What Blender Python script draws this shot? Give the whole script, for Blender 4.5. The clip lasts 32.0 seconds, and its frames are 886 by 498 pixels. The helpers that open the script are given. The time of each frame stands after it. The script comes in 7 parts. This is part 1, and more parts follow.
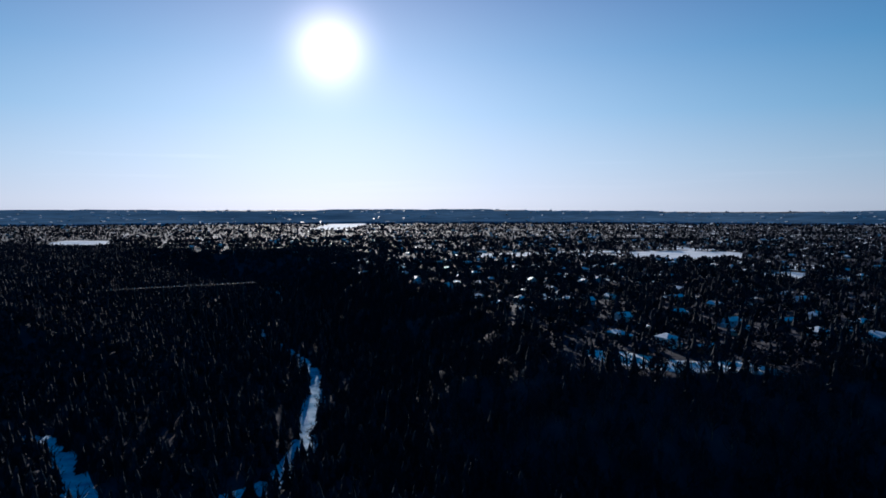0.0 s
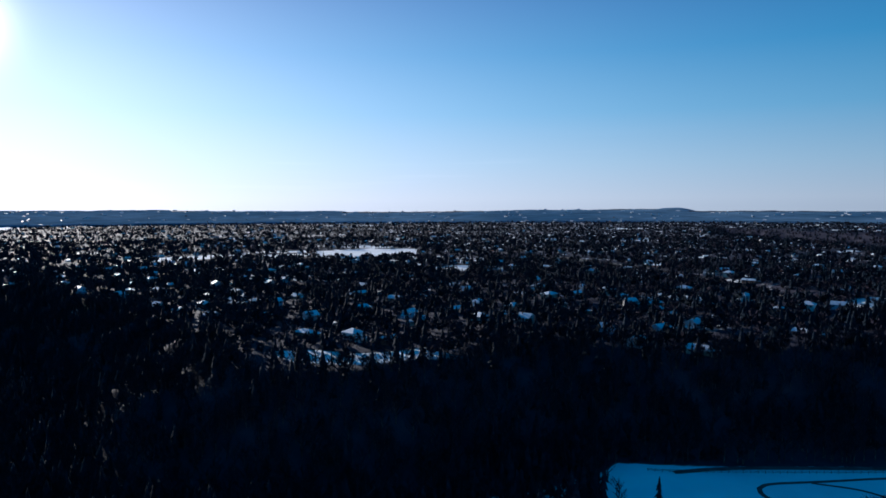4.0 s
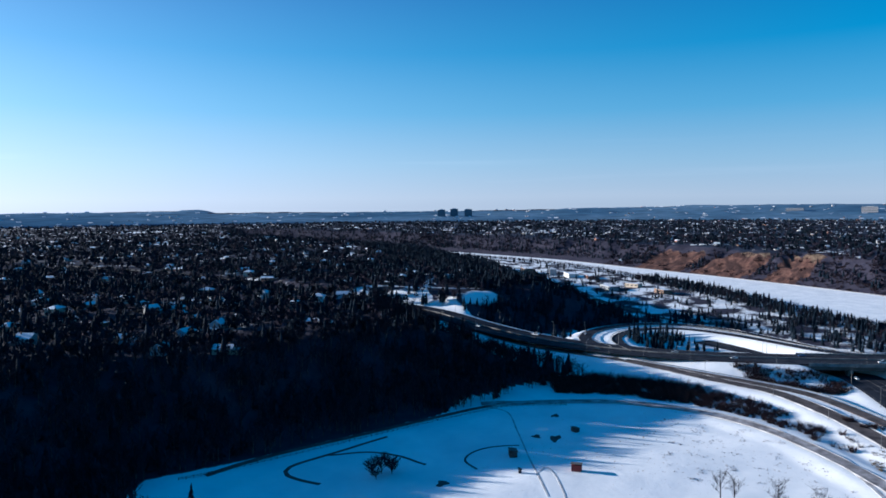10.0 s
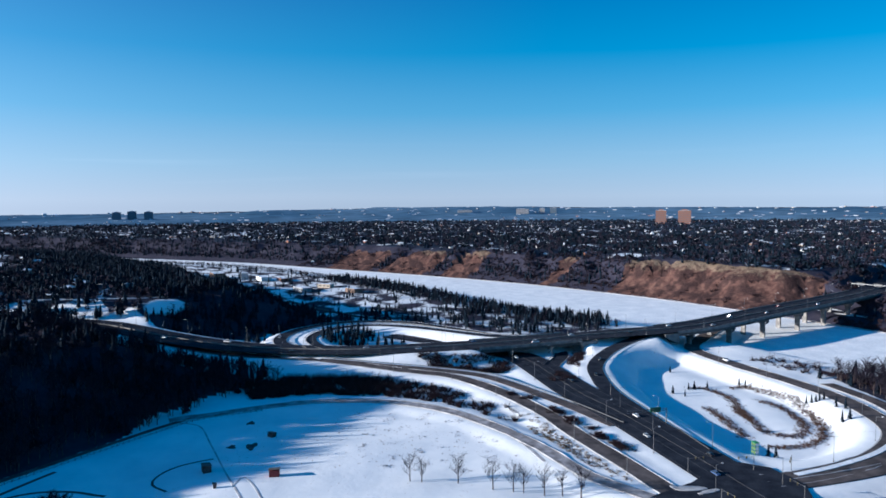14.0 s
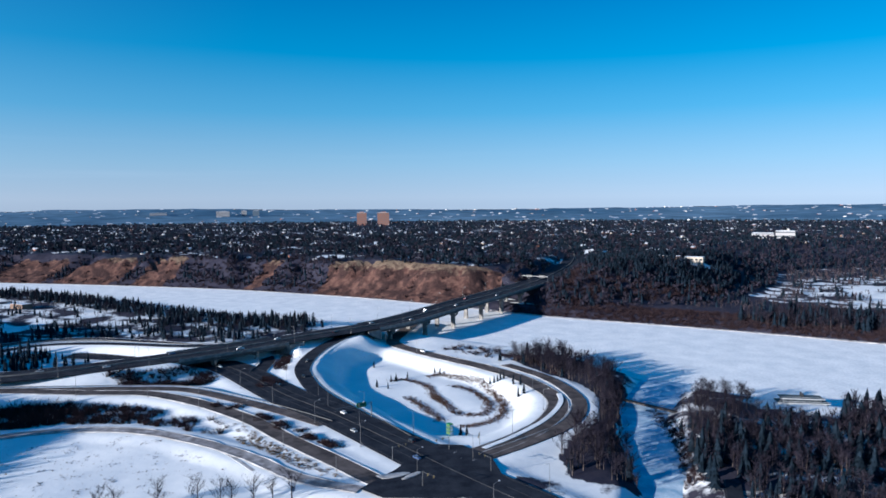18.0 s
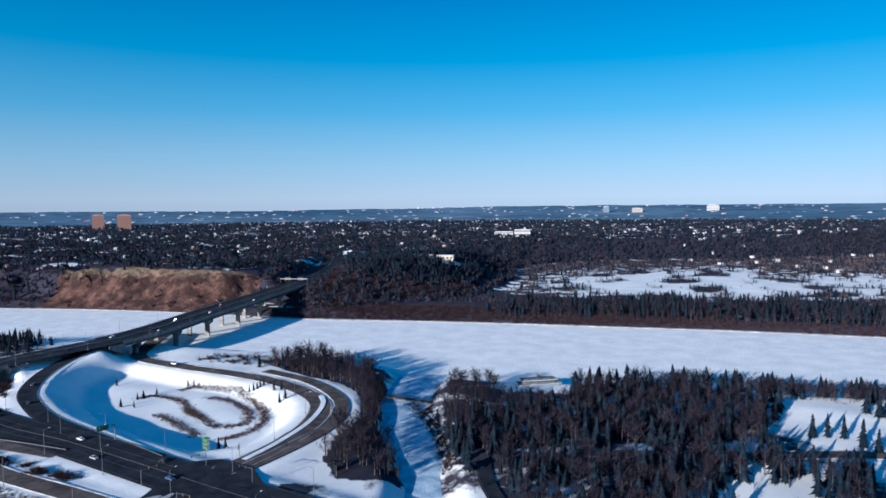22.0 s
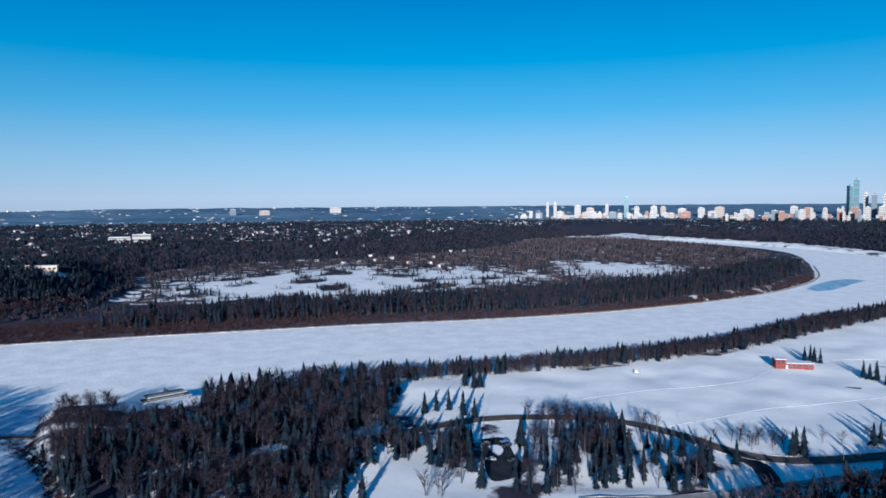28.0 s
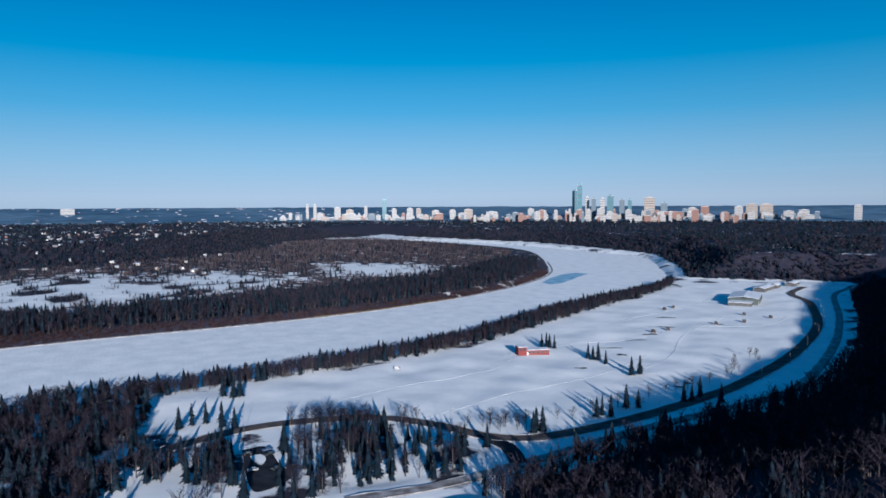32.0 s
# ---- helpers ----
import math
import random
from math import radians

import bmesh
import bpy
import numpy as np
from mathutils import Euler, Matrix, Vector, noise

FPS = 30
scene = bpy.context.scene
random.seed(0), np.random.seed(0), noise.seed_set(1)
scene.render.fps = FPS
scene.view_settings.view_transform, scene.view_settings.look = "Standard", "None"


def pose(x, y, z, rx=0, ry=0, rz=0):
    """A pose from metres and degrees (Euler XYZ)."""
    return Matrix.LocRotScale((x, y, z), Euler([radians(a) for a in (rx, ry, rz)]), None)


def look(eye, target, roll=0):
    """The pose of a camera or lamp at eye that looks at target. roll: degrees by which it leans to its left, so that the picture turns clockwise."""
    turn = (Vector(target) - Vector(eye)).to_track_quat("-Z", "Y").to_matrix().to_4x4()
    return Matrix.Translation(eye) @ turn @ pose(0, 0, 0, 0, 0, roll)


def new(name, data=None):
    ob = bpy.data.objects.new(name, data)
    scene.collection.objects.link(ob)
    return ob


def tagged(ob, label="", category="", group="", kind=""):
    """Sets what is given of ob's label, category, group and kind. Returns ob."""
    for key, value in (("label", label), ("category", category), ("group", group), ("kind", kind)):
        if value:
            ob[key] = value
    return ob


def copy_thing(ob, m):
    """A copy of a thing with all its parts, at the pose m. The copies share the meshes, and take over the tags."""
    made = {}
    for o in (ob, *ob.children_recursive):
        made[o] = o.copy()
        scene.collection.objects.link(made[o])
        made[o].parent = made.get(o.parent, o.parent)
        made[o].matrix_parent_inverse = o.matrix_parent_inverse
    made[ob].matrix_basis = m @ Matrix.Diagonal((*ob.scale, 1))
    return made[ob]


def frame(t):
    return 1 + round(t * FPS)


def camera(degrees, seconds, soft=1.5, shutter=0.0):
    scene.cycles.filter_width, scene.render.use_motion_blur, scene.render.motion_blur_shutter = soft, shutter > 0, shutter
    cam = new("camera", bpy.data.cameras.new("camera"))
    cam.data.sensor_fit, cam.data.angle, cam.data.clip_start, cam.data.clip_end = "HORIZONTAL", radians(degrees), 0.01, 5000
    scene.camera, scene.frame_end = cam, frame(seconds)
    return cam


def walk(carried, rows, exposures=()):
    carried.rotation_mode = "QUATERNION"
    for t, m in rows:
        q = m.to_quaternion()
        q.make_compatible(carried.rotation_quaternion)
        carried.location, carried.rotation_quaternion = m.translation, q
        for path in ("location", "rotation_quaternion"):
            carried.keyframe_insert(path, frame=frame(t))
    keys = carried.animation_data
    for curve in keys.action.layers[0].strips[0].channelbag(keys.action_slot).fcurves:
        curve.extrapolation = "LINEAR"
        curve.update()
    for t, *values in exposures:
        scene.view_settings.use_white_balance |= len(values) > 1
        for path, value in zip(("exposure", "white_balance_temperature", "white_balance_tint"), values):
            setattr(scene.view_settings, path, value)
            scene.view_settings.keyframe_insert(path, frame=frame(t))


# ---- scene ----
from collections import defaultdict

# The camera hovers over a frozen river valley and turns half a circle, from the low sun round to the far city.
EYE = (0.0, 0.0, 120.0)
PATH = (
    (0.0, -3.38, 0.08, 0.00),
    (1.0, -3.39, 0.11, -6.39),
    (2.0, -3.40, 0.15, -12.76),
    (3.0, -3.39, 0.19, -19.12),
    (3.5, -3.41, 0.23, -22.30),
    (5.5, -3.44, 0.28, -35.00),
    (6.0, -3.46, 0.33, -38.19),
    (7.0, -3.47, 0.39, -44.49),
    (8.0, -3.48, 0.44, -50.85),
    (9.0, -3.50, 0.49, -57.21),
    (10.0, -3.52, 0.54, -63.53),
    (11.0, -3.54, 0.55, -69.85),
    (12.0, -3.54, 0.53, -76.13),
    (13.0, -3.54, 0.48, -82.34),
    (14.0, -3.56, 0.48, -88.51),
    (14.5, -3.56, 0.47, -91.52),
    (16.5, -3.56, 0.46, -103.60),
    (17.0, -3.56, 0.44, -106.63),
    (17.5, -3.56, 0.43, -109.65),
    (18.0, -3.55, 0.43, -112.53),
    (18.5, -3.55, 0.45, -115.01),
    (19.0, -3.55, 0.46, -117.44),
    (20.0, -3.56, 0.48, -122.35),
    (21.0, -3.56, 0.49, -127.28),
    (22.0, -3.58, 0.50, -132.23),
    (23.0, -3.58, 0.49, -137.22),
    (24.0, -3.58, 0.50, -142.20),
    (25.0, -3.59, 0.50, -147.20),
    (25.5, -3.59, 0.49, -149.68),
    (27.5, -3.59, 0.48, -159.64),
    (28.0, -3.60, 0.45, -162.17),
    (29.0, -3.60, 0.38, -167.21),
    (30.0, -3.59, 0.33, -172.04),
    (31.0, -3.58, 0.29, -176.88),
    (32.0, -3.57, 0.26, -181.71),
)
cam = camera(64.95, 32.0, soft=1.65)
walk(cam, [(t, pose(*EYE, 90 + p, r, y)) for t, p, r, y in PATH], exposures=((0.0, 0.18, 5600, 8), (3.0, 0.46, 5600, 8), (6.0, 0.82, 5600, 8), (8.0, 1.03, 5600, 8), (14.0, 1.06, 5600, 8), (20.0, 0.97, 5600, 8), (26.0, 0.85, 5600, 8), (29.0, 0.72, 5600, 8), (32.0, 0.58, 5600, 8)))

# ---- light ----
SUN_AZ, SUN_EL = -9.1, 12.6
world = bpy.data.worlds.new("sky")
scene.world = world
world.use_nodes = True
wn, wl = world.node_tree.nodes, world.node_tree.links
wn.clear()
sky = wn.new("ShaderNodeTexSky")
sky.sky_type, sky.sun_disc = "NISHITA", False
sky.sun_elevation, sky.sun_rotation = radians(SUN_EL), radians(SUN_AZ)
sky.altitude, sky.air_density, sky.dust_density, sky.ozone_density = 700, 1.0, 0.6, 6.0


def wnode(kind, **inputs):
    n = wn.new(kind)
    for k, v in inputs.items():
        n.inputs[k].default_value = v
    return n


def wmath(op, a, b=None):
    n = wn.new("ShaderNodeMath")
    n.operation = op
    for i, v in enumerate((a, b)):
        if v is None:
            continue
        if isinstance(v, (int, float)):
            n.inputs[i].default_value = v
        else:
            wl.new(v, n.inputs[i])
    return n.outputs[0]


coord = wn.new("ShaderNodeTexCoord")
split = wn.new("ShaderNodeSeparateXYZ")
wl.new(coord.outputs["Generated"], split.inputs[0])
ramp = wn.new("ShaderNodeValToRGB")
wl.new(wmath("MAXIMUM", split.outputs[2], 0.0), ramp.inputs[0])
stops = ((0.0, (0.58, 0.69, 0.82)), (0.012, (0.61, 0.73, 0.86)), (0.06, (0.41, 0.68, 0.88)), (0.13, (0.13, 0.53, 0.85)),
         (0.21, (0.0, 0.375, 0.75)), (0.30, (0.0, 0.235, 0.60)), (0.42, (0.0, 0.195, 0.50)), (1.0, (0.0, 0.135, 0.37)))
while len(ramp.color_ramp.elements) < len(stops):
    ramp.color_ramp.elements.new(0.5)
for e, (p, c) in zip(ramp.color_ramp.elements, stops):
    e.position, e.color = p, (*c, 1)
# the deep winter blue of the air, laid over the physical sky
tint = wn.new("ShaderNodeMix")
tint.data_type, tint.blend_type = "RGBA", "MIX"
tint.inputs[0].default_value = 0.95
dim = wnode("ShaderNodeVectorMath")
dim.operation = "SCALE"
wl.new(sky.outputs[0], dim.inputs[0])
dim.inputs["Scale"].default_value = 0.12
wl.new(dim.outputs[0], tint.inputs[6])
wl.new(ramp.outputs[0], tint.inputs[7])
# brightness of the air round the sun
ca, ce = radians(SUN_AZ), radians(SUN_EL)
SUN_DIR = Vector((math.sin(ca) * math.cos(ce), math.cos(ca) * math.cos(ce), math.sin(ce)))
dot = wn.new("ShaderNodeVectorMath")
dot.operation = "DOT_PRODUCT"
wl.new(coord.outputs["Generated"], dot.inputs[0])
dot.inputs[1].default_value = SUN_DIR
away = wmath("ARCCOSINE", wmath("MINIMUM", dot.outputs["Value"], 1.0))
low_air = wmath("EXPONENT", wmath("MULTIPLY", wmath("POWER", wmath("MAXIMUM", split.outputs[2], 0.0), 2.0), -9.5))
glow = wmath("ADD", wmath("MULTIPLY", wmath("MULTIPLY", wmath("EXPONENT", wmath("MULTIPLY", away, -2.25)), low_air), 1.95),
             wmath("MULTIPLY", wmath("EXPONENT", wmath("MULTIPLY", wmath("POWER", wmath("MULTIPLY", away, 23.0), 2.0), -1.0)), 2.4))
# clear air is darkest at a right angle to the sun
phase = wn.new("ShaderNodeVectorMath")
phase.operation = "SCALE"
wl.new(tint.outputs[2], phase.inputs[0])
wl.new(wmath("ADD", wmath("MULTIPLY", wmath("POWER", dot.outputs["Value"], 2.0), 0.46), 0.88), phase.inputs["Scale"])
# thin streaks of high cloud low in the sky on the sunny side
flat = wn.new("ShaderNodeMapping")
flat.inputs["Scale"].default_value = (2.2, 2.2, 60.0)
wl.new(coord.outputs["Generated"], flat.inputs[0])
wisp = wn.new("ShaderNodeTexNoise")
wisp.inputs["Scale"].default_value, wisp.inputs["Detail"].default_value = 1.0, 4
wl.new(flat.outputs[0], wisp.inputs["Vector"])
streak = wn.new("ShaderNodeMapRange")
streak.inputs[1].default_value, streak.inputs[2].default_value, streak.inputs[4].default_value = 0.56, 0.74, 0.22
wl.new(wisp.outputs[0], streak.inputs[0])
belt = wmath("EXPONENT", wmath("MULTIPLY", wmath("POWER", wmath("MULTIPLY", wmath("ADD", split.outputs[2], -0.055), 32.0), 2.0), -1.0))
glow = wmath("ADD", glow, wmath("MULTIPLY", wmath("MULTIPLY", streak.outputs[0], belt), wmath("EXPONENT", wmath("MULTIPLY", away, -1.0))))
halo = wn.new("ShaderNodeMix")
halo.data_type, halo.blend_type = "RGBA", "ADD"
halo.inputs[0].default_value = 1.0
white = wn.new("ShaderNodeVectorMath")
white.operation = "SCALE"
white.inputs[0].default_value = (1.0, 0.80, 0.74)
wl.new(glow, white.inputs["Scale"])
wl.new(phase.outputs[0], halo.inputs[6])
wl.new(white.outputs[0], halo.inputs[7])
back = wnode("ShaderNodeBackground", Strength=0.40)
wl.new(halo.outputs[2], back.inputs[0])
wl.new(back.outputs[0], wn.new("ShaderNodeOutputWorld").inputs[0])

lamp = bpy.data.lights.new("sun", "SUN")
lamp.energy, lamp.angle, lamp.color = 5.0, radians(0.53), (1.0, 0.875, 0.755)
sun = new("sun", lamp)
sun.matrix_world = look(SUN_DIR * 900, (0, 0, 0))

# ---- materials ----


def material(name, base, rough=0.8, vary=0.25, size=3.0, bump=0.0, metal=0.0, tones=None, island=0.0, spec=0.3, fine=0.12):
    """A surface of the colour base with two sizes of uneven tone, and relief."""
    m = bpy.data.materials.new(name)
    m.use_nodes = True
    n, l = m.node_tree.nodes, m.node_tree.links
    b = n["Principled BSDF"]
    b.inputs["Roughness"].default_value, b.inputs["Metallic"].default_value = rough, metal
    b.inputs["Specular IOR Level"].default_value = spec
    tc = n.new("ShaderNodeTexCoord")
    big, small = n.new("ShaderNodeTexNoise"), n.new("ShaderNodeTexNoise")
    big.inputs["Scale"].default_value, big.inputs["Detail"].default_value = 1 / size, 6
    small.inputs["Scale"].default_value, small.inputs["Detail"].default_value = 9 / size, 4
    for t in (big, small):
        l.new(tc.outputs["Object"], t.inputs["Vector"])
    r = n.new("ShaderNodeValToRGB")
    lo = tones[0] if tones else [c * (1 - vary) for c in base]
    hi = tones[1] if tones else [min(1, c * (1 + vary)) for c in base]
    r.color_ramp.elements[0].position, r.color_ramp.elements[0].color = 0.32, (*lo, 1)
    r.color_ramp.elements[1].position, r.color_ramp.elements[1].color = 0.68, (*hi, 1)
    l.new(big.outputs[0], r.inputs[0])
    g = n.new("ShaderNodeMix")
    g.data_type, g.blend_type = "RGBA", "MULTIPLY"
    g.inputs[0].default_value = 1.0
    s = n.new("ShaderNodeMapRange")
    s.inputs[3].default_value, s.inputs[4].default_value = 1 - fine * 2, 1 + fine * 2
    l.new(small.outputs[0], s.inputs[0])
    l.new(r.outputs[0], g.inputs[6])
    l.new(s.outputs[0], g.inputs[7])
    out = g.outputs[2]
    if island:
        geo, mr = n.new("ShaderNodeNewGeometry"), n.new("ShaderNodeMapRange")
        l.new(geo.outputs["Random Per Island"], mr.inputs[0])
        mr.inputs[3].default_value, mr.inputs[4].default_value = 1 - island, 1 + island
        k = n.new("ShaderNodeMix")
        k.data_type, k.blend_type = "RGBA", "MULTIPLY"
        k.inputs[0].default_value = 1.0
        l.new(out, k.inputs[6])
        l.new(mr.outputs[0], k.inputs[7])
        out = k.outputs[2]
    l.new(out, b.inputs["Base Color"])
    if bump:
        bp = n.new("ShaderNodeBump")
        bp.inputs["Strength"].default_value, bp.inputs["Distance"].default_value = bump, size * 0.1
        l.new(small.outputs[0], bp.inputs["Height"])
        l.new(bp.outputs[0], b.inputs["Normal"])
    return m


def ground_material():
    """Snow, dead grass, forest litter, raw river clay and haze-blue far cover, by the cover written into the ground
    sheet.
    """
    m = bpy.data.materials.new("winter_ground")
    m.use_nodes = True
    n, l = m.node_tree.nodes, m.node_tree.links
    b = n["Principled BSDF"]
    b.inputs["Roughness"].default_value = 0.9
    b.inputs["Specular IOR Level"].default_value = 0.08
    tc = n.new("ShaderNodeTexCoord")
    att = n.new("ShaderNodeAttribute")
    att.attribute_name = "cover"
    sep = n.new("ShaderNodeSeparateColor")
    l.new(att.outputs["Color"], sep.inputs[0])

    def tex(scale, detail=5, rough=0.6):
        t = n.new("ShaderNodeTexNoise")
        t.inputs["Scale"].default_value, t.inputs["Detail"].default_value, t.inputs["Roughness"].default_value = scale, detail, rough
        l.new(tc.outputs["Object"], t.inputs["Vector"])
        return t.outputs[0]

    def ramp2(fac, a, bcol, lo=0.35, hi=0.65):
        r = n.new("ShaderNodeValToRGB")
        r.color_ramp.elements[0].position, r.color_ramp.elements[0].color = lo, (*a, 1)
        r.color_ramp.elements[1].position, r.color_ramp.elements[1].color = hi, (*bcol, 1)
        l.new(fac, r.inputs[0])
        return r.outputs[0]

    def mix(fac, a, bcol):
        x = n.new("ShaderNodeMix")
        x.data_type = "RGBA"
        l.new(fac, x.inputs[0])
        l.new(a, x.inputs[6])
        l.new(bcol, x.inputs[7])
        return x.outputs[2]

    def edge(mask, noise_out, sharp=6.0, bias=0.9):
        """A ragged edge: the mask, broken up by noise."""
        a = n.new("ShaderNodeMath")
        a.operation = "MULTIPLY_ADD"
        l.new(noise_out, a.inputs[0])
        a.inputs[1].default_value = bias
        l.new(mask, a.inputs[2])
        s = n.new("ShaderNodeMath")
        s.operation = "MULTIPLY_ADD"
        s.use_clamp = True
        l.new(a.outputs[0], s.inputs[0])
        s.inputs[1].default_value, s.inputs[2].default_value = sharp, -sharp * (0.5 + bias * 0.5) + 0.5
        return s.outputs[0]

    drift, grain, patch, field = tex(0.035), tex(0.6, 6), tex(0.11, 6, 0.7), tex(0.006, 7, 0.65)
    snow = ramp2(drift, (0.69, 0.71, 0.72), (0.83, 0.83, 0.82))
    grass = ramp2(grain, (0.10, 0.07, 0.045), (0.26, 0.19, 0.12))
    # near-black blue litter: the shade under the trees is in its colour
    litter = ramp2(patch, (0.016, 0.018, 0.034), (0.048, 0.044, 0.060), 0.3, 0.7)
    clay = ramp2(patch, (0.050, 0.025, 0.022), (0.165, 0.092, 0.072), 0.36, 0.68)
    # rills down the face
    stretch_ = n.new("ShaderNodeMapping")
    stretch_.inputs["Scale"].default_value = (0.075, 0.075, 0.02)
    l.new(tc.outputs["Object"], stretch_.inputs[0])
    rill = n.new("ShaderNodeTexNoise")
    rill.inputs["Scale"].default_value, rill.inputs["Detail"].default_value = 1.0, 5
    l.new(stretch_.outputs[0], rill.inputs["Vector"])
    clay = mix(ramp2(rill.outputs[0], (0, 0, 0), (1, 1, 1), 0.42, 0.57), clay, ramp2(grain, (0.022, 0.014, 0.015), (0.060, 0.034, 0.030)))
    # pale beds near the top of the bluffs
    pos = n.new("ShaderNodeSeparateXYZ")
    l.new(tc.outputs["Object"], pos.inputs[0])
    bed = n.new("ShaderNodeMath")
    bed.operation = "MULTIPLY_ADD"
    l.new(patch, bed.inputs[0])
    bed.inputs[1].default_value = 44.0
    l.new(pos.outputs[2], bed.inputs[2])
    lift = n.new("ShaderNodeMapRange")
    lift.inputs[1].default_value, lift.inputs[2].default_value, lift.inputs[3].default_value, lift.inputs[4].default_value = 54, 63, 0.0, 0.8
    l.new(bed.outputs[0], lift.inputs[0])
    clay = mix(lift.outputs[0], clay, ramp2(grain, (0.12, 0.085, 0.058), (0.26, 0.20, 0.14)))
    # far town and woods, with the blue of haze mixed into their dark colour
    hazy_town = ramp2(patch, (0.008, 0.015, 0.030), (0.022, 0.031, 0.052), 0.3, 0.7)
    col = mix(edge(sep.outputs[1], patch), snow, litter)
    bare = n.new("ShaderNodeMath")
    bare.operation = "GREATER_THAN"
    l.new(grain, bare.inputs[0])
    bare.inputs[1].default_value = 0.66
    tuft = n.new("ShaderNodeMath")
    tuft.operation = "MULTIPLY"
    l.new(bare.outputs[0], tuft.inputs[0])
    l.new(edge(sep.outputs[2], drift, 3.0), tuft.inputs[1])
    col = mix(tuft.outputs[0], col, grass)
    bare_clay = edge(sep.outputs[0], patch, 5.0)
    col = mix(bare_clay, col, clay)
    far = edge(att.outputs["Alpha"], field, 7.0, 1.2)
    col = mix(far, col, hazy_town)
    l.new(col, b.inputs["Base Color"])
    bp = n.new("ShaderNodeBump")
    bp.inputs["Strength"].default_value, bp.inputs["Distance"].default_value = 0.5, 0.5
    l.new(patch, bp.inputs["Height"])
    rough_face = n.new("ShaderNodeBump")
    rough_face.inputs["Distance"].default_value = 3.0
    l.new(bare_clay, rough_face.inputs["Strength"])
    l.new(rill.outputs[0], rough_face.inputs["Height"])
    l.new(bp.outputs[0], rough_face.inputs["Normal"])
    l.new(rough_face.outputs[0], b.inputs["Normal"])
    return m


GROUND = ground_material()
ICE = material("river_snow", (0.82, 0.84, 0.87), 0.6, size=17, tones=((0.69, 0.71, 0.72), (0.86, 0.86, 0.85)), bump=0.16, fine=0.15, spec=0.05)
# blue of the trees' shadow over the creek is mixed into the ice
CREEK_ICE = material("shade_blue_creek_ice", (0.6, 0.68, 0.75), 0.9, size=9, tones=((0.20, 0.36, 0.50), (0.66, 0.75, 0.82)), bump=0.3, spec=0.0)
ASPHALT = material("asphalt", (0.055, 0.053, 0.055), 0.95, spec=0.03, size=7, tones=((0.013, 0.016, 0.024), (0.032, 0.036, 0.046)), fine=0.2)
GRIT = material("gritted_road", (0.11, 0.085, 0.07), 0.95, spec=0.03, size=6, tones=((0.048, 0.043, 0.044), (0.130, 0.110, 0.104)), fine=0.2)
PAINT = material("worn_road_paint", (0.10, 0.10, 0.10), 0.8, 0.3, 2, spec=0.05)
DIRTY_SNOW = material("dirty_snow", (0.45, 0.44, 0.43), 0.9, size=5, tones=((0.26, 0.25, 0.25), (0.56, 0.55, 0.545)), fine=0.2, spec=0.05)
PACKED = material("packed_snow_road", (0.3, 0.28, 0.28), 0.9, size=5, tones=((0.13, 0.118, 0.118), (0.40, 0.38, 0.38)), fine=0.2, spec=0.05)
CONCRETE = material("concrete", (0.3, 0.29, 0.27), 0.9, size=4, tones=((0.13, 0.125, 0.12), (0.26, 0.25, 0.235)), bump=0.2, spec=0.05)
GIRDER = material("bridge_girder", (0.10, 0.10, 0.10), 0.85, 0.25, 5, spec=0.05)
STEEL = material("galvanised_steel", (0.17, 0.175, 0.18), 0.45, 0.15, 2, metal=0.7)
# Needles and bare twigs carry extra blue, standing for the navy shade of woods.
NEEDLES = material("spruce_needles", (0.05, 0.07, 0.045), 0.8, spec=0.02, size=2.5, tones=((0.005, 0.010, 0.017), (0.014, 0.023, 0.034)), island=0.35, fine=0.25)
BARK = material("bark", (0.13, 0.10, 0.08), 0.9, spec=0.02, size=1.2, tones=((0.030, 0.026, 0.027), (0.125, 0.103, 0.094)), fine=0.25)
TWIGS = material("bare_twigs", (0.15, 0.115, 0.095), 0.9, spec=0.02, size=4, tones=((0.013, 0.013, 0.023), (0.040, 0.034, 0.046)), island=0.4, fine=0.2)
SHRUB = material("red_brown_shrubs", (0.17, 0.10, 0.075), 0.9, spec=0.02, size=3, tones=((0.022, 0.016, 0.020), (0.062, 0.040, 0.043)), island=0.4, fine=0.2)
REED = material("dead_reeds", (0.2, 0.12, 0.07), 0.9, spec=0.02, size=2, tones=((0.065, 0.040, 0.031), (0.175, 0.112, 0.084)), island=0.35, fine=0.2)
FAR_TWIGS = material("bare_brush", (0.1, 0.08, 0.075), 0.9, spec=0.02, size=40, tones=((0.034, 0.028, 0.036), (0.092, 0.072, 0.078)), island=0.4, fine=0.2)
BLUE_ICE = material("bare_blue_ice", (0.25, 0.42, 0.55), 0.5, size=14, tones=((0.10, 0.28, 0.42), (0.40, 0.58, 0.70)), spec=0.1)
STRAW = material("dry_straw", (0.2, 0.15, 0.1), 0.9, spec=0.02, size=2, tones=((0.09, 0.065, 0.042), (0.26, 0.19, 0.12)), island=0.35, fine=0.2)
# haze blue put straight into the base colour of the far plain
HAZE = material("haze_painted_plain", (0.06, 0.10, 0.15), 0.95, size=900, tones=((0.050, 0.110, 0.180), (0.125, 0.205, 0.285)), fine=0.35, spec=0.0)
ROOF_SNOW = material("roof_snow", (0.7, 0.72, 0.75), 0.65, size=4, tones=((0.50, 0.53, 0.58), (0.74, 0.75, 0.77)), island=0.06)

# ---- the lie of the land ----
FLOOR, BROW = 6.0, 42.0


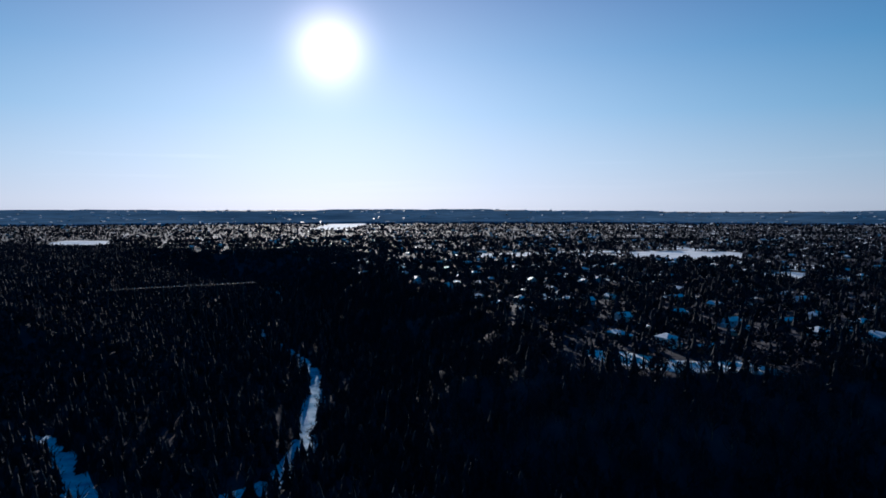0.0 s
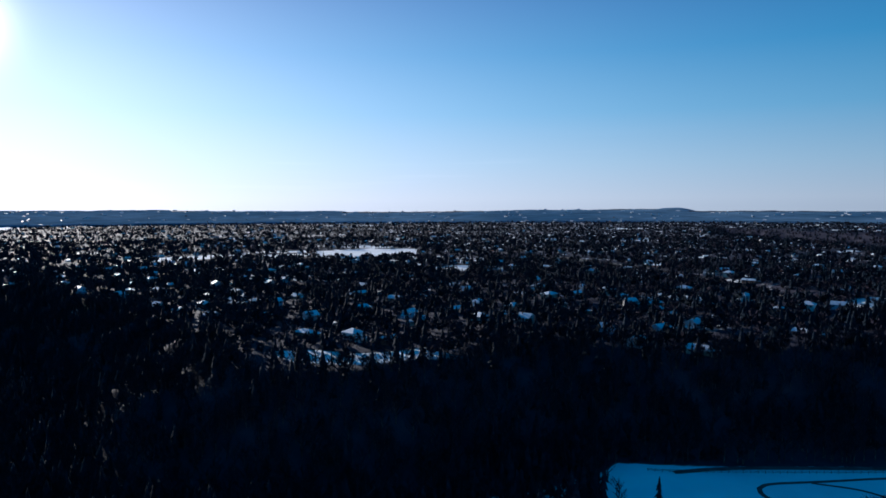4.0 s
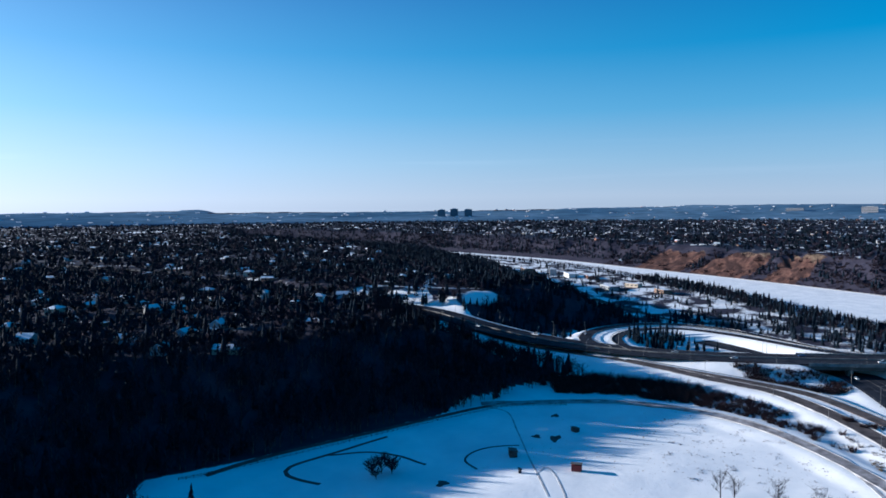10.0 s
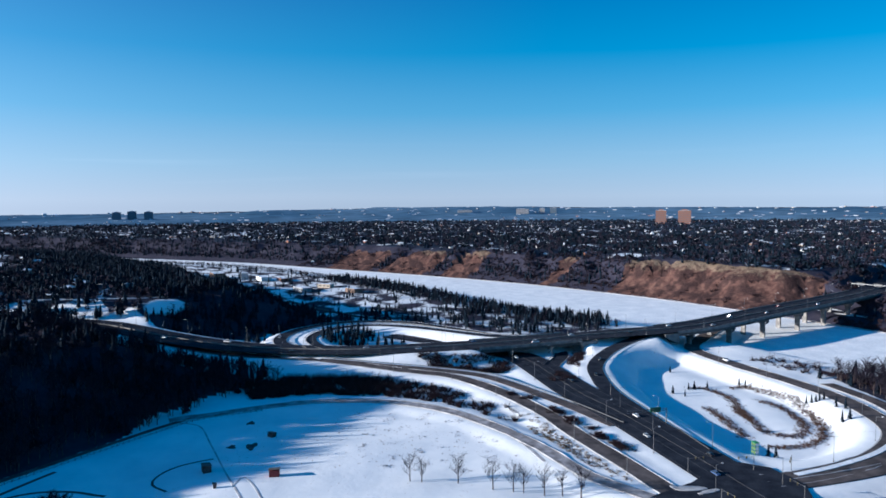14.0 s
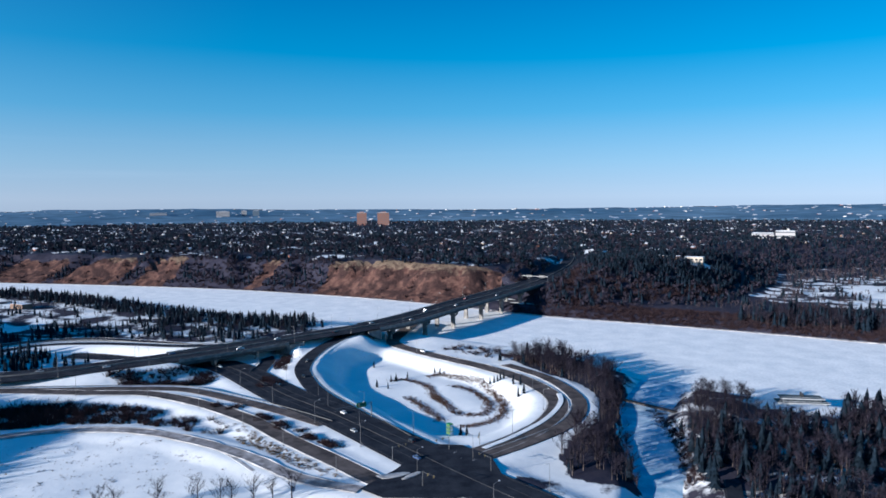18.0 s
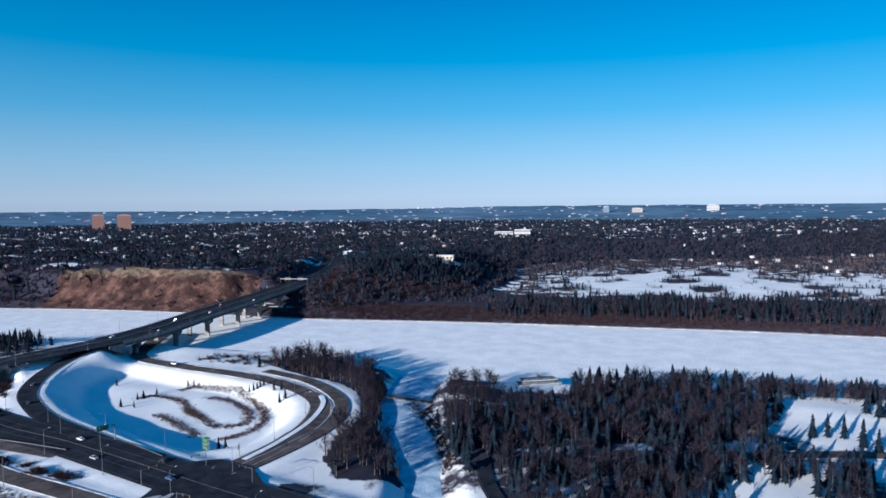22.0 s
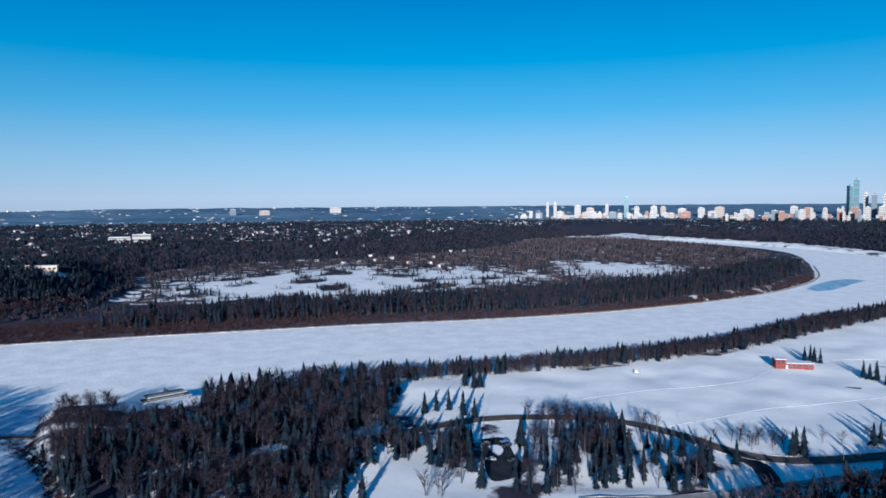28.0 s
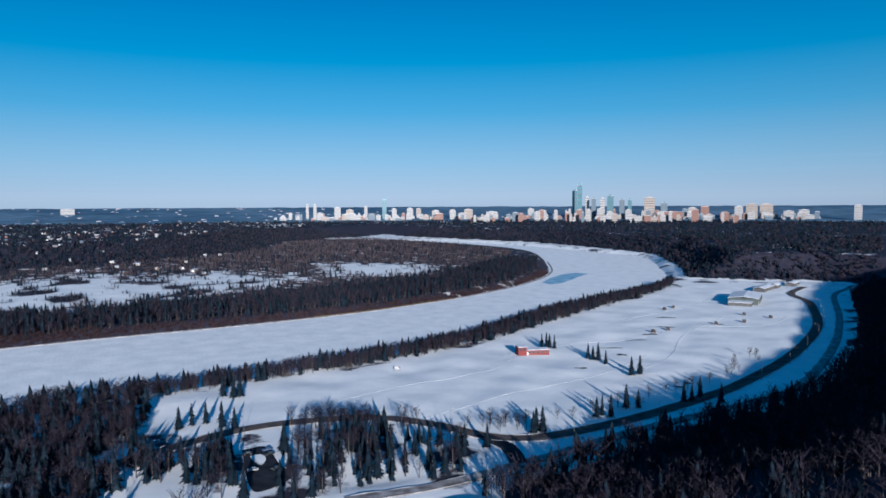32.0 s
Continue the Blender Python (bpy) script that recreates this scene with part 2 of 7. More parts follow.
def spline(points, step):
    """A smooth line through the points, sampled about every step metres."""
    p = np.array(points, float)
    p = np.vstack([2 * p[0] - p[1], p, 2 * p[-1] - p[-2]])
    out = []
    for i in range(1, len(p) - 2):
        a, b, c, d = p[i - 1:i + 3]
        n = max(2, int(np.linalg.norm((c - b)[:2]) / step))
        for t in np.linspace(0, 1, n, endpoint=False):
            out.append(0.5 * (2 * b + (c - a) * t + (2 * a - 5 * b + 4 * c - d) * t * t + (3 * b - a - 3 * c + d) * t ** 3))
    out.append(p[-2])
    return np.array(out)


def smooth(v):
    v = np.clip(v, 0, 1)
    return v * v * (3 - 2 * v)


def near_line(x, y, line):
    """Distance to an open line, and the place along it as (segment, part)."""
    best, seg, part_ = np.full(x.shape, 1e9), np.zeros(x.shape, int), np.zeros(x.shape)
    for i in range(len(line) - 1):
        a, b = line[i][:2], line[i + 1][:2]
        d = b - a
        t = np.clip(((x - a[0]) * d[0] + (y - a[1]) * d[1]) / max(d @ d, 1e-9), 0, 1)
        r = np.hypot(x - a[0] - t * d[0], y - a[1] - t * d[1])
        k = r < best
        best[k], seg[k], part_[k] = r[k], i, t[k]
    return best, seg, part_


def inside(x, y, poly):
    odd = np.zeros(x.shape, bool)
    for (ax, ay), (bx, by) in zip(poly, np.roll(poly, -1, 0)):
        k = (ay > y) != (by > y)
        odd ^= k & (x < (bx - ax) * (y - ay) / (by - ay + 1e-12) + ax)
    return odd


def depth_in(x, y, poly):
    """Metres inside a closed outline (negative outside)."""
    d = near_line(x, y, np.vstack([poly, poly[:1]]))[0]
    return np.where(inside(x, y, poly), d, -d)


def rough_noise(x, y, scale, seed=0):
    """Cheap uneven field, about -1 to 1, from a few crossing waves."""
    rng = np.random.RandomState(seed)
    v = np.zeros(np.shape(x))
    for k in range(7):
        a, f, ph = rng.rand() * 6.28, (0.6 + 1.3 * rng.rand()) / scale, rng.rand(2) * 6.28
        v = v + np.sin((x * math.cos(a) + y * math.sin(a)) * f * 6.28 + ph[0] + 1.3 * np.sin((y * math.cos(a) - x * math.sin(a)) * f * 3.9 + ph[1]))
    return v / 3.4


FAR_BANK = ((1900, 1300), (1720, 960), (1600, 700), (1514, 520), (1430, 380), (1344, 270), (1209, 85), (1067, -85), (952, -190), (860, -262),
            (771, -318), (649, -384), (571, -445), (476, -515), (386, -575), (298, -634), (197, -692), (100, -757), (37, -811), (-69, -923),
            (-161, -1060), (-226, -1217), (-258, -1409), (-285, -1727), (-222, -1944), (-123, -2102), (60, -2330))
NEAR_BANK = ((10, -2420), (-200, -2190), (-306, -2025), (-415, -1793), (-495, -1566), (-440, -1290), (-412, -1180), (-361, -1043), (-307, -945), (-235, -865),
             (-150, -775), (-80, -680), (-30, -607), (25, -550), (80, -507), (135, -470), (190, -432), (250, -392), (300, -352), (335, -328),
             (380, -311), (460, -301), (508, -277), (567, -243), (640, -203), (690, -160), (722, -115), (770, -62), (860, -5), (975, 68),
             (1092, 165), (1292, 348), (1415, 532), (1500, 700), (1640, 960), (1820, 1320))
RIVER = np.vstack([spline(FAR_BANK, 45), spline(NEAR_BANK, 45)])
CREEK = spline(((-330, 1080, 9), (-230, 940, 8), (-196, 820, 7), (-184, 690, 6), (-160, 622, 5.5), (-95, 490, 5), (-79, 420, 4.5), (-70, 350, 4), (-68, 318, 4), (-74, 284, 3.9), (-104, 262, 3.8),
                (-140, 268, 3.7), (-176, 316, 3.6), (-212, 345, 3.5), (-240, 290, 3.3), (-190, 190, 3), (-60, 120, 2.5), (60, 20, 2), (150, -100, 1.5), (205, -178, 1.1), (238, -200, 0.9),
                (275, -224, 0.7), (312, -248, 0.5), (345, -285, 0.25), (372, -318, 0.05)), 8)

WEST = np.array(((-1100, 1500), (-500, 1180), (-260, 1060), (-165, 900), (-135, 760), (-112, 640), (-58, 520), (-32, 430), (-30, 350), (-8, 290), (60, 252), (140, 250), (193, 250),
                 (240, 216), (292, 194), (359, 164), (403, 144), (430, 128), (448, 120), (462, 150), (480, 205), (502, 226), (530, 200), (570, 190), (612, 150), (648, 112), (669, 113), (743, 190), (822, 262), (951, 352), (1044, 440), (1173, 545), (1330, 720),
                 (1480, 1000), (1650, 1400), (2000, 1750), (3700, 3600), (0, 5200), (-3800, 4200)))
NORTH = np.array(((2050, 2600), (1960, 1600), (1900, 1250), (1740, 955), (1616, 695), (1530, 515), (1446, 375), (1358, 262), (1222, 78), (1078, -95), (962, -202), (872, -274), (800, -325), (770, -372),
                  (740, -402), (655, -402), (610, -470), (590, -560), (610, -650), (700, -800), (830, -950), (820, -1150), (640, -1350), (480, -1620), (420, -1900), (430, -2300), (200, -2560), (-100, -3400),
                  (0, -5200), (3000, -5000), (5400, 0), (3600, 3000), (2500, 4200)))
EAST = np.array(((400, -5200), (330, -3200), (60, -2560), (-330, -2120), (-440, -1830), (-520, -1566), (-462, -1280), (-430, -1160), (-395, -1060), (-470, -1020), (-575, -1000), (-610, -950),
                 (-575, -900), (-525, -850), (-432, -690), (-342, -552), (-243, -433), (-186, -390), (-124, -357), (-70, -318), (-16, -281), (10, -200), (-20, -90),
                 (-120, 10), (-215, 120), (-275, 230), (-275, 340), (-215, 420), (-150, 470), (-195, 560), (-245, 640), (-260, 760), (-290, 900), (-360, 1100), (-300, 1300),
                 (-2600, 4300), (-5400, 0), (-3000, -4600)))

FIELD = np.array(((170, -398), (116, -437), (60, -470), (2, -513), (-56, -567), (-110, -640), (-190, -745), (-270, -840), (-345, -930), (-400, -985), (-560, -980), (-600, -930), (-500, -830), (-340, -545), (-240, -424), (-130, -352), (-60, -326), (-20, -335), (17, -362), (50, -364), (80, -352), (105, -338), (125, -350)))
# roads: name, half width, surface, points (x, y, z), stretches carried by a bridge (by y, from, to)
ROADS = {
    "highway": (15.5, ASPHALT, ((620, 900, 43), (600, 650, 42), (562, 480, 39), (541, 390, 35.5), (535, 325, 32), (533, 280, 29), (516, 230, 24), (506, 190, 20), (502, 150, 17), (501, 108, 15.6), (503, 65, 15.2),
                                (512, 16, 15.4), (527, -45, 16.3), (550, -112, 17.4), (578, -190, 18.4), (640, -275, 20), (723, -389, 22), (763, -445, 24.5), (826, -518, 29.5), (905, -590, 35), (1060, -690, 40), (1300, -820, 43)),
                ((-12, -82), (-172, -425))),
    "slip_road": (4.6, GRIT, ((507, 232, 22), (491, 172, 15), (483, 104, 12.5), (456, 34, 10.5), (446, 6, 9.5), (414, -22, 8.5), (373, -44, 8), (336, -56, 8), (296, -71, 8), (270, -80, 8), (252, -88, 8)), ()),
    "slip_road_upper": (4.0, GRIT, ((482, 100, 12.7), (470, 50, 11), (462, 18, 10), (450, -13, 9), (424, -36, 8), (385, -60, 8), (350, -78, 8)), ()),
    "meadow_track": (1.5, GRIT, ((215, 222, 6), (242, 214, 6), (292, 189, 6), (352, 158, 6), (368, 147, 6)), ()),
    "park_road": (3.2, PACKED, ((364, 158, 6), (372, 143, 6), (385, 119, 6.3), (396, 88, 7), (396, 49, 7.4), (380, 13, 7.6), (351, -15, 7.8), (316, -37, 8), (284, -52, 8), (262, -72, 8)), ()),
    "parkway": (13.5, ASPHALT, ((600, 60, 8), (560, 5, 8), (522, -35, 8), (491, -50, 8), (415, -69, 8), (367, -86, 8), (302, -104, 8), (264, -114, 8), (230, -124, 8), (150, -150, 8), (60, -190, 8), (-20, -240, 9)), ()),
    "loop_ramp": (5.2, ASPHALT, ((572, -168, 17.0), (541, -132, 14), (512, -108, 11.5), (478, -92, 9.5), (446, -88, 8.5), (409, -89, 8), (359, -98, 8), (312, -106, 8)), ()),
    "river_loop": (5.6, GRIT, ((640, -235, 6), (585, -200, 6), (545, -181, 6.2), (491, -192, 6.6), (437, -210, 7), (395, -218, 7.4), (352, -215, 7.8), (326, -203, 8), (302, -178, 8), (286, -148, 8), (278, -124, 8)), ()),
    "outer_lane": (4.2, GRIT, ((435, -228, 7), (390, -234, 7.4), (346, -227, 7.8), (318, -212, 8), (298, -190, 8), (284, -160, 8), (272, -124, 8)), ()),
    "loop_north": (5.0, ASPHALT, ((503, 120, 15.5), (530, 140, 15), (562, 147, 14.2), (600, 140, 13.4), (634, 118, 12.6), (648, 84, 12), (640, 48, 11.6), (614, 10, 11), (585, -28, 10), (560, -58, 9), (525, -75, 8), (480, -62, 8)), ()),
    "loop_inner": (4.0, ASPHALT, ((502, 96, 15.4), (525, 112, 14.8), (556, 122, 14.2), (592, 118, 13.4), (618, 100, 12.7), (626, 76, 12.2), (616, 44, 12), (592, 12, 12.8), (560, -22, 14.6), (545, -60, 16.2)), ()),
    "creek_lane": (3.4, ASPHALT, ((214, -217, 6), (203, -207, 6), (190, -197, 6), (170, -186, 6), (140, -176, 6)), ()),
    "terrace_road": (3.6, GRIT, ((700, 40, 8), (690, 90, 8), (760, 160, 8), (860, 240, 9), (980, 330, 10), (1080, 400, 10), (1150, 470, 10)), ()),
    "valley_drive": (4.2, GRIT, ((190, -250, 8), (140, -300, 7), (95, -350, 6.4), (50, -368, 6.2), (17, -368, 6), (-13, -352, 6), (-30, -338, 6), (-54, -334, 6), (-89, -349, 6), (-128, -373, 6), (-170, -404, 6), (-205, -434, 6),
                                    (-280, -514, 6), (-366, -630, 6), (-425, -740, 6), (-452, -800, 6), (-470, -870, 6), (-520, -930, 7)), ()),
    "hill_road": (3.0, PACKED, ((30, -262, 7), (-11, -279, 6.4), (-65, -314, 6), (-118, -349, 6), (-178, -383, 6), (-236, -424, 6), (-331, -545, 6), (-420, -684, 6), (-512, -846, 6), (-560, -900, 7), (-600, -935, 9), (-700, -960, 16)), ()),
    "link_road": (4.0, ASPHALT, ((-28, -340, 6), (-40, -322, 6), (-42, -300, 6.2)), ()),
}
ROAD_LINE = {k: spline(v[2], 8) for k, v in ROADS.items()}


BLUFF = NORTH[3:16]


def bluff_run(x, y):
    """Metres along the foot of the bluffs, downstream."""
    d, seg, part_ = near_line(x, y, BLUFF)
    long = np.linalg.norm(np.diff(BLUFF, axis=0), axis=1)
    return (np.concatenate([[0], np.cumsum(long)])[:-1])[seg] + long[seg] * part_


def land(x, y):
    """Height of the ground, and the share of slope (0 on the valley floor, 1 on the plateaus)."""
    x, y = np.asarray(x, float), np.asarray(y, float)
    r = np.hypot(x, y)
    z = FLOOR + 0.5 * rough_noise(x, y, 90, 3)
    rise = np.zeros(x.shape)
    gully = 11 * rough_noise(x, y, 75, 5)
    for poly, width in ((WEST, 84), (NORTH, 62), (EAST, 85)):
        d = depth_in(x, y, poly)
        if poly is NORTH:
            width = 62 + 90 * smooth((-400 - y) / 120)
        w = np.where(r > 1300, width * 1.5, width)
        cut = gully
        if poly is NORTH:
            run = bluff_run(x, y)
            wave = np.sin(run / 21 + 2.2 * np.sin(run / 71)) + 0.5 * np.sin(run / 8.3 + 1.2)
            cut = 0.5 * gully - 7 * np.abs(rough_noise(x, y, 34, 6)) - 13 * np.clip(wave, 0, 1.5) ** 2 * 0.6
        s = smooth((d + cut * smooth(d / 40)) / w)
        if poly is EAST:
            lie = np.clip(d / (140 - 45 * smooth((-340 - y) / 200)), 0, 1)
            s = lie ** 1.8 * (1 - 0.25 * smooth((lie - 0.8) / 0.2)) + 0.25 * smooth((lie - 0.8) / 0.2)
        rise = np.maximum(rise, s)
    z = z + (BROW - FLOOR) * rise
    z = z + rise * (2.0 * rough_noise(x, y, 330, 8))
    # unseen ridge beside the viewpoint, added to throw shade over hillside and road
    ridge = near_line(x, y, np.array(((-104.0, -22), (-154, -10), (-251, -76), (-335, -166), (-434, -309), (-503, -420), (-560, -520), (-700, -700))))[0]
    z = z + 45 * np.exp(-(ridge / 47) ** 2)
    z = z + 0.22 * rough_noise(x, y, 52, 12) * smooth((depth_in(x, y, FIELD) - 4) / 20)
    z = z - 5.2 * smooth(depth_in(x, y, BASIN) / 12)
    terrace = smooth((depth_in(x, y, TERRACE) + 40) / 60)
    z = z + terrace * 1.5 * (1 - rise)
    z = z + 70 * smooth((r - 3400) / 1900) * 1.02
    d = np.full(x.shape, -99.0)
    k = r < 2700
    d[k] = depth_in(x[k], y[k], RIVER)
    z = np.where(d > -22, z + (-2.2 - z) * smooth((d + 22) / 24), z)
    k = (r < 1300) & (x < 420)
    if k.any():
        dc, seg, part_ = near_line(x[k], y[k], CREEK)
        zc = CREEK[seg, 2] + (CREEK[seg + 1, 2] - CREEK[seg, 2]) * part_
        wide = creek_width(zc)
        z[k] = np.minimum(z[k], np.where(dc < wide + 14, zc - 0.8 + (z[k] - zc + 0.8) * smooth((dc - wide) / 14), z[k]))
    for name, (half, surface, points, spans) in ROADS.items():
        line = ROAD_LINE[name]
        k = (x > line[:, 0].min() - 60) & (x < line[:, 0].max() + 60) & (y > line[:, 1].min() - 60) & (y < line[:, 1].max() + 60)
        if not k.any():
            continue
        d, seg, part_ = near_line(x[k], y[k], line)
        zr = line[seg, 2] + (line[seg + 1, 2] - line[seg, 2]) * part_ - 0.35
        yy = line[seg, 1]
        off = np.zeros(d.shape, bool)
        for a, b in spans:
            off |= (yy < a) & (yy > b)
        blend = 1 - smooth((d - half - 2.5) / (10 + 1.3 * np.abs(z[k] - zr)))
        z[k] = np.where(off, z[k], z[k] + (zr - z[k]) * blend)
    return z, rise


def creek_width(zc):
    return 5.0 - 1.4 * smooth((zc - 2.6) / 1.0) + 9.0 * np.clip((1.6 - zc) / 1.6, 0, 1) - 3.6 * smooth((zc - 5.0) / 0.7)


# hollow with frozen ponds inside the river loop
BASIN = np.array(((505, -122), (450, -104), (400, -104), (350, -112), (316, -124), (304, -150), (318, -182), (350, -204), (395, -207), (440, -199), (500, -182), (545, -165)))
TERRACE = np.array(((700, 20), (660, 100), (743, 180), (822, 250), (951, 340), (1044, 430), (1173, 535), (1330, 710), (1420, 800), (1375, 560), (1250, 350), (1060, 180), (945, 85), (830, 10), (745, -45), (705, -75)))


# ---- mesh helpers ----


def mesh_object(name, verts, faces, mat, parent=None, label="", loc=None):
    me = bpy.data.meshes.new(name)
    me.from_pydata([tuple(v) for v in verts], [], faces)
    me.materials.append(mat)
    ob = new(name, me)
    if loc is not None:
        ob.location = loc
    if parent is not None:
        ob.parent = parent
    return tagged(ob, label) if label else ob


def bulk(name, verts, tris, mats, index=None, parent=None):
    """One large mesh out of arrays: verts (n, 3), tris (m, 3) or quads (m, 4)."""
    me = bpy.data.meshes.new(name)
    verts, tris = np.asarray(verts, np.float32), np.asarray(tris, np.int32)
    k = tris.shape[1]
    me.vertices.add(len(verts))
    me.vertices.foreach_set("co", verts.ravel())
    me.loops.add(tris.size)
    me.loops.foreach_set("vertex_index", tris.ravel())
    me.polygons.add(len(tris))
    me.polygons.foreach_set("loop_start", np.arange(0, tris.size, k, dtype=np.int32))
    for m in mats:
        me.materials.append(m)
    if index is not None:
        me.polygons.foreach_set("material_index", np.asarray(index, np.int32))
    me.update(calc_edges=True)
    me.validate()
    ob = new(name, me)
    if parent is not None:
        ob.parent = parent
    return ob


def part(name, bm, mat, parent, label=""):
    me = bpy.data.meshes.new(name)
    bm.to_mesh(me)
    bm.free()
    me.materials.append(mat)
    ob = new(name, me)
    ob.parent = parent
    return tagged(ob, label) if label else ob


def thing(name, label, category, m=None, group="", kind=""):
    ob = new(name)
    ob.empty_display_size = 0.5
    if m is not None:
        ob.matrix_basis = m
    return tagged(ob, label, category, group, kind)


def box(bm, x0, y0, z0, x1, y1, z1, bevel=0.0):
    r = bmesh.ops.create_cube(bm, size=1, matrix=Matrix.LocRotScale(((x0 + x1) / 2, (y0 + y1) / 2, (z0 + z1) / 2), None, (x1 - x0, y1 - y0, z1 - z0)))
    if bevel:
        es = list({e for v in r["verts"] for e in v.link_edges})
        bmesh.ops.bevel(bm, geom=es, offset=bevel, segments=1, affect="EDGES")
    return bm


def boxed(*dims, bevel=0.0):
    return box(bmesh.new(), *dims, bevel=bevel)


def tube(bm, a, b, r0, r1, sides=6):
    a, b = Vector(a), Vector(b)
    d = b - a
    m = Matrix.Translation((a + b) / 2) @ d.to_track_quat("Z", "Y").to_matrix().to_4x4()
    bmesh.ops.create_cone(bm, cap_ends=True, segments=sides, radius1=r0, radius2=r1, depth=d.length, matrix=m)
    return bm


def tubed(*args):
    return tube(bmesh.new(), *args)


def normals_of(line):
    t = np.gradient(line[:, :2], axis=0)
    t /= np.linalg.norm(t, axis=1)[:, None] + 1e-9
    return np.stack([-t[:, 1], t[:, 0]], 1)


def ribbon(name, line, left, right, lift, mat, parent=None, thick=0.25):
    """A strip along a line, from left to right of it, with its edges turned down."""
    n = normals_of(line)
    cols = []
    for off, dz in ((left, lift - thick), (left, lift), (right, lift), (right, lift - thick)):
        cols.append(np.column_stack([line[:, :2] + n * off, line[:, 2] + dz]))
    v = np.stack(cols, 1).reshape(-1, 3)
    f = [(4 * i + k, 4 * i + k + 1, 4 * i + k + 5, 4 * i + k + 4) for i in range(len(line) - 1) for k in range(3)]
    return mesh_object(name, v, f, mat, parent)


# ---- ground, river and creek ----
ANGLES = np.radians(np.concatenate([np.arange(-42, 222, 0.36), np.arange(222, 318, 4.0)]))
RINGS = np.concatenate([[0.05, 40, 110, 150, 180], np.geomspace(200, 4960, 330)])
gx, gy = RINGS[:, None] * np.sin(ANGLES), RINGS[:, None] * np.cos(ANGLES)
gz_, grise = land(gx.ravel(), gy.ravel())
na, nr = len(ANGLES), len(RINGS)
verts = np.column_stack([gx.ravel(), gy.ravel(), gz_])
ii, jj = np.meshgrid(np.arange(nr - 1), np.arange(na), indexing="ij")
a = ii * na + jj
b = ii * na + (jj + 1) % na
quads = np.stack([a, a + na, b + na, b], -1).reshape(-1, 4)[:, ::-1]
ground = bulk("ground", verts, quads, [GROUND])
ground.data.polygons.foreach_set("use_smooth", np.ones(len(quads), bool))
tagged(ground, "snowy river valley with wooded slopes and clay bluffs", "ground", kind="structure")



def polar(field, x, y):
    """A value of the ground sheet at any place, between its corners."""
    a = (np.degrees(np.arctan2(x, y)) + 42) % 360 - 42
    fa = np.clip((a + 42) / 0.36, 0, 732.999)
    r = np.clip(np.hypot(x, y), 200, 4950)
    fr = np.interp(r, RINGS, np.arange(nr))
    i, j = fr.astype(int), fa.astype(int)
    u, v = fr - i, fa - j
    g = field.reshape(nr, na)
    return (g[i, j] * (1 - v) + g[i, j + 1] * v) * (1 - u) + (g[i + 1, j] * (1 - v) + g[i + 1, j + 1] * v) * u


def gz(x, y):
    return polar(gz_field, np.asarray(x, float), np.asarray(y, float))


def rise_at(x, y):
    return polar(grise, np.asarray(x, float), np.asarray(y, float))


gz_field = gz_
GROVE = ((372, -248), (345, -241), (321, -228), (301, -211), (283, -185), (267, -166), (240, -158), (224, -178), (262, -202), (296, -220), (316, -240), (338, -254), (360, -276), (420, -286), (460, -276), (452, -240), (400, -240))
LOOP_WOOD = ((657, 150), (664, 100), (662, 50), (640, 4), (606, -48), (612, -120), (640, -150), (690, -128), (725, -80), (742, 0), (745, 80), (725, 140), (690, 175))
TUFTS = ((385, 70), (395, 40), (375, 0), (335, -30), (300, -30), (288, 0), (300, 40), (340, 66))
MEADOW = np.array(((200, 240), (242, 216), (292, 191), (357, 158), (390, 110), (396, 60), (370, 5), (330, -32), (270, -60), (190, -20), (130, 120), (150, 220)))
LAURIER = np.array(((600, -720), (680, -860), (690, -980), (620, -1050), (560, -1180), (438, -1100), (336, -1205), (244, -1155), (190, -1063), (270, -940), (380, -810), (461, -720)))
ISLAND = np.array(((180, -1380), (-4, -1330), (-10, -1150), (150, -1140)))
POND = np.array(((430, 860), (500, 850), (510, 900), (440, 910)))
GLADE = np.array(((128, -262), (120, -280), (101, -286), (84, -262), (92, -246), (117, -238)))
LAWN = np.array(((76, 374), (82, 350), (118, 333), (152, 330), (154, 346), (122, 354), (97, 374)))


def oval(x, y, a, b, turn=0.0):
    k = np.arange(14) / 14 * 6.283
    u, v = a * np.cos(k), b * np.sin(k)
    c, s = math.cos(radians(turn)), math.sin(radians(turn))
    return np.column_stack([x + u * c - v * s, y + u * s + v * c])


def wedge(az0, az1, r0, r1):
    """Outline between two bearings and two distances from the middle of the valley."""
    a = np.radians(np.linspace(az0, az1, 6))
    return np.vstack([np.column_stack([r0 * np.sin(a), r0 * np.cos(a)]), np.column_stack([r1 * np.sin(a), r1 * np.cos(a)])[::-1]])


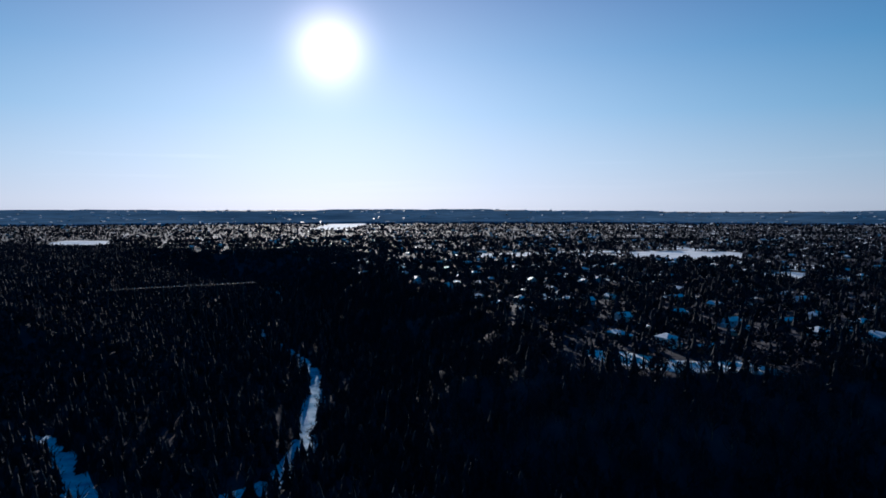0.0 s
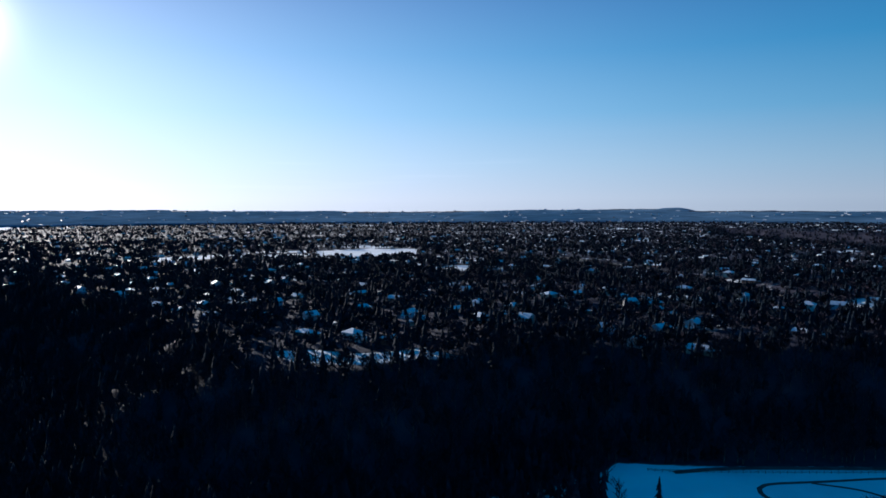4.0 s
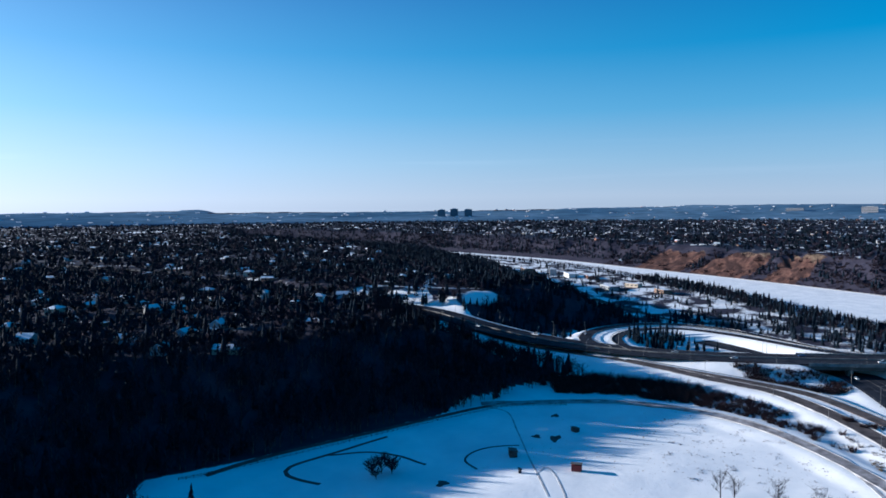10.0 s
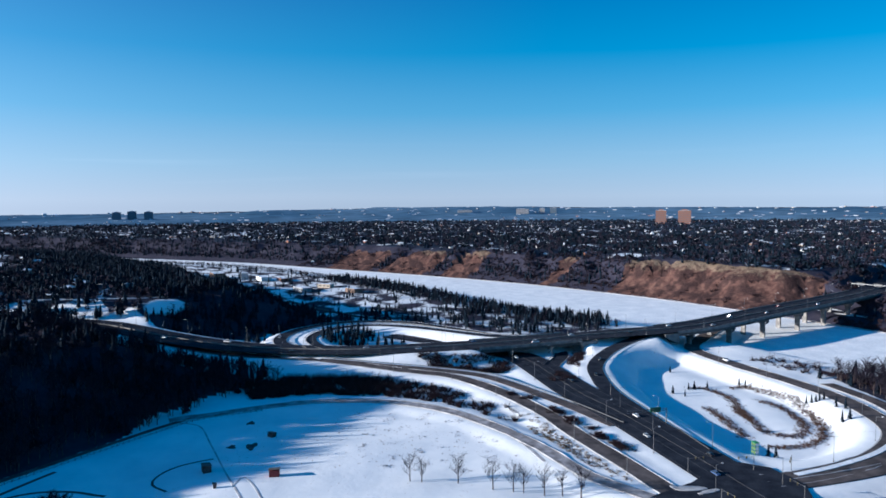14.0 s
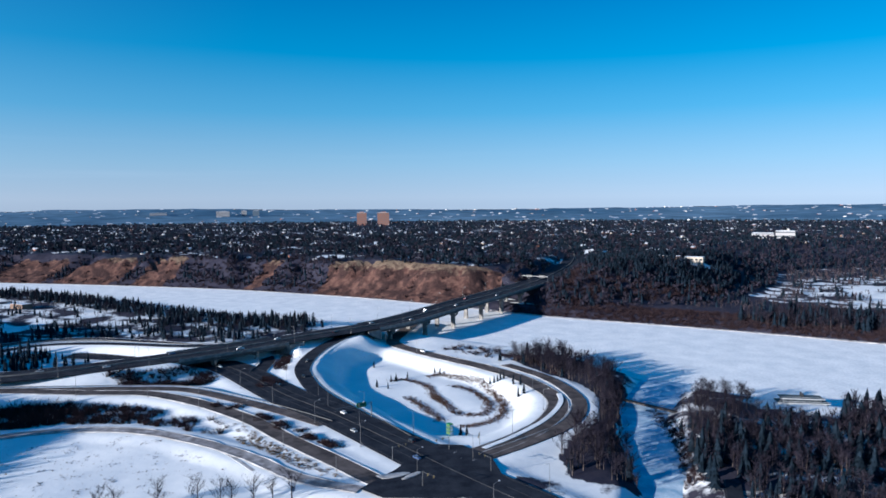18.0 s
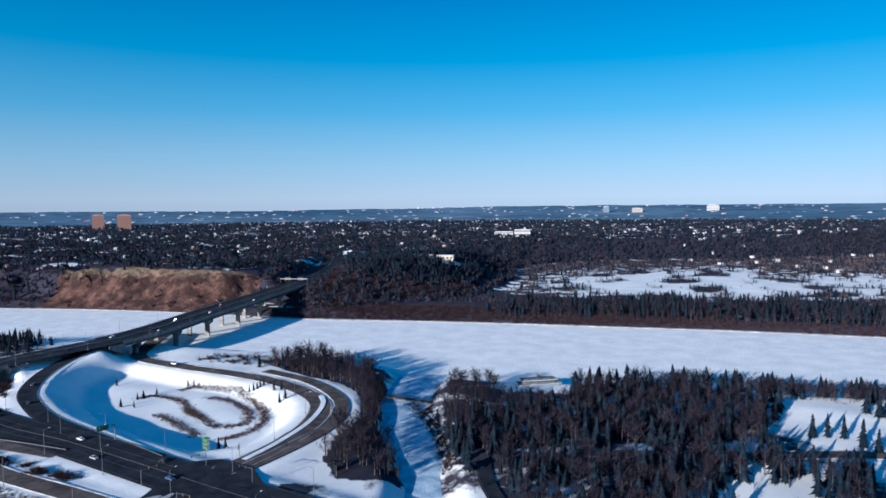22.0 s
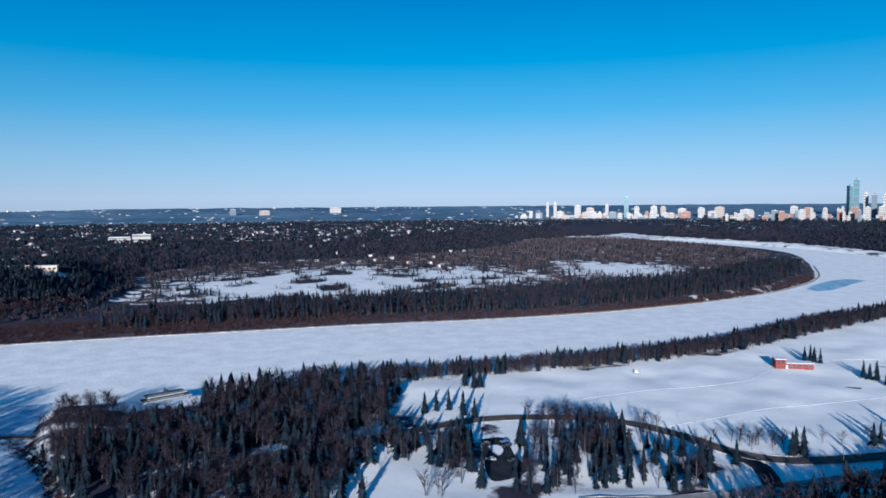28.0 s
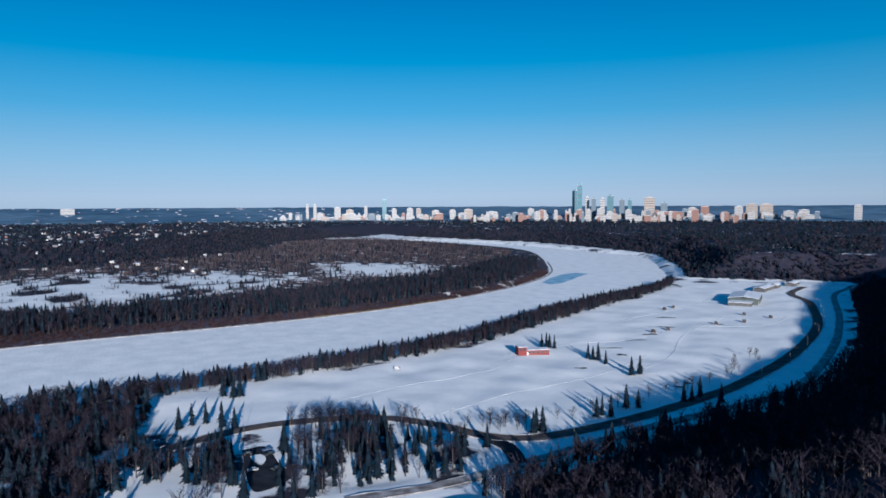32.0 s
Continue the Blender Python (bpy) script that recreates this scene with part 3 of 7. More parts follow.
# open snow: a lawn, far fields and a lake
CLEARINGS = [LAWN, GLADE, wedge(2.8, 7.8, 1130, 1215), wedge(9.2, 14.6, 1140, 1200), wedge(10.5, 14.2, 1250, 1300), wedge(15.2, 23.2, 1120, 1300), wedge(17, 21, 1370, 1420), wedge(23, 27.5, 850, 905), wedge(-33, -27.5, 1000, 1420), wedge(59.2, 60.1, 1760, 2060), POND, np.array(((-480, 2450), (-370, 2500), (-340, 3300), (-420, 4200), (-640, 4300), (-540, 3300))), np.array(((-770, 1150), (-650, 1180), (-760, 1700), (-900, 1650))),
             oval(1780, 2780, 130, 60, -32), oval(1586, 1958, 170, 36, -39), oval(900, 2900, 150, 50, -15), oval(1500, 3500, 180, 80, -25), oval(2600, 3300, 150, 80, -40), oval(3600, 900, 190, 80, -75), oval(3950, 300, 120, 60, -85), oval(3900, -700, 160, 80, -100), oval(4000, -1400, 140, 70, -110), oval(3300, -2400, 160, 80, -128), oval(2900, -2900, 120, 70, -135),
             oval(2300, -3500, 180, 90, -145), oval(1700, -3900, 150, 80, -155), oval(600, -2900, 160, 40, 10),              np.array(((560, 258), (572, 264), (590, 263), (600, 249), (597, 239), (580, 245))),
             np.array(((840, -352), (812, -350), (772, -372), (776, -398), (802, -402))), oval(790, -705, 48, 26, 40)]


def open_snow(x, y):
    return np.logical_or.reduce([inside(x, y, c) for c in CLEARINGS])



RIVER_D = depth_in(verts[:, 0], verts[:, 1], RIVER)


def raw_clay(x, y):
    """Share of bare clay on the bluffs: three red cliffs parted by gullies, and one long scar beside the bridge."""
    run = bluff_run(x, y)
    wob = 5 * rough_noise(x, y, 30, 36)
    v = np.zeros(np.shape(x))
    for a, b in ((799, 902), (934, 1036), (1080, 1134), (1287, 1301), (1409, 1666)):
        v = np.maximum(v, smooth((run + wob - a + 4) / 9) * (1 - smooth((run + wob - b - 4) / 9)))
    return v


def street_gap(x, y):
    """Open streets, yards and playing fields in the suburbs, -1 to 1: open below zero."""
    u, v = 0.94 * x + 0.34 * y, 0.94 * y - 0.34 * x
    return np.minimum(rough_noise(x, y, 130, 91) + 0.86, 0.12 * np.minimum(np.abs((u + 6 * rough_noise(x, y, 200, 92)) % 120 - 60), np.abs((v + 8 * rough_noise(x, y, 200, 93)) % 190 - 95)) - 0.45)


def cover(x, y, rise):
    """Red: clay, green: litter under trees with their shade in its colour, blue: tufts of dead grass, alpha: town and
    wood too far to tell apart, tinted haze blue.
    """
    r = np.hypot(x, y)
    n1, n2 = rough_noise(x, y, 60, 21), rough_noise(x, y, 240, 22)
    c = np.zeros((len(x), 4))
    slope = (rise > 0.03) & (rise < 0.97)
    dn = depth_in(x, y, NORTH)
    bluff = smooth((dn + 24) / 8) * (1 - smooth((dn - 58) / 10)) 
    core = raw_clay(x, y)
    c[:, 0] = np.clip(np.maximum(bluff, 0.75 * smooth((dn + 24) / 8) * (1 - smooth((dn - 58) / 10))) * 1.35 * core, 0, 1) * (y > -420)
    # thicker dark cover sunward, imitating shaded ground of woods against the light
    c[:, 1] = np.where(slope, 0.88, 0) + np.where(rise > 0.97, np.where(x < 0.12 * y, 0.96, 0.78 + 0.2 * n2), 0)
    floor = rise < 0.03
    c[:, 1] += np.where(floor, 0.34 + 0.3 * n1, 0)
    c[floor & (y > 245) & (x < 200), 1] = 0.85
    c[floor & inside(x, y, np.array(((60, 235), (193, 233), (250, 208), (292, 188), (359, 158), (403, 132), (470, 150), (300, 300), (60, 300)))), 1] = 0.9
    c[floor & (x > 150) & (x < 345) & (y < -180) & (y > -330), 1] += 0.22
    k = floor & inside(x, y, TERRACE)
    c[k, 1] = 0.50 + 0.34 * n1[k]
    for poly, w in ((MEADOW, 6), (FIELD, 6), (LAURIER, 20), (ISLAND, 15), *((p, 14) for p in CLEARINGS)):
        ragged = 70 * n1 if poly is LAURIER or poly is ISLAND else 0
        c[:, 1] *= 1 - smooth((depth_in(x, y, poly) + ragged + w / 2) / w)
    k = (x > 250) & (x < 720) & (y > -240) & (y < 170) & floor
    c[k, 1] = 0.06
    c[k, 2] = 0.30 + 0.25 * n1[k]
    c[:, 2] += 0.55 * np.exp(-((x - 325) ** 2 + (y - 55) ** 2) / 45 ** 2)
    k = inside(x, y, LAURIER)
    c[k, 1] = np.maximum(c[k, 1], 0.28 + 0.48 * rough_noise(x[k], y[k], 110, 64))
    k = floor & inside(x, y, np.array(GROVE))
    c[k, 1] = 0.78
    k = floor & inside(x, y, np.array(LOOP_WOOD))
    c[k, 1] = 0.55 + 0.2 * n1[k]
    # ploughed snow beside the highway on its way up the hill
    k = (y > 130) & (y < 390) & (x > 470) & (x < 680)
    dh = near_line(x[k], y[k], ROAD_LINE["highway"])[0]
    c[k, 1] *= smooth((dh - 24 - 8 * n1[k]) / 8)
    # brown flats across the river
    k = floor & (y < -400) & (x > -300) & (RIVER_D < 0) & (depth_in(x, y, LAURIER) + 70 * n1 < 0) & (depth_in(x, y, ISLAND) + 70 * n1 < 0)
    side = inside(x, y, np.vstack([np.array(FAR_BANK), [[2000, -3000], [3000, 1300]]]))
    bank = side & (RIVER_D > -34) & (RIVER_D < 4)
    c[bank, 1] = np.where(y[bank] < -420, 0.66 + 0.3 * rough_noise(x[bank], y[bank], 24, 81), 0.92)
    c[k & side, 1] = np.where(r[k & side] < 900, 0.72, 0.70 + 0.22 * n1[k & side])
    c[k & side, 0] = np.where(r[k & side] < 1100, 0.22, 0.08)
    # haze-tinted dark cover, growing with distance
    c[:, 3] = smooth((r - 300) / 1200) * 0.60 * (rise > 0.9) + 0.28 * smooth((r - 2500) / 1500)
    k = (rise > 0.95) & (r > 600) & (street_gap(x, y) < 0)
    c[k, 1] *= 0.55
    c[k, 3] *= 0.45
    for poly in (LAURIER, ISLAND, *CLEARINGS):
        c[:, 3] *= 1 - smooth((depth_in(x, y, poly) + 10) / 20)
    return np.clip(c, 0, 1)


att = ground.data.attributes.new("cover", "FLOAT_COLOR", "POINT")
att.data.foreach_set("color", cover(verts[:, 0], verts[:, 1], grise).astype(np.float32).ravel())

# the plain beyond the suburbs: a backdrop sheet with winter haze painted into its colour
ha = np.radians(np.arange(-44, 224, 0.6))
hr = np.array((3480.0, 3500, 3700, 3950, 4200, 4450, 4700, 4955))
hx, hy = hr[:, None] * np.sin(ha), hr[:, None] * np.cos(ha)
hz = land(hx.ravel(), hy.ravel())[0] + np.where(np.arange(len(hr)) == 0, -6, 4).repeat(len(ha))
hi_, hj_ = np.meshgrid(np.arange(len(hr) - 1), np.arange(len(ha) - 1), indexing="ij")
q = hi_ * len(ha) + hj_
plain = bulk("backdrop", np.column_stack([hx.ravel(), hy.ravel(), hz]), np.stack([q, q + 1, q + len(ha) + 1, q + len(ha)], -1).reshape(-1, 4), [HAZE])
tagged(plain, "distant winter plain on the horizon, painted in haze blue", "horizon", kind="structure")

far_s, near_s = spline(FAR_BANK, 25), spline(NEAR_BANK, 25)[::-1]


def resample(line, n):
    s = np.concatenate([[0], np.cumsum(np.linalg.norm(np.diff(line[:, :2], axis=0), axis=1))])
    q = np.linspace(0, s[-1], n)
    return np.column_stack([np.interp(q, s, line[:, i]) for i in range(line.shape[1])])


fa, fb = resample(far_s, 260), resample(near_s, 260)
ts = np.linspace(-0.06, 1.06, 18)
rv = np.array([np.append(p + (q - p) * t, 0.05 * rough_noise(*(p + (q - p) * t), 30, 4)) for p, q in zip(fa, fb) for t in ts])
rf = [(i * 18 + j, i * 18 + j + 1, i * 18 + j + 19, i * 18 + j + 18) for i in range(259) for j in range(17)]
river = mesh_object("water", rv, rf, ICE)
tagged(river, "wide frozen river under wind-packed snow", "river", kind="structure")
cn = normals_of(CREEK)
cw = creek_width(CREEK[:, 2]) + 3.0
cv = np.vstack([np.column_stack([CREEK[:, :2] + cn * (cw * s)[:, None], CREEK[:, 2]]) for s in (-1, -0.33, 0.33, 1)])
m = len(CREEK)
creek = mesh_object("water", cv, [(k * m + i, k * m + i + 1, (k + 1) * m + i + 1, (k + 1) * m + i) for k in range(3) for i in range(m - 1)], CREEK_ICE)
tagged(creek, "narrow frozen creek with blue tree shade painted into its ice", "creek", kind="structure")

# ledge of grey sand and broken ice at the foot of the far bank
ledge = resample(far_s, 330)
edge_z = np.column_stack([ledge[:, :2], 0.15 + 0.25 * np.abs(rough_noise(ledge[:, 0], ledge[:, 1], 14, 83))])[70:260]
tagged(ribbon("shore", edge_z, -1.2, 1.5, 0.3, PACKED, None, 0.8), "ledge of broken ice and grey sand along the far bank", "shore", kind="structure")
sandy = resample(np.array(((120.0, -752), (60, -796), (10, -846), (-40, -896))), 20)
tagged(ribbon("shore", np.column_stack([sandy, np.full(20, 0.5)]), -5, 4, 0.3, STRAW, None, 0.9), "pale sandy beach along the far bank", "shore", kind="structure")

# ---- roads ----
for k, (name, (half, surface, points, spans)) in enumerate(ROADS.items()):
    line = ROAD_LINE[name]
    lift = {"highway": 0.16, "parkway": 0.2}.get(name, 0.012 * k)
    road = ribbon("road", line, -half, half, lift, surface, None, 0.4)
    tagged(road, {"highway": "wide grey highway with a median barrier", "parkway": "broad grey parkway through the interchange"}.get(name, "cleared grey road between snow banks"), "road", kind="structure")
    if name in ("highway", "parkway"):
        for off in (-half + 1.2, -half / 3 - 1, half / 3 + 1, half - 1.2):
            ribbon("lane_line", line, off - 0.09, off + 0.09, lift + 0.02, PAINT, road, 0.01)
        if name == "highway":
            ribbon("median_barrier", line, -0.3, 0.3, 0.95, CONCRETE, road, 0.9)
        else:
            ribbon("kerb_line", line, -0.15, 0.15, lift + 0.1, PAINT, road, 0.09)
    else:
        ribbon("lane_line", line, -half + 0.5, -half + 0.64, lift + 0.02, PAINT, road, 0.01)

# ---- trees ----


def spruce_arrays(rng, tiers=7, sides=8, lean=0.0):
    """Crown of ragged drooping whorls, one metre high and about a third of a metre wide, as triangles."""
    v, f = [], []
    for k in range(tiers):
        z0 = 0.06 + 0.90 * k / tiers
        rad = (0.17 + 0.02 * rng.rand()) * (1 - k / tiers) ** 0.85 + 0.012
        top = min(1.0, z0 + 1.75 / tiers)
        c = len(v)
        v.append((rng.randn() * 0.006, rng.randn() * 0.006, top))
        ph = rng.rand() * 6.28
        for j in range(sides * 2):
            a = ph + math.pi * j / sides
            q = rad * ((1.0 if j % 2 else 0.52) + 0.22 * rng.randn() * (j % 2))
            v.append((q * math.cos(a), q * math.sin(a), z0 - (0.035 if j % 2 else -0.02) + 0.015 * rng.randn()))
        for j in range(sides * 2):
            f.append((c, c + 1 + j, c + 1 + (j + 1) % (sides * 2)))
    return np.array(v), np.array(f)


def cone_arrays(rng, tiers=3, sides=5):
    v, f = [], []
    for k in range(tiers):
        z0, c = 0.04 + 0.85 * k / tiers, len(v)
        rad = 0.17 * (1 - k / tiers) ** 0.8 + 0.01
        v.append((0, 0, min(1, z0 + 1.8 / tiers)))
        ph = rng.rand() * 6.28
        for j in range(sides):
            a, q = ph + 6.283 * j / sides, rad * (0.75 + 0.5 * rng.rand())
            v.append((q * math.cos(a), q * math.sin(a), z0 + 0.03 * rng.randn()))
        f += [(c, c + 1 + j, c + 1 + (j + 1) % sides) for j in range(sides)]
    return np.array(v), np.array(f)


def sliver(v, f, a, b, w):
    """A thin twig: two crossed blades that taper to a point."""
    a, b = np.array(a), np.array(b)
    d = b - a
    p = np.cross(d, (0.3, 0.2, 1.0))
    p = p / (np.linalg.norm(p) + 1e-9) * w
    q = np.cross(d, p)
    q = q / (np.linalg.norm(q) + 1e-9) * w
    for o in (p, q):
        c = len(v)
        v.extend((a - o, a + o, b))
        f.append((c, c + 1, c + 2))


def bare_arrays(rng, limbs=9, twigs=5, spread=0.24, w=0.006):
    """Leafless crown, one metre high, of limbs that fork into many twigs."""
    v, f = [], []
    for k in range(limbs):
        z0 = 0.18 + 0.6 * k / limbs
        a = rng.rand() * 6.28
        ln = spread * (1.15 - 0.7 * abs(k / limbs - 0.35)) * (0.7 + 0.6 * rng.rand())
        s = np.array((0, 0, z0))
        e = s + np.array((ln * math.cos(a), ln * math.sin(a), ln * (0.75 + 0.8 * rng.rand())))
        e[2] = min(e[2], 1.0)
        sliver(v, f, s, e, w * 1.7)
        for t in range(twigs):
            q = s + (e - s) * (0.3 + 0.7 * rng.rand())
            g = q + np.array((rng.randn() * 0.085, rng.randn() * 0.085, 0.10 + 0.12 * rng.rand()))
            g[2] = min(g[2], 1.03)
            sliver(v, f, q, g, w)
    sliver(v, f, (0, 0, 0.5), (rng.randn() * 0.02, rng.randn() * 0.02, 1.0), w * 2)
    return np.array(v), np.array(f)


def trunk_arrays(h=1.0, r=0.012, sides=4):
    v = [(q * math.cos(6.283 * j / sides), q * math.sin(6.283 * j / sides), z) for z, q in ((-0.03, r * 1.3), (h, r * 0.25)) for j in range(sides)]
    f = []
    for j in range(sides):
        k = (j + 1) % sides
        f += [(j, k, sides + k), (j, sides + k, sides + j)]
    return np.array(v), np.array(f)


def shrub_arrays(rng, n=15):
    v, f = [], []
    for k in range(n):
        a, ln = rng.rand() * 6.28, 0.35 + 0.45 * rng.rand()
        s = np.array((rng.randn() * 0.15, rng.randn() * 0.15, 0))
        sliver(v, f, s, s + np.array((ln * math.cos(a), ln * math.sin(a), 0.6 + 0.5 * rng.rand())), 0.032)
    return np.array(v), np.array(f)


def crown_arrays(rng, n=18, size=0.20):
    """Rounded leafless or pine crown, one metre high: many ragged sprays of twigs with gaps between them."""
    v, f = [], []
    for k in range(n):
        d = rng.randn(3)
        d /= np.linalg.norm(d) + 1e-9
        c = np.array((0, 0, 0.60)) + d * (0.30, 0.30, 0.36) * (0.45 + 0.55 * rng.rand())
        a = rng.rand() * 6.28
        side, up = np.array((math.cos(a), math.sin(a), 0.0)), np.array((0.25 * rng.randn(), 0.25 * rng.randn(), 1.0))
        w, h = size * (0.7 + 0.7 * rng.rand()), size * (0.8 + 0.9 * rng.rand())
        e = np.array((side * w * 0.6 - up * h * 0.4, -side * w * 0.6 - up * h * 0.3 * rng.rand(), up * h * 0.7 + side * w * 0.4 * rng.randn()))
        for q in e:
            p = c + q
            v.append((p[0], p[1], min(max(p[2], 0.12), 1.05)))
        f.append((3 * k, 3 * k + 1, 3 * k + 2))
    return np.array(v), np.array(f)


def with_trunk(crown, h, r, mat_crown=0, mat_trunk=1):
    tv, tf = trunk_arrays(h, r)
    v = np.vstack([crown[0], tv])
    f = np.vstack([crown[1], tf + len(crown[0])])
    return v, f, np.array([mat_crown] * len(crown[1]) + [mat_trunk] * len(tf))


R0 = np.random.RandomState(5)
PLANTS = {
    "spruce": [with_trunk(spruce_arrays(R0), 0.5, 0.014) for _ in range(5)],
    "spruce_mid": [with_trunk(spruce_arrays(R0, 5, 5), 0.4, 0.014) for _ in range(4)],
    "spruce_far": [(*cone_arrays(R0), np.zeros(15, int)) for _ in range(4)],
    "bare": [with_trunk(bare_arrays(R0, 10, 6), 0.75, 0.014) for _ in range(6)],
    "bare_mid": [with_trunk(bare_arrays(R0, 8, 3, 0.26, 0.010), 0.7, 0.016) for _ in range(5)],
    "brush_far": [with_trunk(bare_arrays(R0, 6, 1, 0.28, 0.022), 0.6, 0.02) for _ in range(5)],
    "bare_far": [with_trunk(crown_arrays(R0, 17, 0.24), 0.5, 0.02) for _ in range(6)],
    "bare_round": [with_trunk(crown_arrays(R0, 44, 0.13), 0.6, 0.018) for _ in range(6)],
    "pine_far": [with_trunk(crown_arrays(R0, 15, 0.30), 0.4, 0.02) for _ in range(5)],
    "pine_mid": [with_trunk(crown_arrays(R0, 34, 0.19), 0.5, 0.02) for _ in range(5)],
    "shrub": [(*shrub_arrays(R0), np.zeros(30, int)) for _ in range(5)],
}


def wood(name, label, category, sets, mats):
    """A stand of plants nobody could count, as one mesh. sets: rows of (kind, x, y, height, girth)."""
    V, F, I, at = [], [], [], 0
    rng = np.random.RandomState(len(label) * 7 + len(sets))
    groups = defaultdict(list)
    for kind, x, y, h, g in sets:
        groups[kind, rng.randint(len(PLANTS[kind]))].append((x, y, h, g))
    for (kind, k), rows in groups.items():
        v, f, mi = PLANTS[kind][k]
        rows = np.array(rows)
        z = gz(rows[:, 0], rows[:, 1]) - 0.15
        a = rng.rand(len(rows)) * 6.28
        h, w = rows[:, 2], rows[:, 2] * rows[:, 3]
        lean = rng.randn(len(rows), 2) * 0.03
        c, s = np.cos(a), np.sin(a)
        X = rows[:, 0:1] + (v[:, 0] * c[:, None] - v[:, 1] * s[:, None]) * w[:, None] + lean[:, :1] * v[:, 2] * h[:, None]
        Y = rows[:, 1:2] + (v[:, 0] * s[:, None] + v[:, 1] * c[:, None]) * w[:, None] + lean[:, 1:] * v[:, 2] * h[:, None]
        Z = z[:, None] + v[:, 2] * h[:, None]
        V.append(np.stack([X, Y, Z], -1).reshape(-1, 3))
        F.append((f[None] + (np.arange(len(rows)) * len(v))[:, None, None] + at).reshape(-1, 3))
        off = 2 if kind.startswith("bare") else 3 if kind.startswith("brush") else 4 if kind == "shrub" else 0
        I.append(np.tile(np.where(mi == 1, 1, 0 if off == 0 else off), len(rows)))
        at += len(rows) * len(v)
    ob = bulk(name, np.vstack(V), np.vstack(F), mats, np.concatenate(I))
    return tagged(ob, label, category, kind="stuff")


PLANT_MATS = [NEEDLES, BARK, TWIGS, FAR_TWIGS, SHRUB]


def road_gap(x, y, extra=3.0):
    """True where no road runs."""
    ok = np.ones(x.shape, bool)
    for name, (half, surface, points, spans) in ROADS.items():
        ok &= near_line(x, y, ROAD_LINE[name][::2])[0] > half + extra
    return ok


def scatter(rng, poly, spacing, keep=None, margin=0.0):
    """Uneven points inside an outline, about spacing apart."""
    poly = np.asarray(poly, float)
    lo, hi = poly.min(0), poly.max(0)
    n = int((hi - lo).prod() / spacing ** 2)
    p = lo + rng.rand(n, 2) * (hi - lo)
    k = inside(p[:, 0], p[:, 1], poly)
    p = p[k]
    if margin:
        p = p[depth_in(p[:, 0], p[:, 1], poly) > margin]
    k = road_gap(p[:, 0], p[:, 1])
    k &= depth_in(p[:, 0], p[:, 1], RIVER) < -8
    d, seg, part_ = near_line(p[:, 0], p[:, 1], CREEK)
    k &= d > creek_width(CREEK[seg, 2]) + 0.5
    if keep is not None:
        k &= keep(p[:, 0], p[:, 1])
    return p[k]


def mixed(rng, pts, share, tall, kinds, tall_bare=None):
    """Rows for wood(): a share of spruces among bare trees."""
    rows = []
    for x, y in pts:
        if rng.rand() < share:
            kind = kinds[2] if len(kinds) > 2 and rng.rand() < 0.4 else kinds[0]
            rows.append((kind, x, y, tall * (0.55 + 0.6 * rng.rand()) * (0.85 if kind != kinds[0] else 1), 0.95 + 0.4 * rng.rand()))
        else:
            rows.append((kinds[1], x, y, (tall_bare or tall) * (0.6 + 0.5 * rng.rand()), 0.9 + 0.5 * rng.rand()))
    return rows

# ---- woods ----
RNG = np.random.RandomState(23)


def sector_any(rng, az0, az1, r0, r1, spacing, keep):
    """Points between two bearings and two distances where keep allows."""
    n = int(radians(az1 - az0) / 2 * (r1 ** 2 - r0 ** 2) / spacing ** 2)
    r = np.sqrt(r0 ** 2 + rng.rand(n) * (r1 ** 2 - r0 ** 2))
    a = np.radians(az0 + rng.rand(n) * (az1 - az0))
    x, y = r * np.sin(a), r * np.cos(a)
    k = keep(x, y)
    near = (np.hypot(x, y) < 1200) & k
    k[near] = road_gap(x[near], y[near])
    return np.column_stack([x[k], y[k]])



def on_slope(lo, hi):
    def test(x, y):
        r = rise_at(x, y)
        return (r > lo) & (r < hi)
    return test


W_FRONT = ((-300, 1000), (-180, 900), (-150, 760), (-125, 640), (-70, 520), (-50, 430), (-60, 350), (-30, 270), (60, 235), (140, 235), (193, 235), (250, 205), (292, 190), (359, 160), (400, 146), (430, 130), (449, 118), (464, 150), (480, 205), (482, 260), (490, 340), (430, 345), (300, 375),
           (170, 360), (110, 352), (70, 470), (30, 560), (-20, 700), (-90, 880), (-170, 1000))
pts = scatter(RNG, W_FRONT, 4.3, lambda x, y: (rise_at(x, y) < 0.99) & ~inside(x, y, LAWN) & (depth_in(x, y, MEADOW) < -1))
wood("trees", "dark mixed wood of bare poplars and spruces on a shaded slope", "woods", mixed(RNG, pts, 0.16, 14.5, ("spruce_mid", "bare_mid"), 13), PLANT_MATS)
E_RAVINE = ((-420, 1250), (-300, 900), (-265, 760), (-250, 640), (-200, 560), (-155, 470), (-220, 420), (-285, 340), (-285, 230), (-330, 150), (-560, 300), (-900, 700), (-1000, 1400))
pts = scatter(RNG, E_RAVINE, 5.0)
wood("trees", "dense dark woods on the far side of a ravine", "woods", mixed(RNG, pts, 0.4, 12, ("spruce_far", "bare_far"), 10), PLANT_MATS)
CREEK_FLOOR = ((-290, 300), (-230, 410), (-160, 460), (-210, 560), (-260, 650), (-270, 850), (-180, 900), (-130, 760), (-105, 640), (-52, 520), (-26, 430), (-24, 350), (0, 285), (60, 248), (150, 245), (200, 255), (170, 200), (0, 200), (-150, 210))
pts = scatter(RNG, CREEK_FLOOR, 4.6)
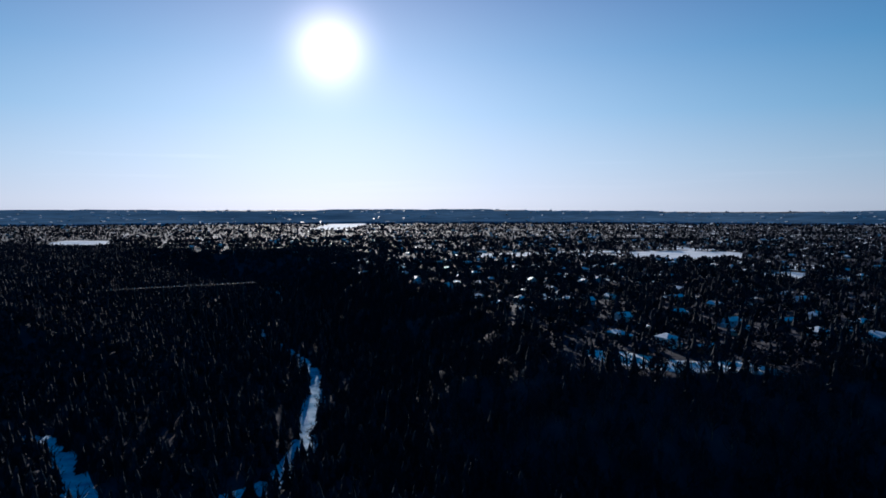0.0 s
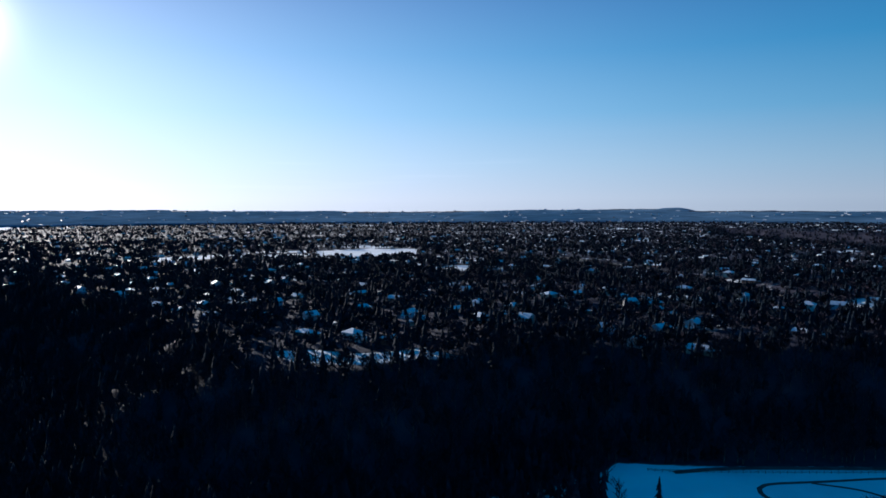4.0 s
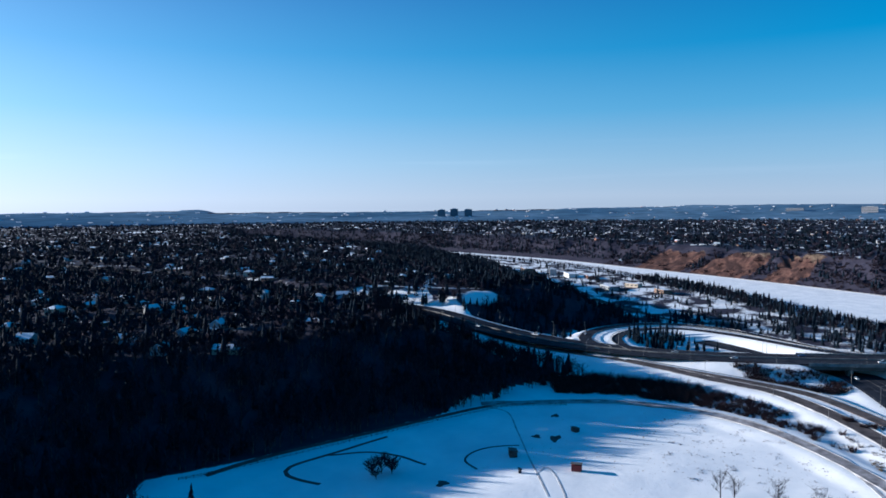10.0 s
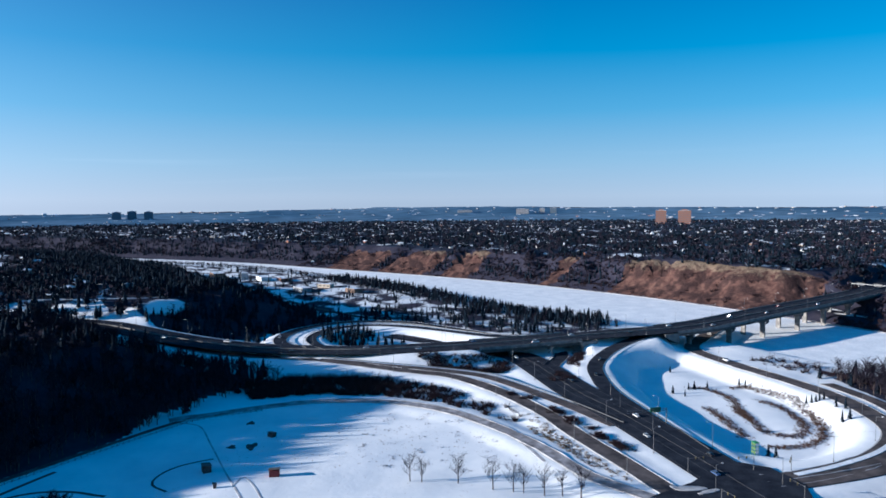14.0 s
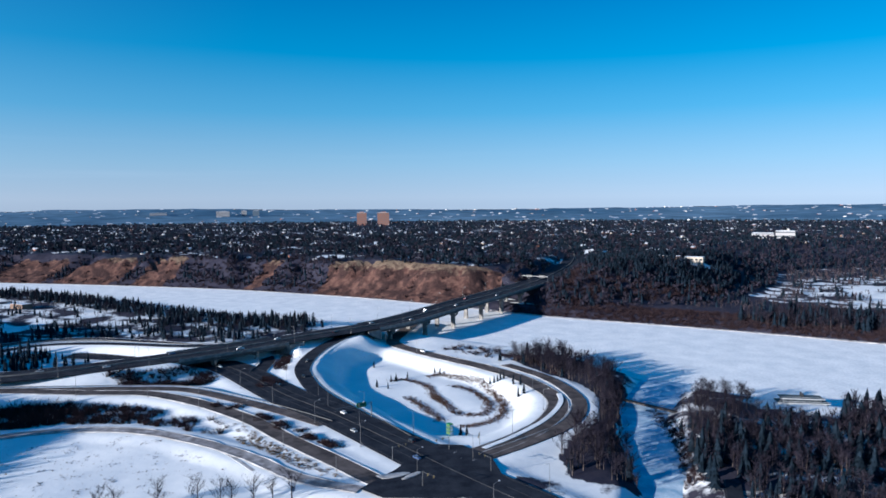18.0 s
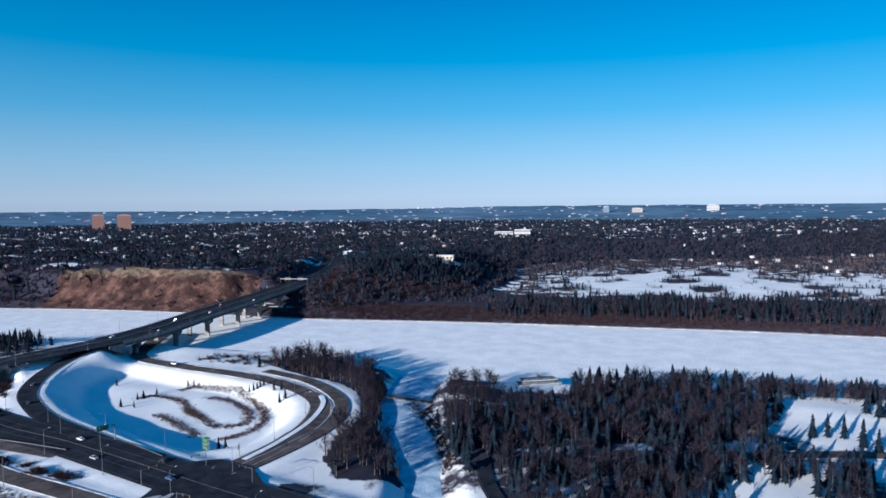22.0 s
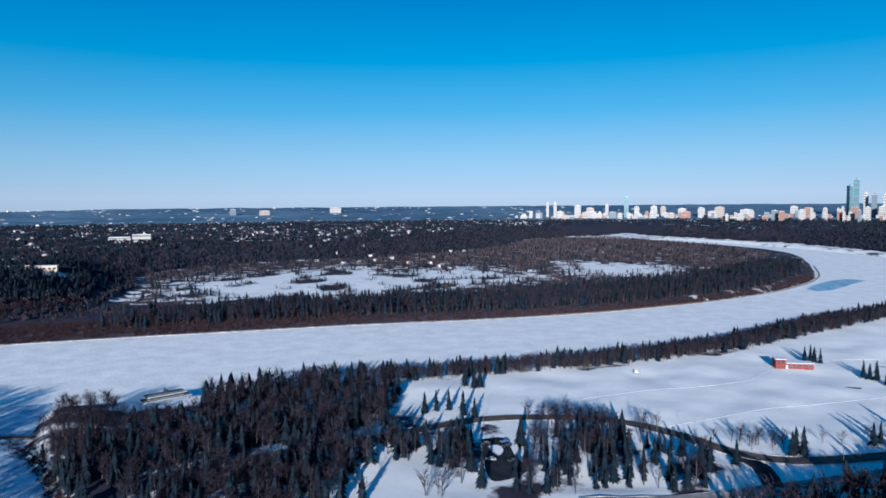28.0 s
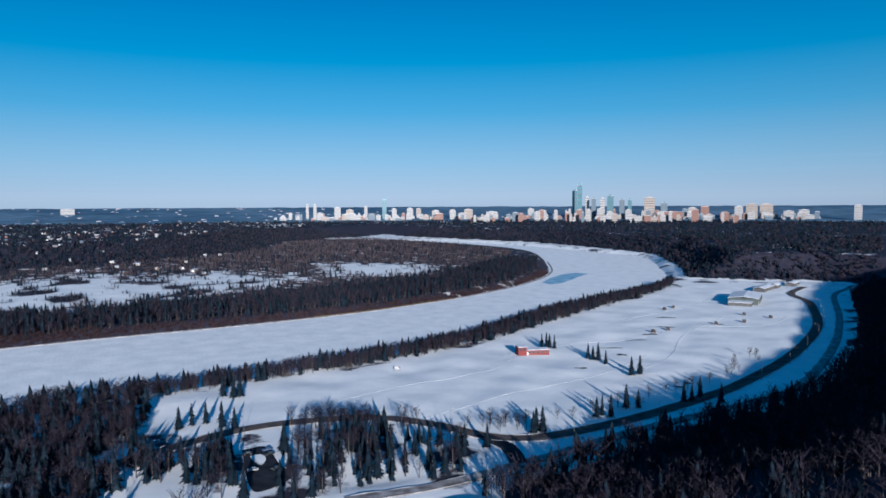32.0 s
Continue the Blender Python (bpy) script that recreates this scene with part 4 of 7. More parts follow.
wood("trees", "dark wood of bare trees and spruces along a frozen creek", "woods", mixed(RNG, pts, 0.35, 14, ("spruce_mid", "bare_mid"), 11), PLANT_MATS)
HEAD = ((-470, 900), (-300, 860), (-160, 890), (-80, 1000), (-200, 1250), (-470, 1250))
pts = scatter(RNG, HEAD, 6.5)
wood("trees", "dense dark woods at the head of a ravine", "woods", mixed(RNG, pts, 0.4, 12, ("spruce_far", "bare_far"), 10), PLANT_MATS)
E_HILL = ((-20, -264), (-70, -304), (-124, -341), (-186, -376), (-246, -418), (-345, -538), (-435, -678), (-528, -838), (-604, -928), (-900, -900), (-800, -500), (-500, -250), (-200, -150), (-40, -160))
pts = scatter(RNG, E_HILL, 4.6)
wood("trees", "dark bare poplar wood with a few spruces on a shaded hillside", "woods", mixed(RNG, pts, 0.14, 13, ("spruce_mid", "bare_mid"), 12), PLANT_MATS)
DENSE = ((262, -285), (280, -312), (262, -345), (238, -380), (190, -420), (160, -398), (150, -378), (142, -345), (128, -318), (108, -284), (82, -252), (120, -235), (190, -228), (215, -222), (246, -228), (262, -250))
SLIP = np.array(((290.0, -352), (262, -316)))
pts = scatter(RNG, DENSE, 4.5, lambda x, y: (near_line(x, y, SLIP)[0] > 19) & ~inside(x, y, GLADE))
wood("trees", "dense mixed wood of spruces and bare poplars beside the river", "woods", mixed(RNG, pts, 0.34, 14.5, ("spruce", "bare"), 13.5), PLANT_MATS)
pts = scatter(RNG, GROVE, 4.6)
wood("trees", "grey-brown grove of leafless poplars between road and creek", "woods", mixed(RNG, pts, 0.06, 12, ("spruce", "bare"), 14), PLANT_MATS)
SHORE = ((286, -252), (252, -229), (224, -211), (192, -190), (160, -180), (120, -200), (120, -235), (190, -228), (246, -230), (264, -252))
pts = scatter(RNG, SHORE, 4.7)
wood("trees", "open wood of spruces and poplars beside the creek", "woods", mixed(RNG, pts, 0.4, 13, ("spruce", "bare"), 12), PLANT_MATS)
BELT = ((172, -408), (116, -446), (60, -480), (2, -523), (-56, -577), (-110, -650), (-190, -755), (-270, -850), (-330, -930), (-372, -1010), (-345, -1010), (-305, -930), (-235, -850), (-150, -760), (-80, -666), (-30, -594), (25, -538), (80, -496), (135, -458), (188, -420))
pts = scatter(RNG, BELT, 3.1, lambda x, y: depth_in(x, y, RIVER) < -3)
wood("trees", "narrow belt of young poplars and spruces along the river bank", "woods", mixed(RNG, pts, 0.16, 13, ("spruce", "bare"), 11), PLANT_MATS)
FAR_SPRUCE = ((800, -535), (715, -505), (684, -548), (668, -600), (662, -660), (740, -760), (860, -800), (900, -680), (860, -580))
pts = scatter(RNG, FAR_SPRUCE, 5.4, lambda x, y: ~open_snow(x, y))
wood("trees", "spruce wood on the brow above a brown river bank", "woods", mixed(RNG, pts, 0.7, 11.5, ("spruce_mid", "bare_mid"), 9), PLANT_MATS)
BROWN_SLOPE = ((770, -470), (700, -440), (650, -470), (625, -560), (640, -640), (662, -640), (684, -548), (715, -505), (800, -535))
pts = scatter(RNG, BROWN_SLOPE, 3.0, lambda x, y: rough_noise(x, y, 30, 72) > -0.7)
wood("bushes", "red-brown leafless brush on a slope beside the bridge end", "shrubs", [("shrub", x, y, 2.2 + 2.4 * RNG.rand(), 1.3) for x, y in pts], PLANT_MATS)
NBANK = ((520, -505), (386, -597), (298, -658), (197, -715), (100, -780), (37, -835), (-65, -945), (-150, -1080), (-205, -1230), (-235, -1420), (-170, -1430), (-60, -1180), (60, -990), (240, -830), (400, -720), (520, -620))
pts = scatter(RNG, NBANK, 5.6)
wood("trees", "strip of spruces and bare trees along the far bank", "woods", mixed(RNG, pts, 0.36, 15.5, ("spruce_mid", "bare_mid"), 13), PLANT_MATS)
FLATS = ((620, -520), (520, -620), (400, -720), (240, -830), (60, -990), (-60, -1180), (-170, -1430), (-220, -1700), (-100, -2050), (200, -2450), (420, -2250), (420, -1900), (480, -1620), (640, -1350), (820, -1150), (830, -950), (700, -800), (600, -650))
pts = scatter(RNG, FLATS, 8.6, lambda x, y: (depth_in(x, y, LAURIER) + 70 * rough_noise(x, y, 60, 21) < -2) & (depth_in(x, y, ISLAND) + 70 * rough_noise(x, y, 60, 21) < -2))
wood("trees", "grey-brown leafless brush on the river flats", "brush", mixed(RNG, pts, 0.12, 11, ("spruce_far", "brush_far"), 7.5), PLANT_MATS)
pts = scatter(RNG, ((690, -408), (640, -412), (571, -458), (476, -528), (386, -588), (300, -646), (330, -680), (480, -590), (590, -520), (640, -470), (700, -440)), 3.4)
low = resample(spline(((690, -372), (640, -402), (571, -457), (476, -527), (386, -587), (300, -646), (197, -704), (100, -768), (37, -823), (-69, -935), (-161, -1072), (-226, -1229)), 12), 2200)
pts = np.vstack([pts, low[:, :2] + np.column_stack([np.abs(RNG.randn(2200)) * 8 - 5, np.abs(RNG.randn(2200)) * -8 + 5])])
pts = pts[depth_in(pts[:, 0], pts[:, 1], RIVER) < -4]
wood("bushes", "red-brown leafless shrubs on the river bank", "shrubs", [("shrub", x, y, 2.2 + 2 * RNG.rand(), 1.2) for x, y in pts], PLANT_MATS)
for a, b, share, tall, bare, gap in ((25, 31, 0.36, 12, 9.5, 5.2), (30, 35, 0.05, 7, 6, 6.5)):
    bank = np.array(NEAR_BANK[a:b])
    pts = scatter(RNG, np.vstack([bank + (-4, 6), (bank + (-40, 44))[::-1]]), gap, lambda x, y: depth_in(x, y, RIVER) < -3)
    wood("trees", "belt of spruces and bare trees on the near river bank", "woods", mixed(RNG, pts, share, tall, ("spruce_mid", "bare_mid"), bare), PLANT_MATS)
pts = scatter(RNG, TERRACE, 10, lambda x, y: (rough_noise(x, y, 70, 55) > 0.05 + 0.3 * smooth((np.hypot(x, y) - 950) / 250)))
wood("trees", "scattered spruces and bare trees on a snowy river terrace", "woods", mixed(RNG, pts, 0.28, 10, ("spruce_mid", "bare_mid"), 8), PLANT_MATS)
pts = scatter(RNG, LOOP_WOOD, 6.2, lambda x, y: rough_noise(x, y, 45, 56) > -0.35)
wood("trees", "dark spruces and bare trees between a ramp and the river", "woods", mixed(RNG, pts, 0.5, 9.5, ("spruce_mid", "bare_mid"), 7.5), PLANT_MATS)
for outline, label in ((((498, 40), (489, 10), (498, -38), (480, -36), (462, -26), (472, 20)), "dark leafless bushes on a road embankment"), (((500, -68), (540, -80), (540, -96), (505, -88), (474, -80)), "dark leafless bushes beside a bridge abutment"),
                       (((505, -206), (459, -232), (423, -250), (374, -240), (395, -246), (430, -262), (470, -262), (515, -225)), "leafless bushes along a snowy river bank")):
    pts = scatter(RNG, outline, 4.2 if "snowy river" in label else 2.0, lambda x, y: rough_noise(x, y, 18, 57) > -0.6)
    wood("bushes", label, "bushes", [("shrub", x, y, 2.0 + 2.2 * RNG.rand(), 1.3) for x, y in pts], PLANT_MATS)
SPUR = ((545, 240), (560, 200), (612, 160), (655, 122), (700, 150), (743, 195), (822, 268), (951, 358), (1044, 446), (1173, 555), (1300, 720), (1150, 760), (900, 520), (740, 380), (690, 330), (620, 300), (590, 250))
pts = scatter(RNG, SPUR, 5.0, lambda x, y: (rise_at(x, y) > 0.02) & ~open_snow(x, y))
wood("trees", "dark woods on the slope between highway and river terrace", "woods", mixed(RNG, pts, 0.45, 12, ("spruce_mid", "bare_mid"), 9), PLANT_MATS)
p = sector_any(RNG, 60, 214, 700, 2600, 8.6, lambda x, y: on_slope(0.02, 0.95)(x, y) & (depth_in(x, y, RIVER) < -8) & (raw_clay(x, y) < 0.4) & ~open_snow(x, y))
wood("trees", "brush and dark spruces on the river bluffs", "woods", mixed(RNG, p, 0.5, 11, ("spruce_far", "bare_far"), 8), PLANT_MATS)
p = sector_any(RNG, 30, 64, 1200, 3000, 10.5, lambda x, y: on_slope(0.02, 0.97)(x, y) & ~inside(x, y, wedge(59.2, 60.1, 1760, 2060)))
wood("trees", "dark wood on a distant valley side", "woods", mixed(RNG, p, 0.5, 12, ("spruce_far", "bare_far"), 9), PLANT_MATS)
p = sector_any(RNG, 70, 125, 780, 1450, 5.6, lambda x, y: (depth_in(x, y, NORTH) > -12) & (depth_in(x, y, NORTH) < 70) & (rough_noise(x, y, 40, 71) > -0.6 + 1.15 * raw_clay(x, y)) & ~open_snow(x, y))
wood("bushes", "dark shrubs clinging to a clay bluff", "shrubs", [("shrub", a, b, 2.5 + 2.5 * RNG.rand(), 1.2) for a, b in p], PLANT_MATS)
# brush between the ramps
pts = scatter(RNG, ((432, 138), (452, 110), (450, 60), (430, 14), (395, -18), (372, -32), (352, -34), (372, -10), (395, 12), (412, 48), (414, 90), (404, 125)), 2.1, lambda x, y: rough_noise(x, y, 26, 40) > -0.75 + 0.9 * smooth((60 - y) / 90))
wood("bushes", "dark leafless bushes between two ramps", "bushes", [("shrub", x, y, (1.8 + 2.2 * RNG.rand()) * (1 + 0.7 * float(smooth((y - 20) / 60))), 1.1) for x, y in pts], PLANT_MATS)
pts = scatter(RNG, ((372, -34), (352, -36), (318, -48), (280, -62), (278, -70), (318, -60), (350, -48), (376, -40)), 1.7, lambda x, y: rough_noise(x, y, 14, 41) > -0.1)
wood("dry_grass", "tan tussocks of dead grass along a ramp", "grass", [("shrub", x, y, 0.7 + 0.6 * RNG.rand(), 1.6) for x, y in pts], [NEEDLES, BARK, TWIGS, BARK, STRAW])
pts = scatter(RNG, TUFTS, 1.5, lambda x, y: rough_noise(x, y, 13, 61) + 0.6 * rough_noise(x, y, 5, 62) > 0.75)
wood("dry_grass", "brown tufts of dead grass showing through meadow snow", "grass", [("shrub", x, y, 0.35 + 0.4 * RNG.rand(), 1.5) for x, y in pts], [NEEDLES, BARK, TWIGS, BARK, REED])
for c in ((407, -30), (401, -40), (372, -51), (358, -57), (334, -67), (319, -73), (452, -62), (446, -70), (440, -60), (460, -66)):
    wood("bush", "dark leafless bush on snow beside a road", "bush", [("shrub", c[0] + RNG.randn() * 2.2, c[1] + RNG.randn() * 2.2, 1.5 + 1.5 * RNG.rand(), 1.5) for _ in range(16)], PLANT_MATS)["kind"] = ""
pts = np.array([(q[0] + RNG.randn() * 2.4, q[1] + RNG.randn() * 2.4) for q in spline(((318, -262), (300, -254), (280, -246), (256, -230), (234, -214), (222, -206)), 0.9) for _ in range(3)])
wood("bushes", "red-brown leafless shrubs along a creek bank", "shrubs", [("shrub", x, y, 1.2 + 1.4 * RNG.rand(), 1.3) for x, y in pts], PLANT_MATS)
pts = scatter(RNG, ((353.9, -32.4), (347.5, -41.8), (326.2, -51.3), (298.5, -63.6), (289.4, -61.7), (295.8, -53.9), (322.3, -44.1), (341.2, -34.1)), 1.0, lambda x, y: rough_noise(x, y, 6, 42) > -0.45)
wood("dry_grass", "pale tan tussocks of dead grass on a verge between ramps", "grass", [("shrub", x, y, 0.6 + 0.6 * RNG.rand(), 1.5) for x, y in pts], [NEEDLES, BARK, TWIGS, BARK, STRAW])
for c in ((379.3, -49.7), (373.0, -52.5), (362.9, -55.0), (335.5, -66.5), (329.7, -67.5), (345.0, -64.2), (319.4, -73.3), (316.4, -74.7), (398.6, -35.9), (324.9, -71.9), (353.3, -57.9)):
    wood("bush", "dark leafless bush on snow between two ramps", "bush", [("shrub", c[0] + RNG.randn() * 1.6, c[1] + RNG.randn() * 1.6, 1.2 + 1.3 * RNG.rand(), 1.4) for _ in range(16)], PLANT_MATS)["kind"] = ""
# reeds round the frozen ponds of the loop
for line in (((447, -174), (449, -182), (434, -189), (415, -196), (399, -196), (381, -194), (362, -188), (350, -181), (342, -172), (338, -160), (338, -151)),
             ((416, -178), (405, -185), (387, -186), (372, -183), (358, -176), (353, -168), (361, -158), (374, -158), (388, -159), (405, -161)),
             ((447, -147), (447, -155), (439, -160), (426, -163), (412, -162), (399, -159), (383, -159)),
             ((405, -143), (388, -144), (375, -144), (362, -144), (353, -145))):
    p = spline(line, 0.8)
    rows = [("shrub", q[0] + RNG.randn() * 1.7, q[1] + RNG.randn() * 1.7, 0.6 + 0.5 * RNG.rand(), 1.5) for q in p for _ in range(7)]
    wood("reeds", "rust-brown dead reeds round a frozen pond", "reeds", rows, [NEEDLES, BARK, TWIGS, BARK, REED])

# ---- suburbs ----


def sector(rng, az0, az1, r0, r1, spacing, grow=0.0, keep=None):
    """Points between two bearings and two distances, thinner further off."""
    n = int(radians(az1 - az0) / 2 * (r1 ** 2 - r0 ** 2) / spacing ** 2)
    r = np.sqrt(r0 ** 2 + rng.rand(n) * (r1 ** 2 - r0 ** 2))
    a = np.radians(az0 + rng.rand(n) * (az1 - az0))
    k = rng.rand(n) < (r0 / r) ** grow
    x, y = (r * np.sin(a))[k], (r * np.cos(a))[k]
    k = (rise_at(x, y) > 0.93) & np.logical_and.reduce([~inside(x, y, c) for c in CLEARINGS])
    near = np.hypot(x, y) < 1100
    k[near] &= road_gap(x[near], y[near])
    if keep is not None:
        k &= keep(x, y)
    return np.column_stack([x[k], y[k]])


HOMES = [(122, 469), (44, 538), (31, 582), (95, 487), (61, 502), (231, 465), (315, 425), (250, 422), (463, 469), (416, 391), (-44, 782), (-91, 843), (3, 672), (105, 415), (127, 391), (192, 460), (364, 425), (355, 373),
         (313, 448), (269, 444), (383, 458), (383, 421), (327, 481), (430, 345), (623, 360), (752, 592), (664, 707)]
cand = np.vstack([sector(RNG, -12, 62, 380, 1000, 21), sector(RNG, 64, 150, 830, 1250, 25)])
for x, y in cand:
    if len(HOMES) < 145 and min((x - a) ** 2 + (y - b) ** 2 for a, b in HOMES) > 19 ** 2 and rise_at(x, y) > 0.985:
        HOMES.append((x, y))
HOMES = np.array(HOMES)


def clear_of_homes(x, y):
    d = np.full(x.shape, 1e9)
    for a, b in HOMES:
        d = np.minimum(d, np.hypot(x - a, y - b))
    # a low sun would be shut out by trees close in front of the roofs
    return d > 6


def off_street(x, y):
    return street_gap(x, y) > 0


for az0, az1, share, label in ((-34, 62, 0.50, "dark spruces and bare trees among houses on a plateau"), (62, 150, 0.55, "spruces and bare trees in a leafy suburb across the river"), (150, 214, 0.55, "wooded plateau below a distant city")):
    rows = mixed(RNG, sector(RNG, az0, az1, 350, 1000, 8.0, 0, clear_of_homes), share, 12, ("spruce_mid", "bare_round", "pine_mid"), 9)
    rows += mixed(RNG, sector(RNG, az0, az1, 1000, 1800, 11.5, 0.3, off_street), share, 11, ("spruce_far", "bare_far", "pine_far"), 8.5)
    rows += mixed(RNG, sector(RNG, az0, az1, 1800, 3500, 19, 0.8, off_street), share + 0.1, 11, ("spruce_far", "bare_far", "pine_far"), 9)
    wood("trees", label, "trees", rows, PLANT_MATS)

# ---- houses ----


def paint(name, c, rough=0.7):
    return material(name, c, rough, 0.14, 3.0, fine=0.06)


WALLS = [paint("beige_stucco", (0.45, 0.38, 0.30)), paint("white_siding", (0.70, 0.69, 0.66)), paint("brown_siding", (0.17, 0.11, 0.08)), paint("grey_siding", (0.30, 0.31, 0.32)), paint("brick", (0.27, 0.12, 0.08)), paint("pale_blue_siding", (0.34, 0.42, 0.50))]
GLASS = material("dark_glass", (0.03, 0.04, 0.05), 0.22, 0.2, 2.0, spec=0.6)
DOORP = paint("door_paint", (0.22, 0.10, 0.07))
SHINGLE = material("shingles", (0.09, 0.08, 0.075), 0.85, 0.3, 1.5, fine=0.2)
WHITE_PAINT = paint("white_paint", (0.75, 0.75, 0.74), 0.5)
RED_PAINT = material("red_boards", (0.17, 0.030, 0.028), 0.7, 0.25, 1.2, fine=0.15)
BLACK = paint("black_rubber", (0.025, 0.025, 0.027), 0.7)


def gable(w, d, h0, h1, over=0.5, thick=0.35):
    """Roof of two snow-laden slabs along x."""
    bm = bmesh.new()
    for s in (-1, 1):
        a = [(-w / 2 - over, s * (d / 2 + over), h0 - over * (h1 - h0) / (d / 2)), (w / 2 + over, s * (d / 2 + over), h0 - over * (h1 - h0) / (d / 2)), (w / 2 + over, 0, h1), (-w / 2 - over, 0, h1)]
        lo = [bm.verts.new(p) for p in a]
        hi = [bm.verts.new((p[0], p[1], p[2] + thick)) for p in a]
        bm.faces.new(lo)
        bm.faces.new(hi[::-1])
        for i in range(4):
            bm.faces.new((lo[i], hi[i], hi[(i + 1) % 4], lo[(i + 1) % 4]))
    bmesh.ops.recalc_face_normals(bm, faces=bm.faces)
    return bm


def hip(w, d, h0, h1, over=0.6, thick=0.3):
    bm = bmesh.new()
    r = max(0.2, (w - d) / 2)
    base = [(-w / 2 - over, -d / 2 - over), (w / 2 + over, -d / 2 - over), (w / 2 + over, d / 2 + over), (-w / 2 - over, d / 2 + over)]
    lo = [bm.verts.new((*p, h0 - 0.1)) for p in base]
    hi = [bm.verts.new((*p, h0 - 0.1 + thick)) for p in base]
    a, b = bm.verts.new((-r, 0, h1 + thick)), bm.verts.new((r, 0, h1 + thick))
    bm.faces.new(lo[::-1])
    for i in range(4):
        bm.faces.new((lo[i], lo[(i + 1) % 4], hi[(i + 1) % 4], hi[i]))
    for f in ((hi[0], hi[1], b, a), (hi[1], hi[2], b), (hi[2], hi[3], a, b), (hi[3], hi[0], a)):
        bm.faces.new(f)
    return bm


def house_proto(w, d, h, pitch, style, wall, label):
    t = thing("house", label, "house", group="houses on the plateau")
    bm = boxed(-w / 2, -d / 2, -2.5, w / 2, d / 2, h)
    if style == "gable":
        for s in (-1, 1):
            v = [bm.verts.new((s * w / 2, -d / 2, h)), bm.verts.new((s * w / 2, d / 2, h)), bm.verts.new((s * w / 2, 0, h + pitch))]
            bm.faces.new(v)
    part("wall", bm, wall, t)
    part("roof", gable(w, d, h, h + pitch) if style == "gable" else hip(w, d, h, h + pitch), ROOF_SNOW, t, "snow-covered roof")
    part("chimney", boxed(w * 0.2, 0.6, h, w * 0.2 + 0.8, 1.4, h + pitch + 1.2), WALLS[4], t)
    for s in (-1, 1):
        for k in (-0.3, 0.3):
            part("window", boxed(k * w - 0.9, s * (d / 2 + 0.02) - 0.05, h - 2.0, k * w + 0.9, s * (d / 2 + 0.02) + 0.05, h - 0.7), GLASS, t)
    part("door", boxed(-0.5, -d / 2 - 0.06, 0, 0.5, -d / 2 + 0.02, 2.1), DOORP, t)
    part("garage", boxed(w / 2, -d / 2 + 1, -2.5, w / 2 + 5.5, d / 2 - 1, 2.6), wall, t)
    part("garage_roof", boxed(w / 2 - 0.05, -d / 2 + 0.6, 2.6, w / 2 + 5.9, d / 2 - 0.6, 2.95, bevel=0.1), ROOF_SNOW, t, "snow on a flat garage roof")
    return t


def spread(proto, poses):
    for m in poses[1:]:
        copy_thing(proto, m)
    proto.matrix_basis = poses[0]


STYLES = [(13, 9, 3.2, 2.2, "gable", 0, "beige bungalow with a snow-covered gable roof among trees"), (12, 10, 5.6, 2.6, "hip", 1, "white two-storey house with a snowy hip roof"), (15, 9, 3.0, 1.8, "hip", 2, "brown bungalow with a low snowy hip roof"),
          (11, 9, 5.4, 3.0, "gable", 3, "grey two-storey house with a snowy gable roof"), (16, 10, 3.4, 1.6, "gable", 4, "long brick house with a low snowy roof"), (12, 9, 4.6, 2.4, "gable", 5, "pale blue house with a snowy gable roof"), (14, 11, 5.8, 2.2, "hip", 0, "large beige house with a snowy hip roof")]
homes_by = defaultdict(list)
for i, (x, y) in enumerate(HOMES):
    z = float(gz(x, y))
    turn = 20 + 90 * RNG.randint(4) + RNG.randn() * 9
    homes_by[RNG.randint(len(STYLES))].append(pose(x, y, z, 0, 0, turn) @ Matrix.Scale(0.84, 4))
for k, poses in homes_by.items():
    w, d, h, p, s, m, label = STYLES[k]
    spread(house_proto(w, d, h, p, s, WALLS[m], label), poses)

# the rest of the suburbs, too many to count
GV = np.array(((-.5, -.5, -.4), (.5, -.5, -.4), (.5, .5, -.4), (-.5, .5, -.4), (-.5, -.5, .6), (.5, -.5, .6), (.5, .5, .6), (-.5, .5, .6), (-.5, 0, 1), (.5, 0, 1),
               (-.55, -.58, .56), (.55, -.58, .56), (.55, .58, .56), (-.55, .58, .56), (-.55, 0, 1.06), (.55, 0, 1.06)))
GF = np.array(((0, 1, 5), (0, 5, 4), (1, 2, 6), (1, 6, 5), (2, 3, 7), (2, 7, 6), (3, 0, 4), (3, 4, 7), (4, 8, 7), (5, 6, 9), (10, 11, 15), (10, 15, 14), (12, 13, 14), (12, 14, 15)))
GI = np.array([0] * 10 + [1] * 4)


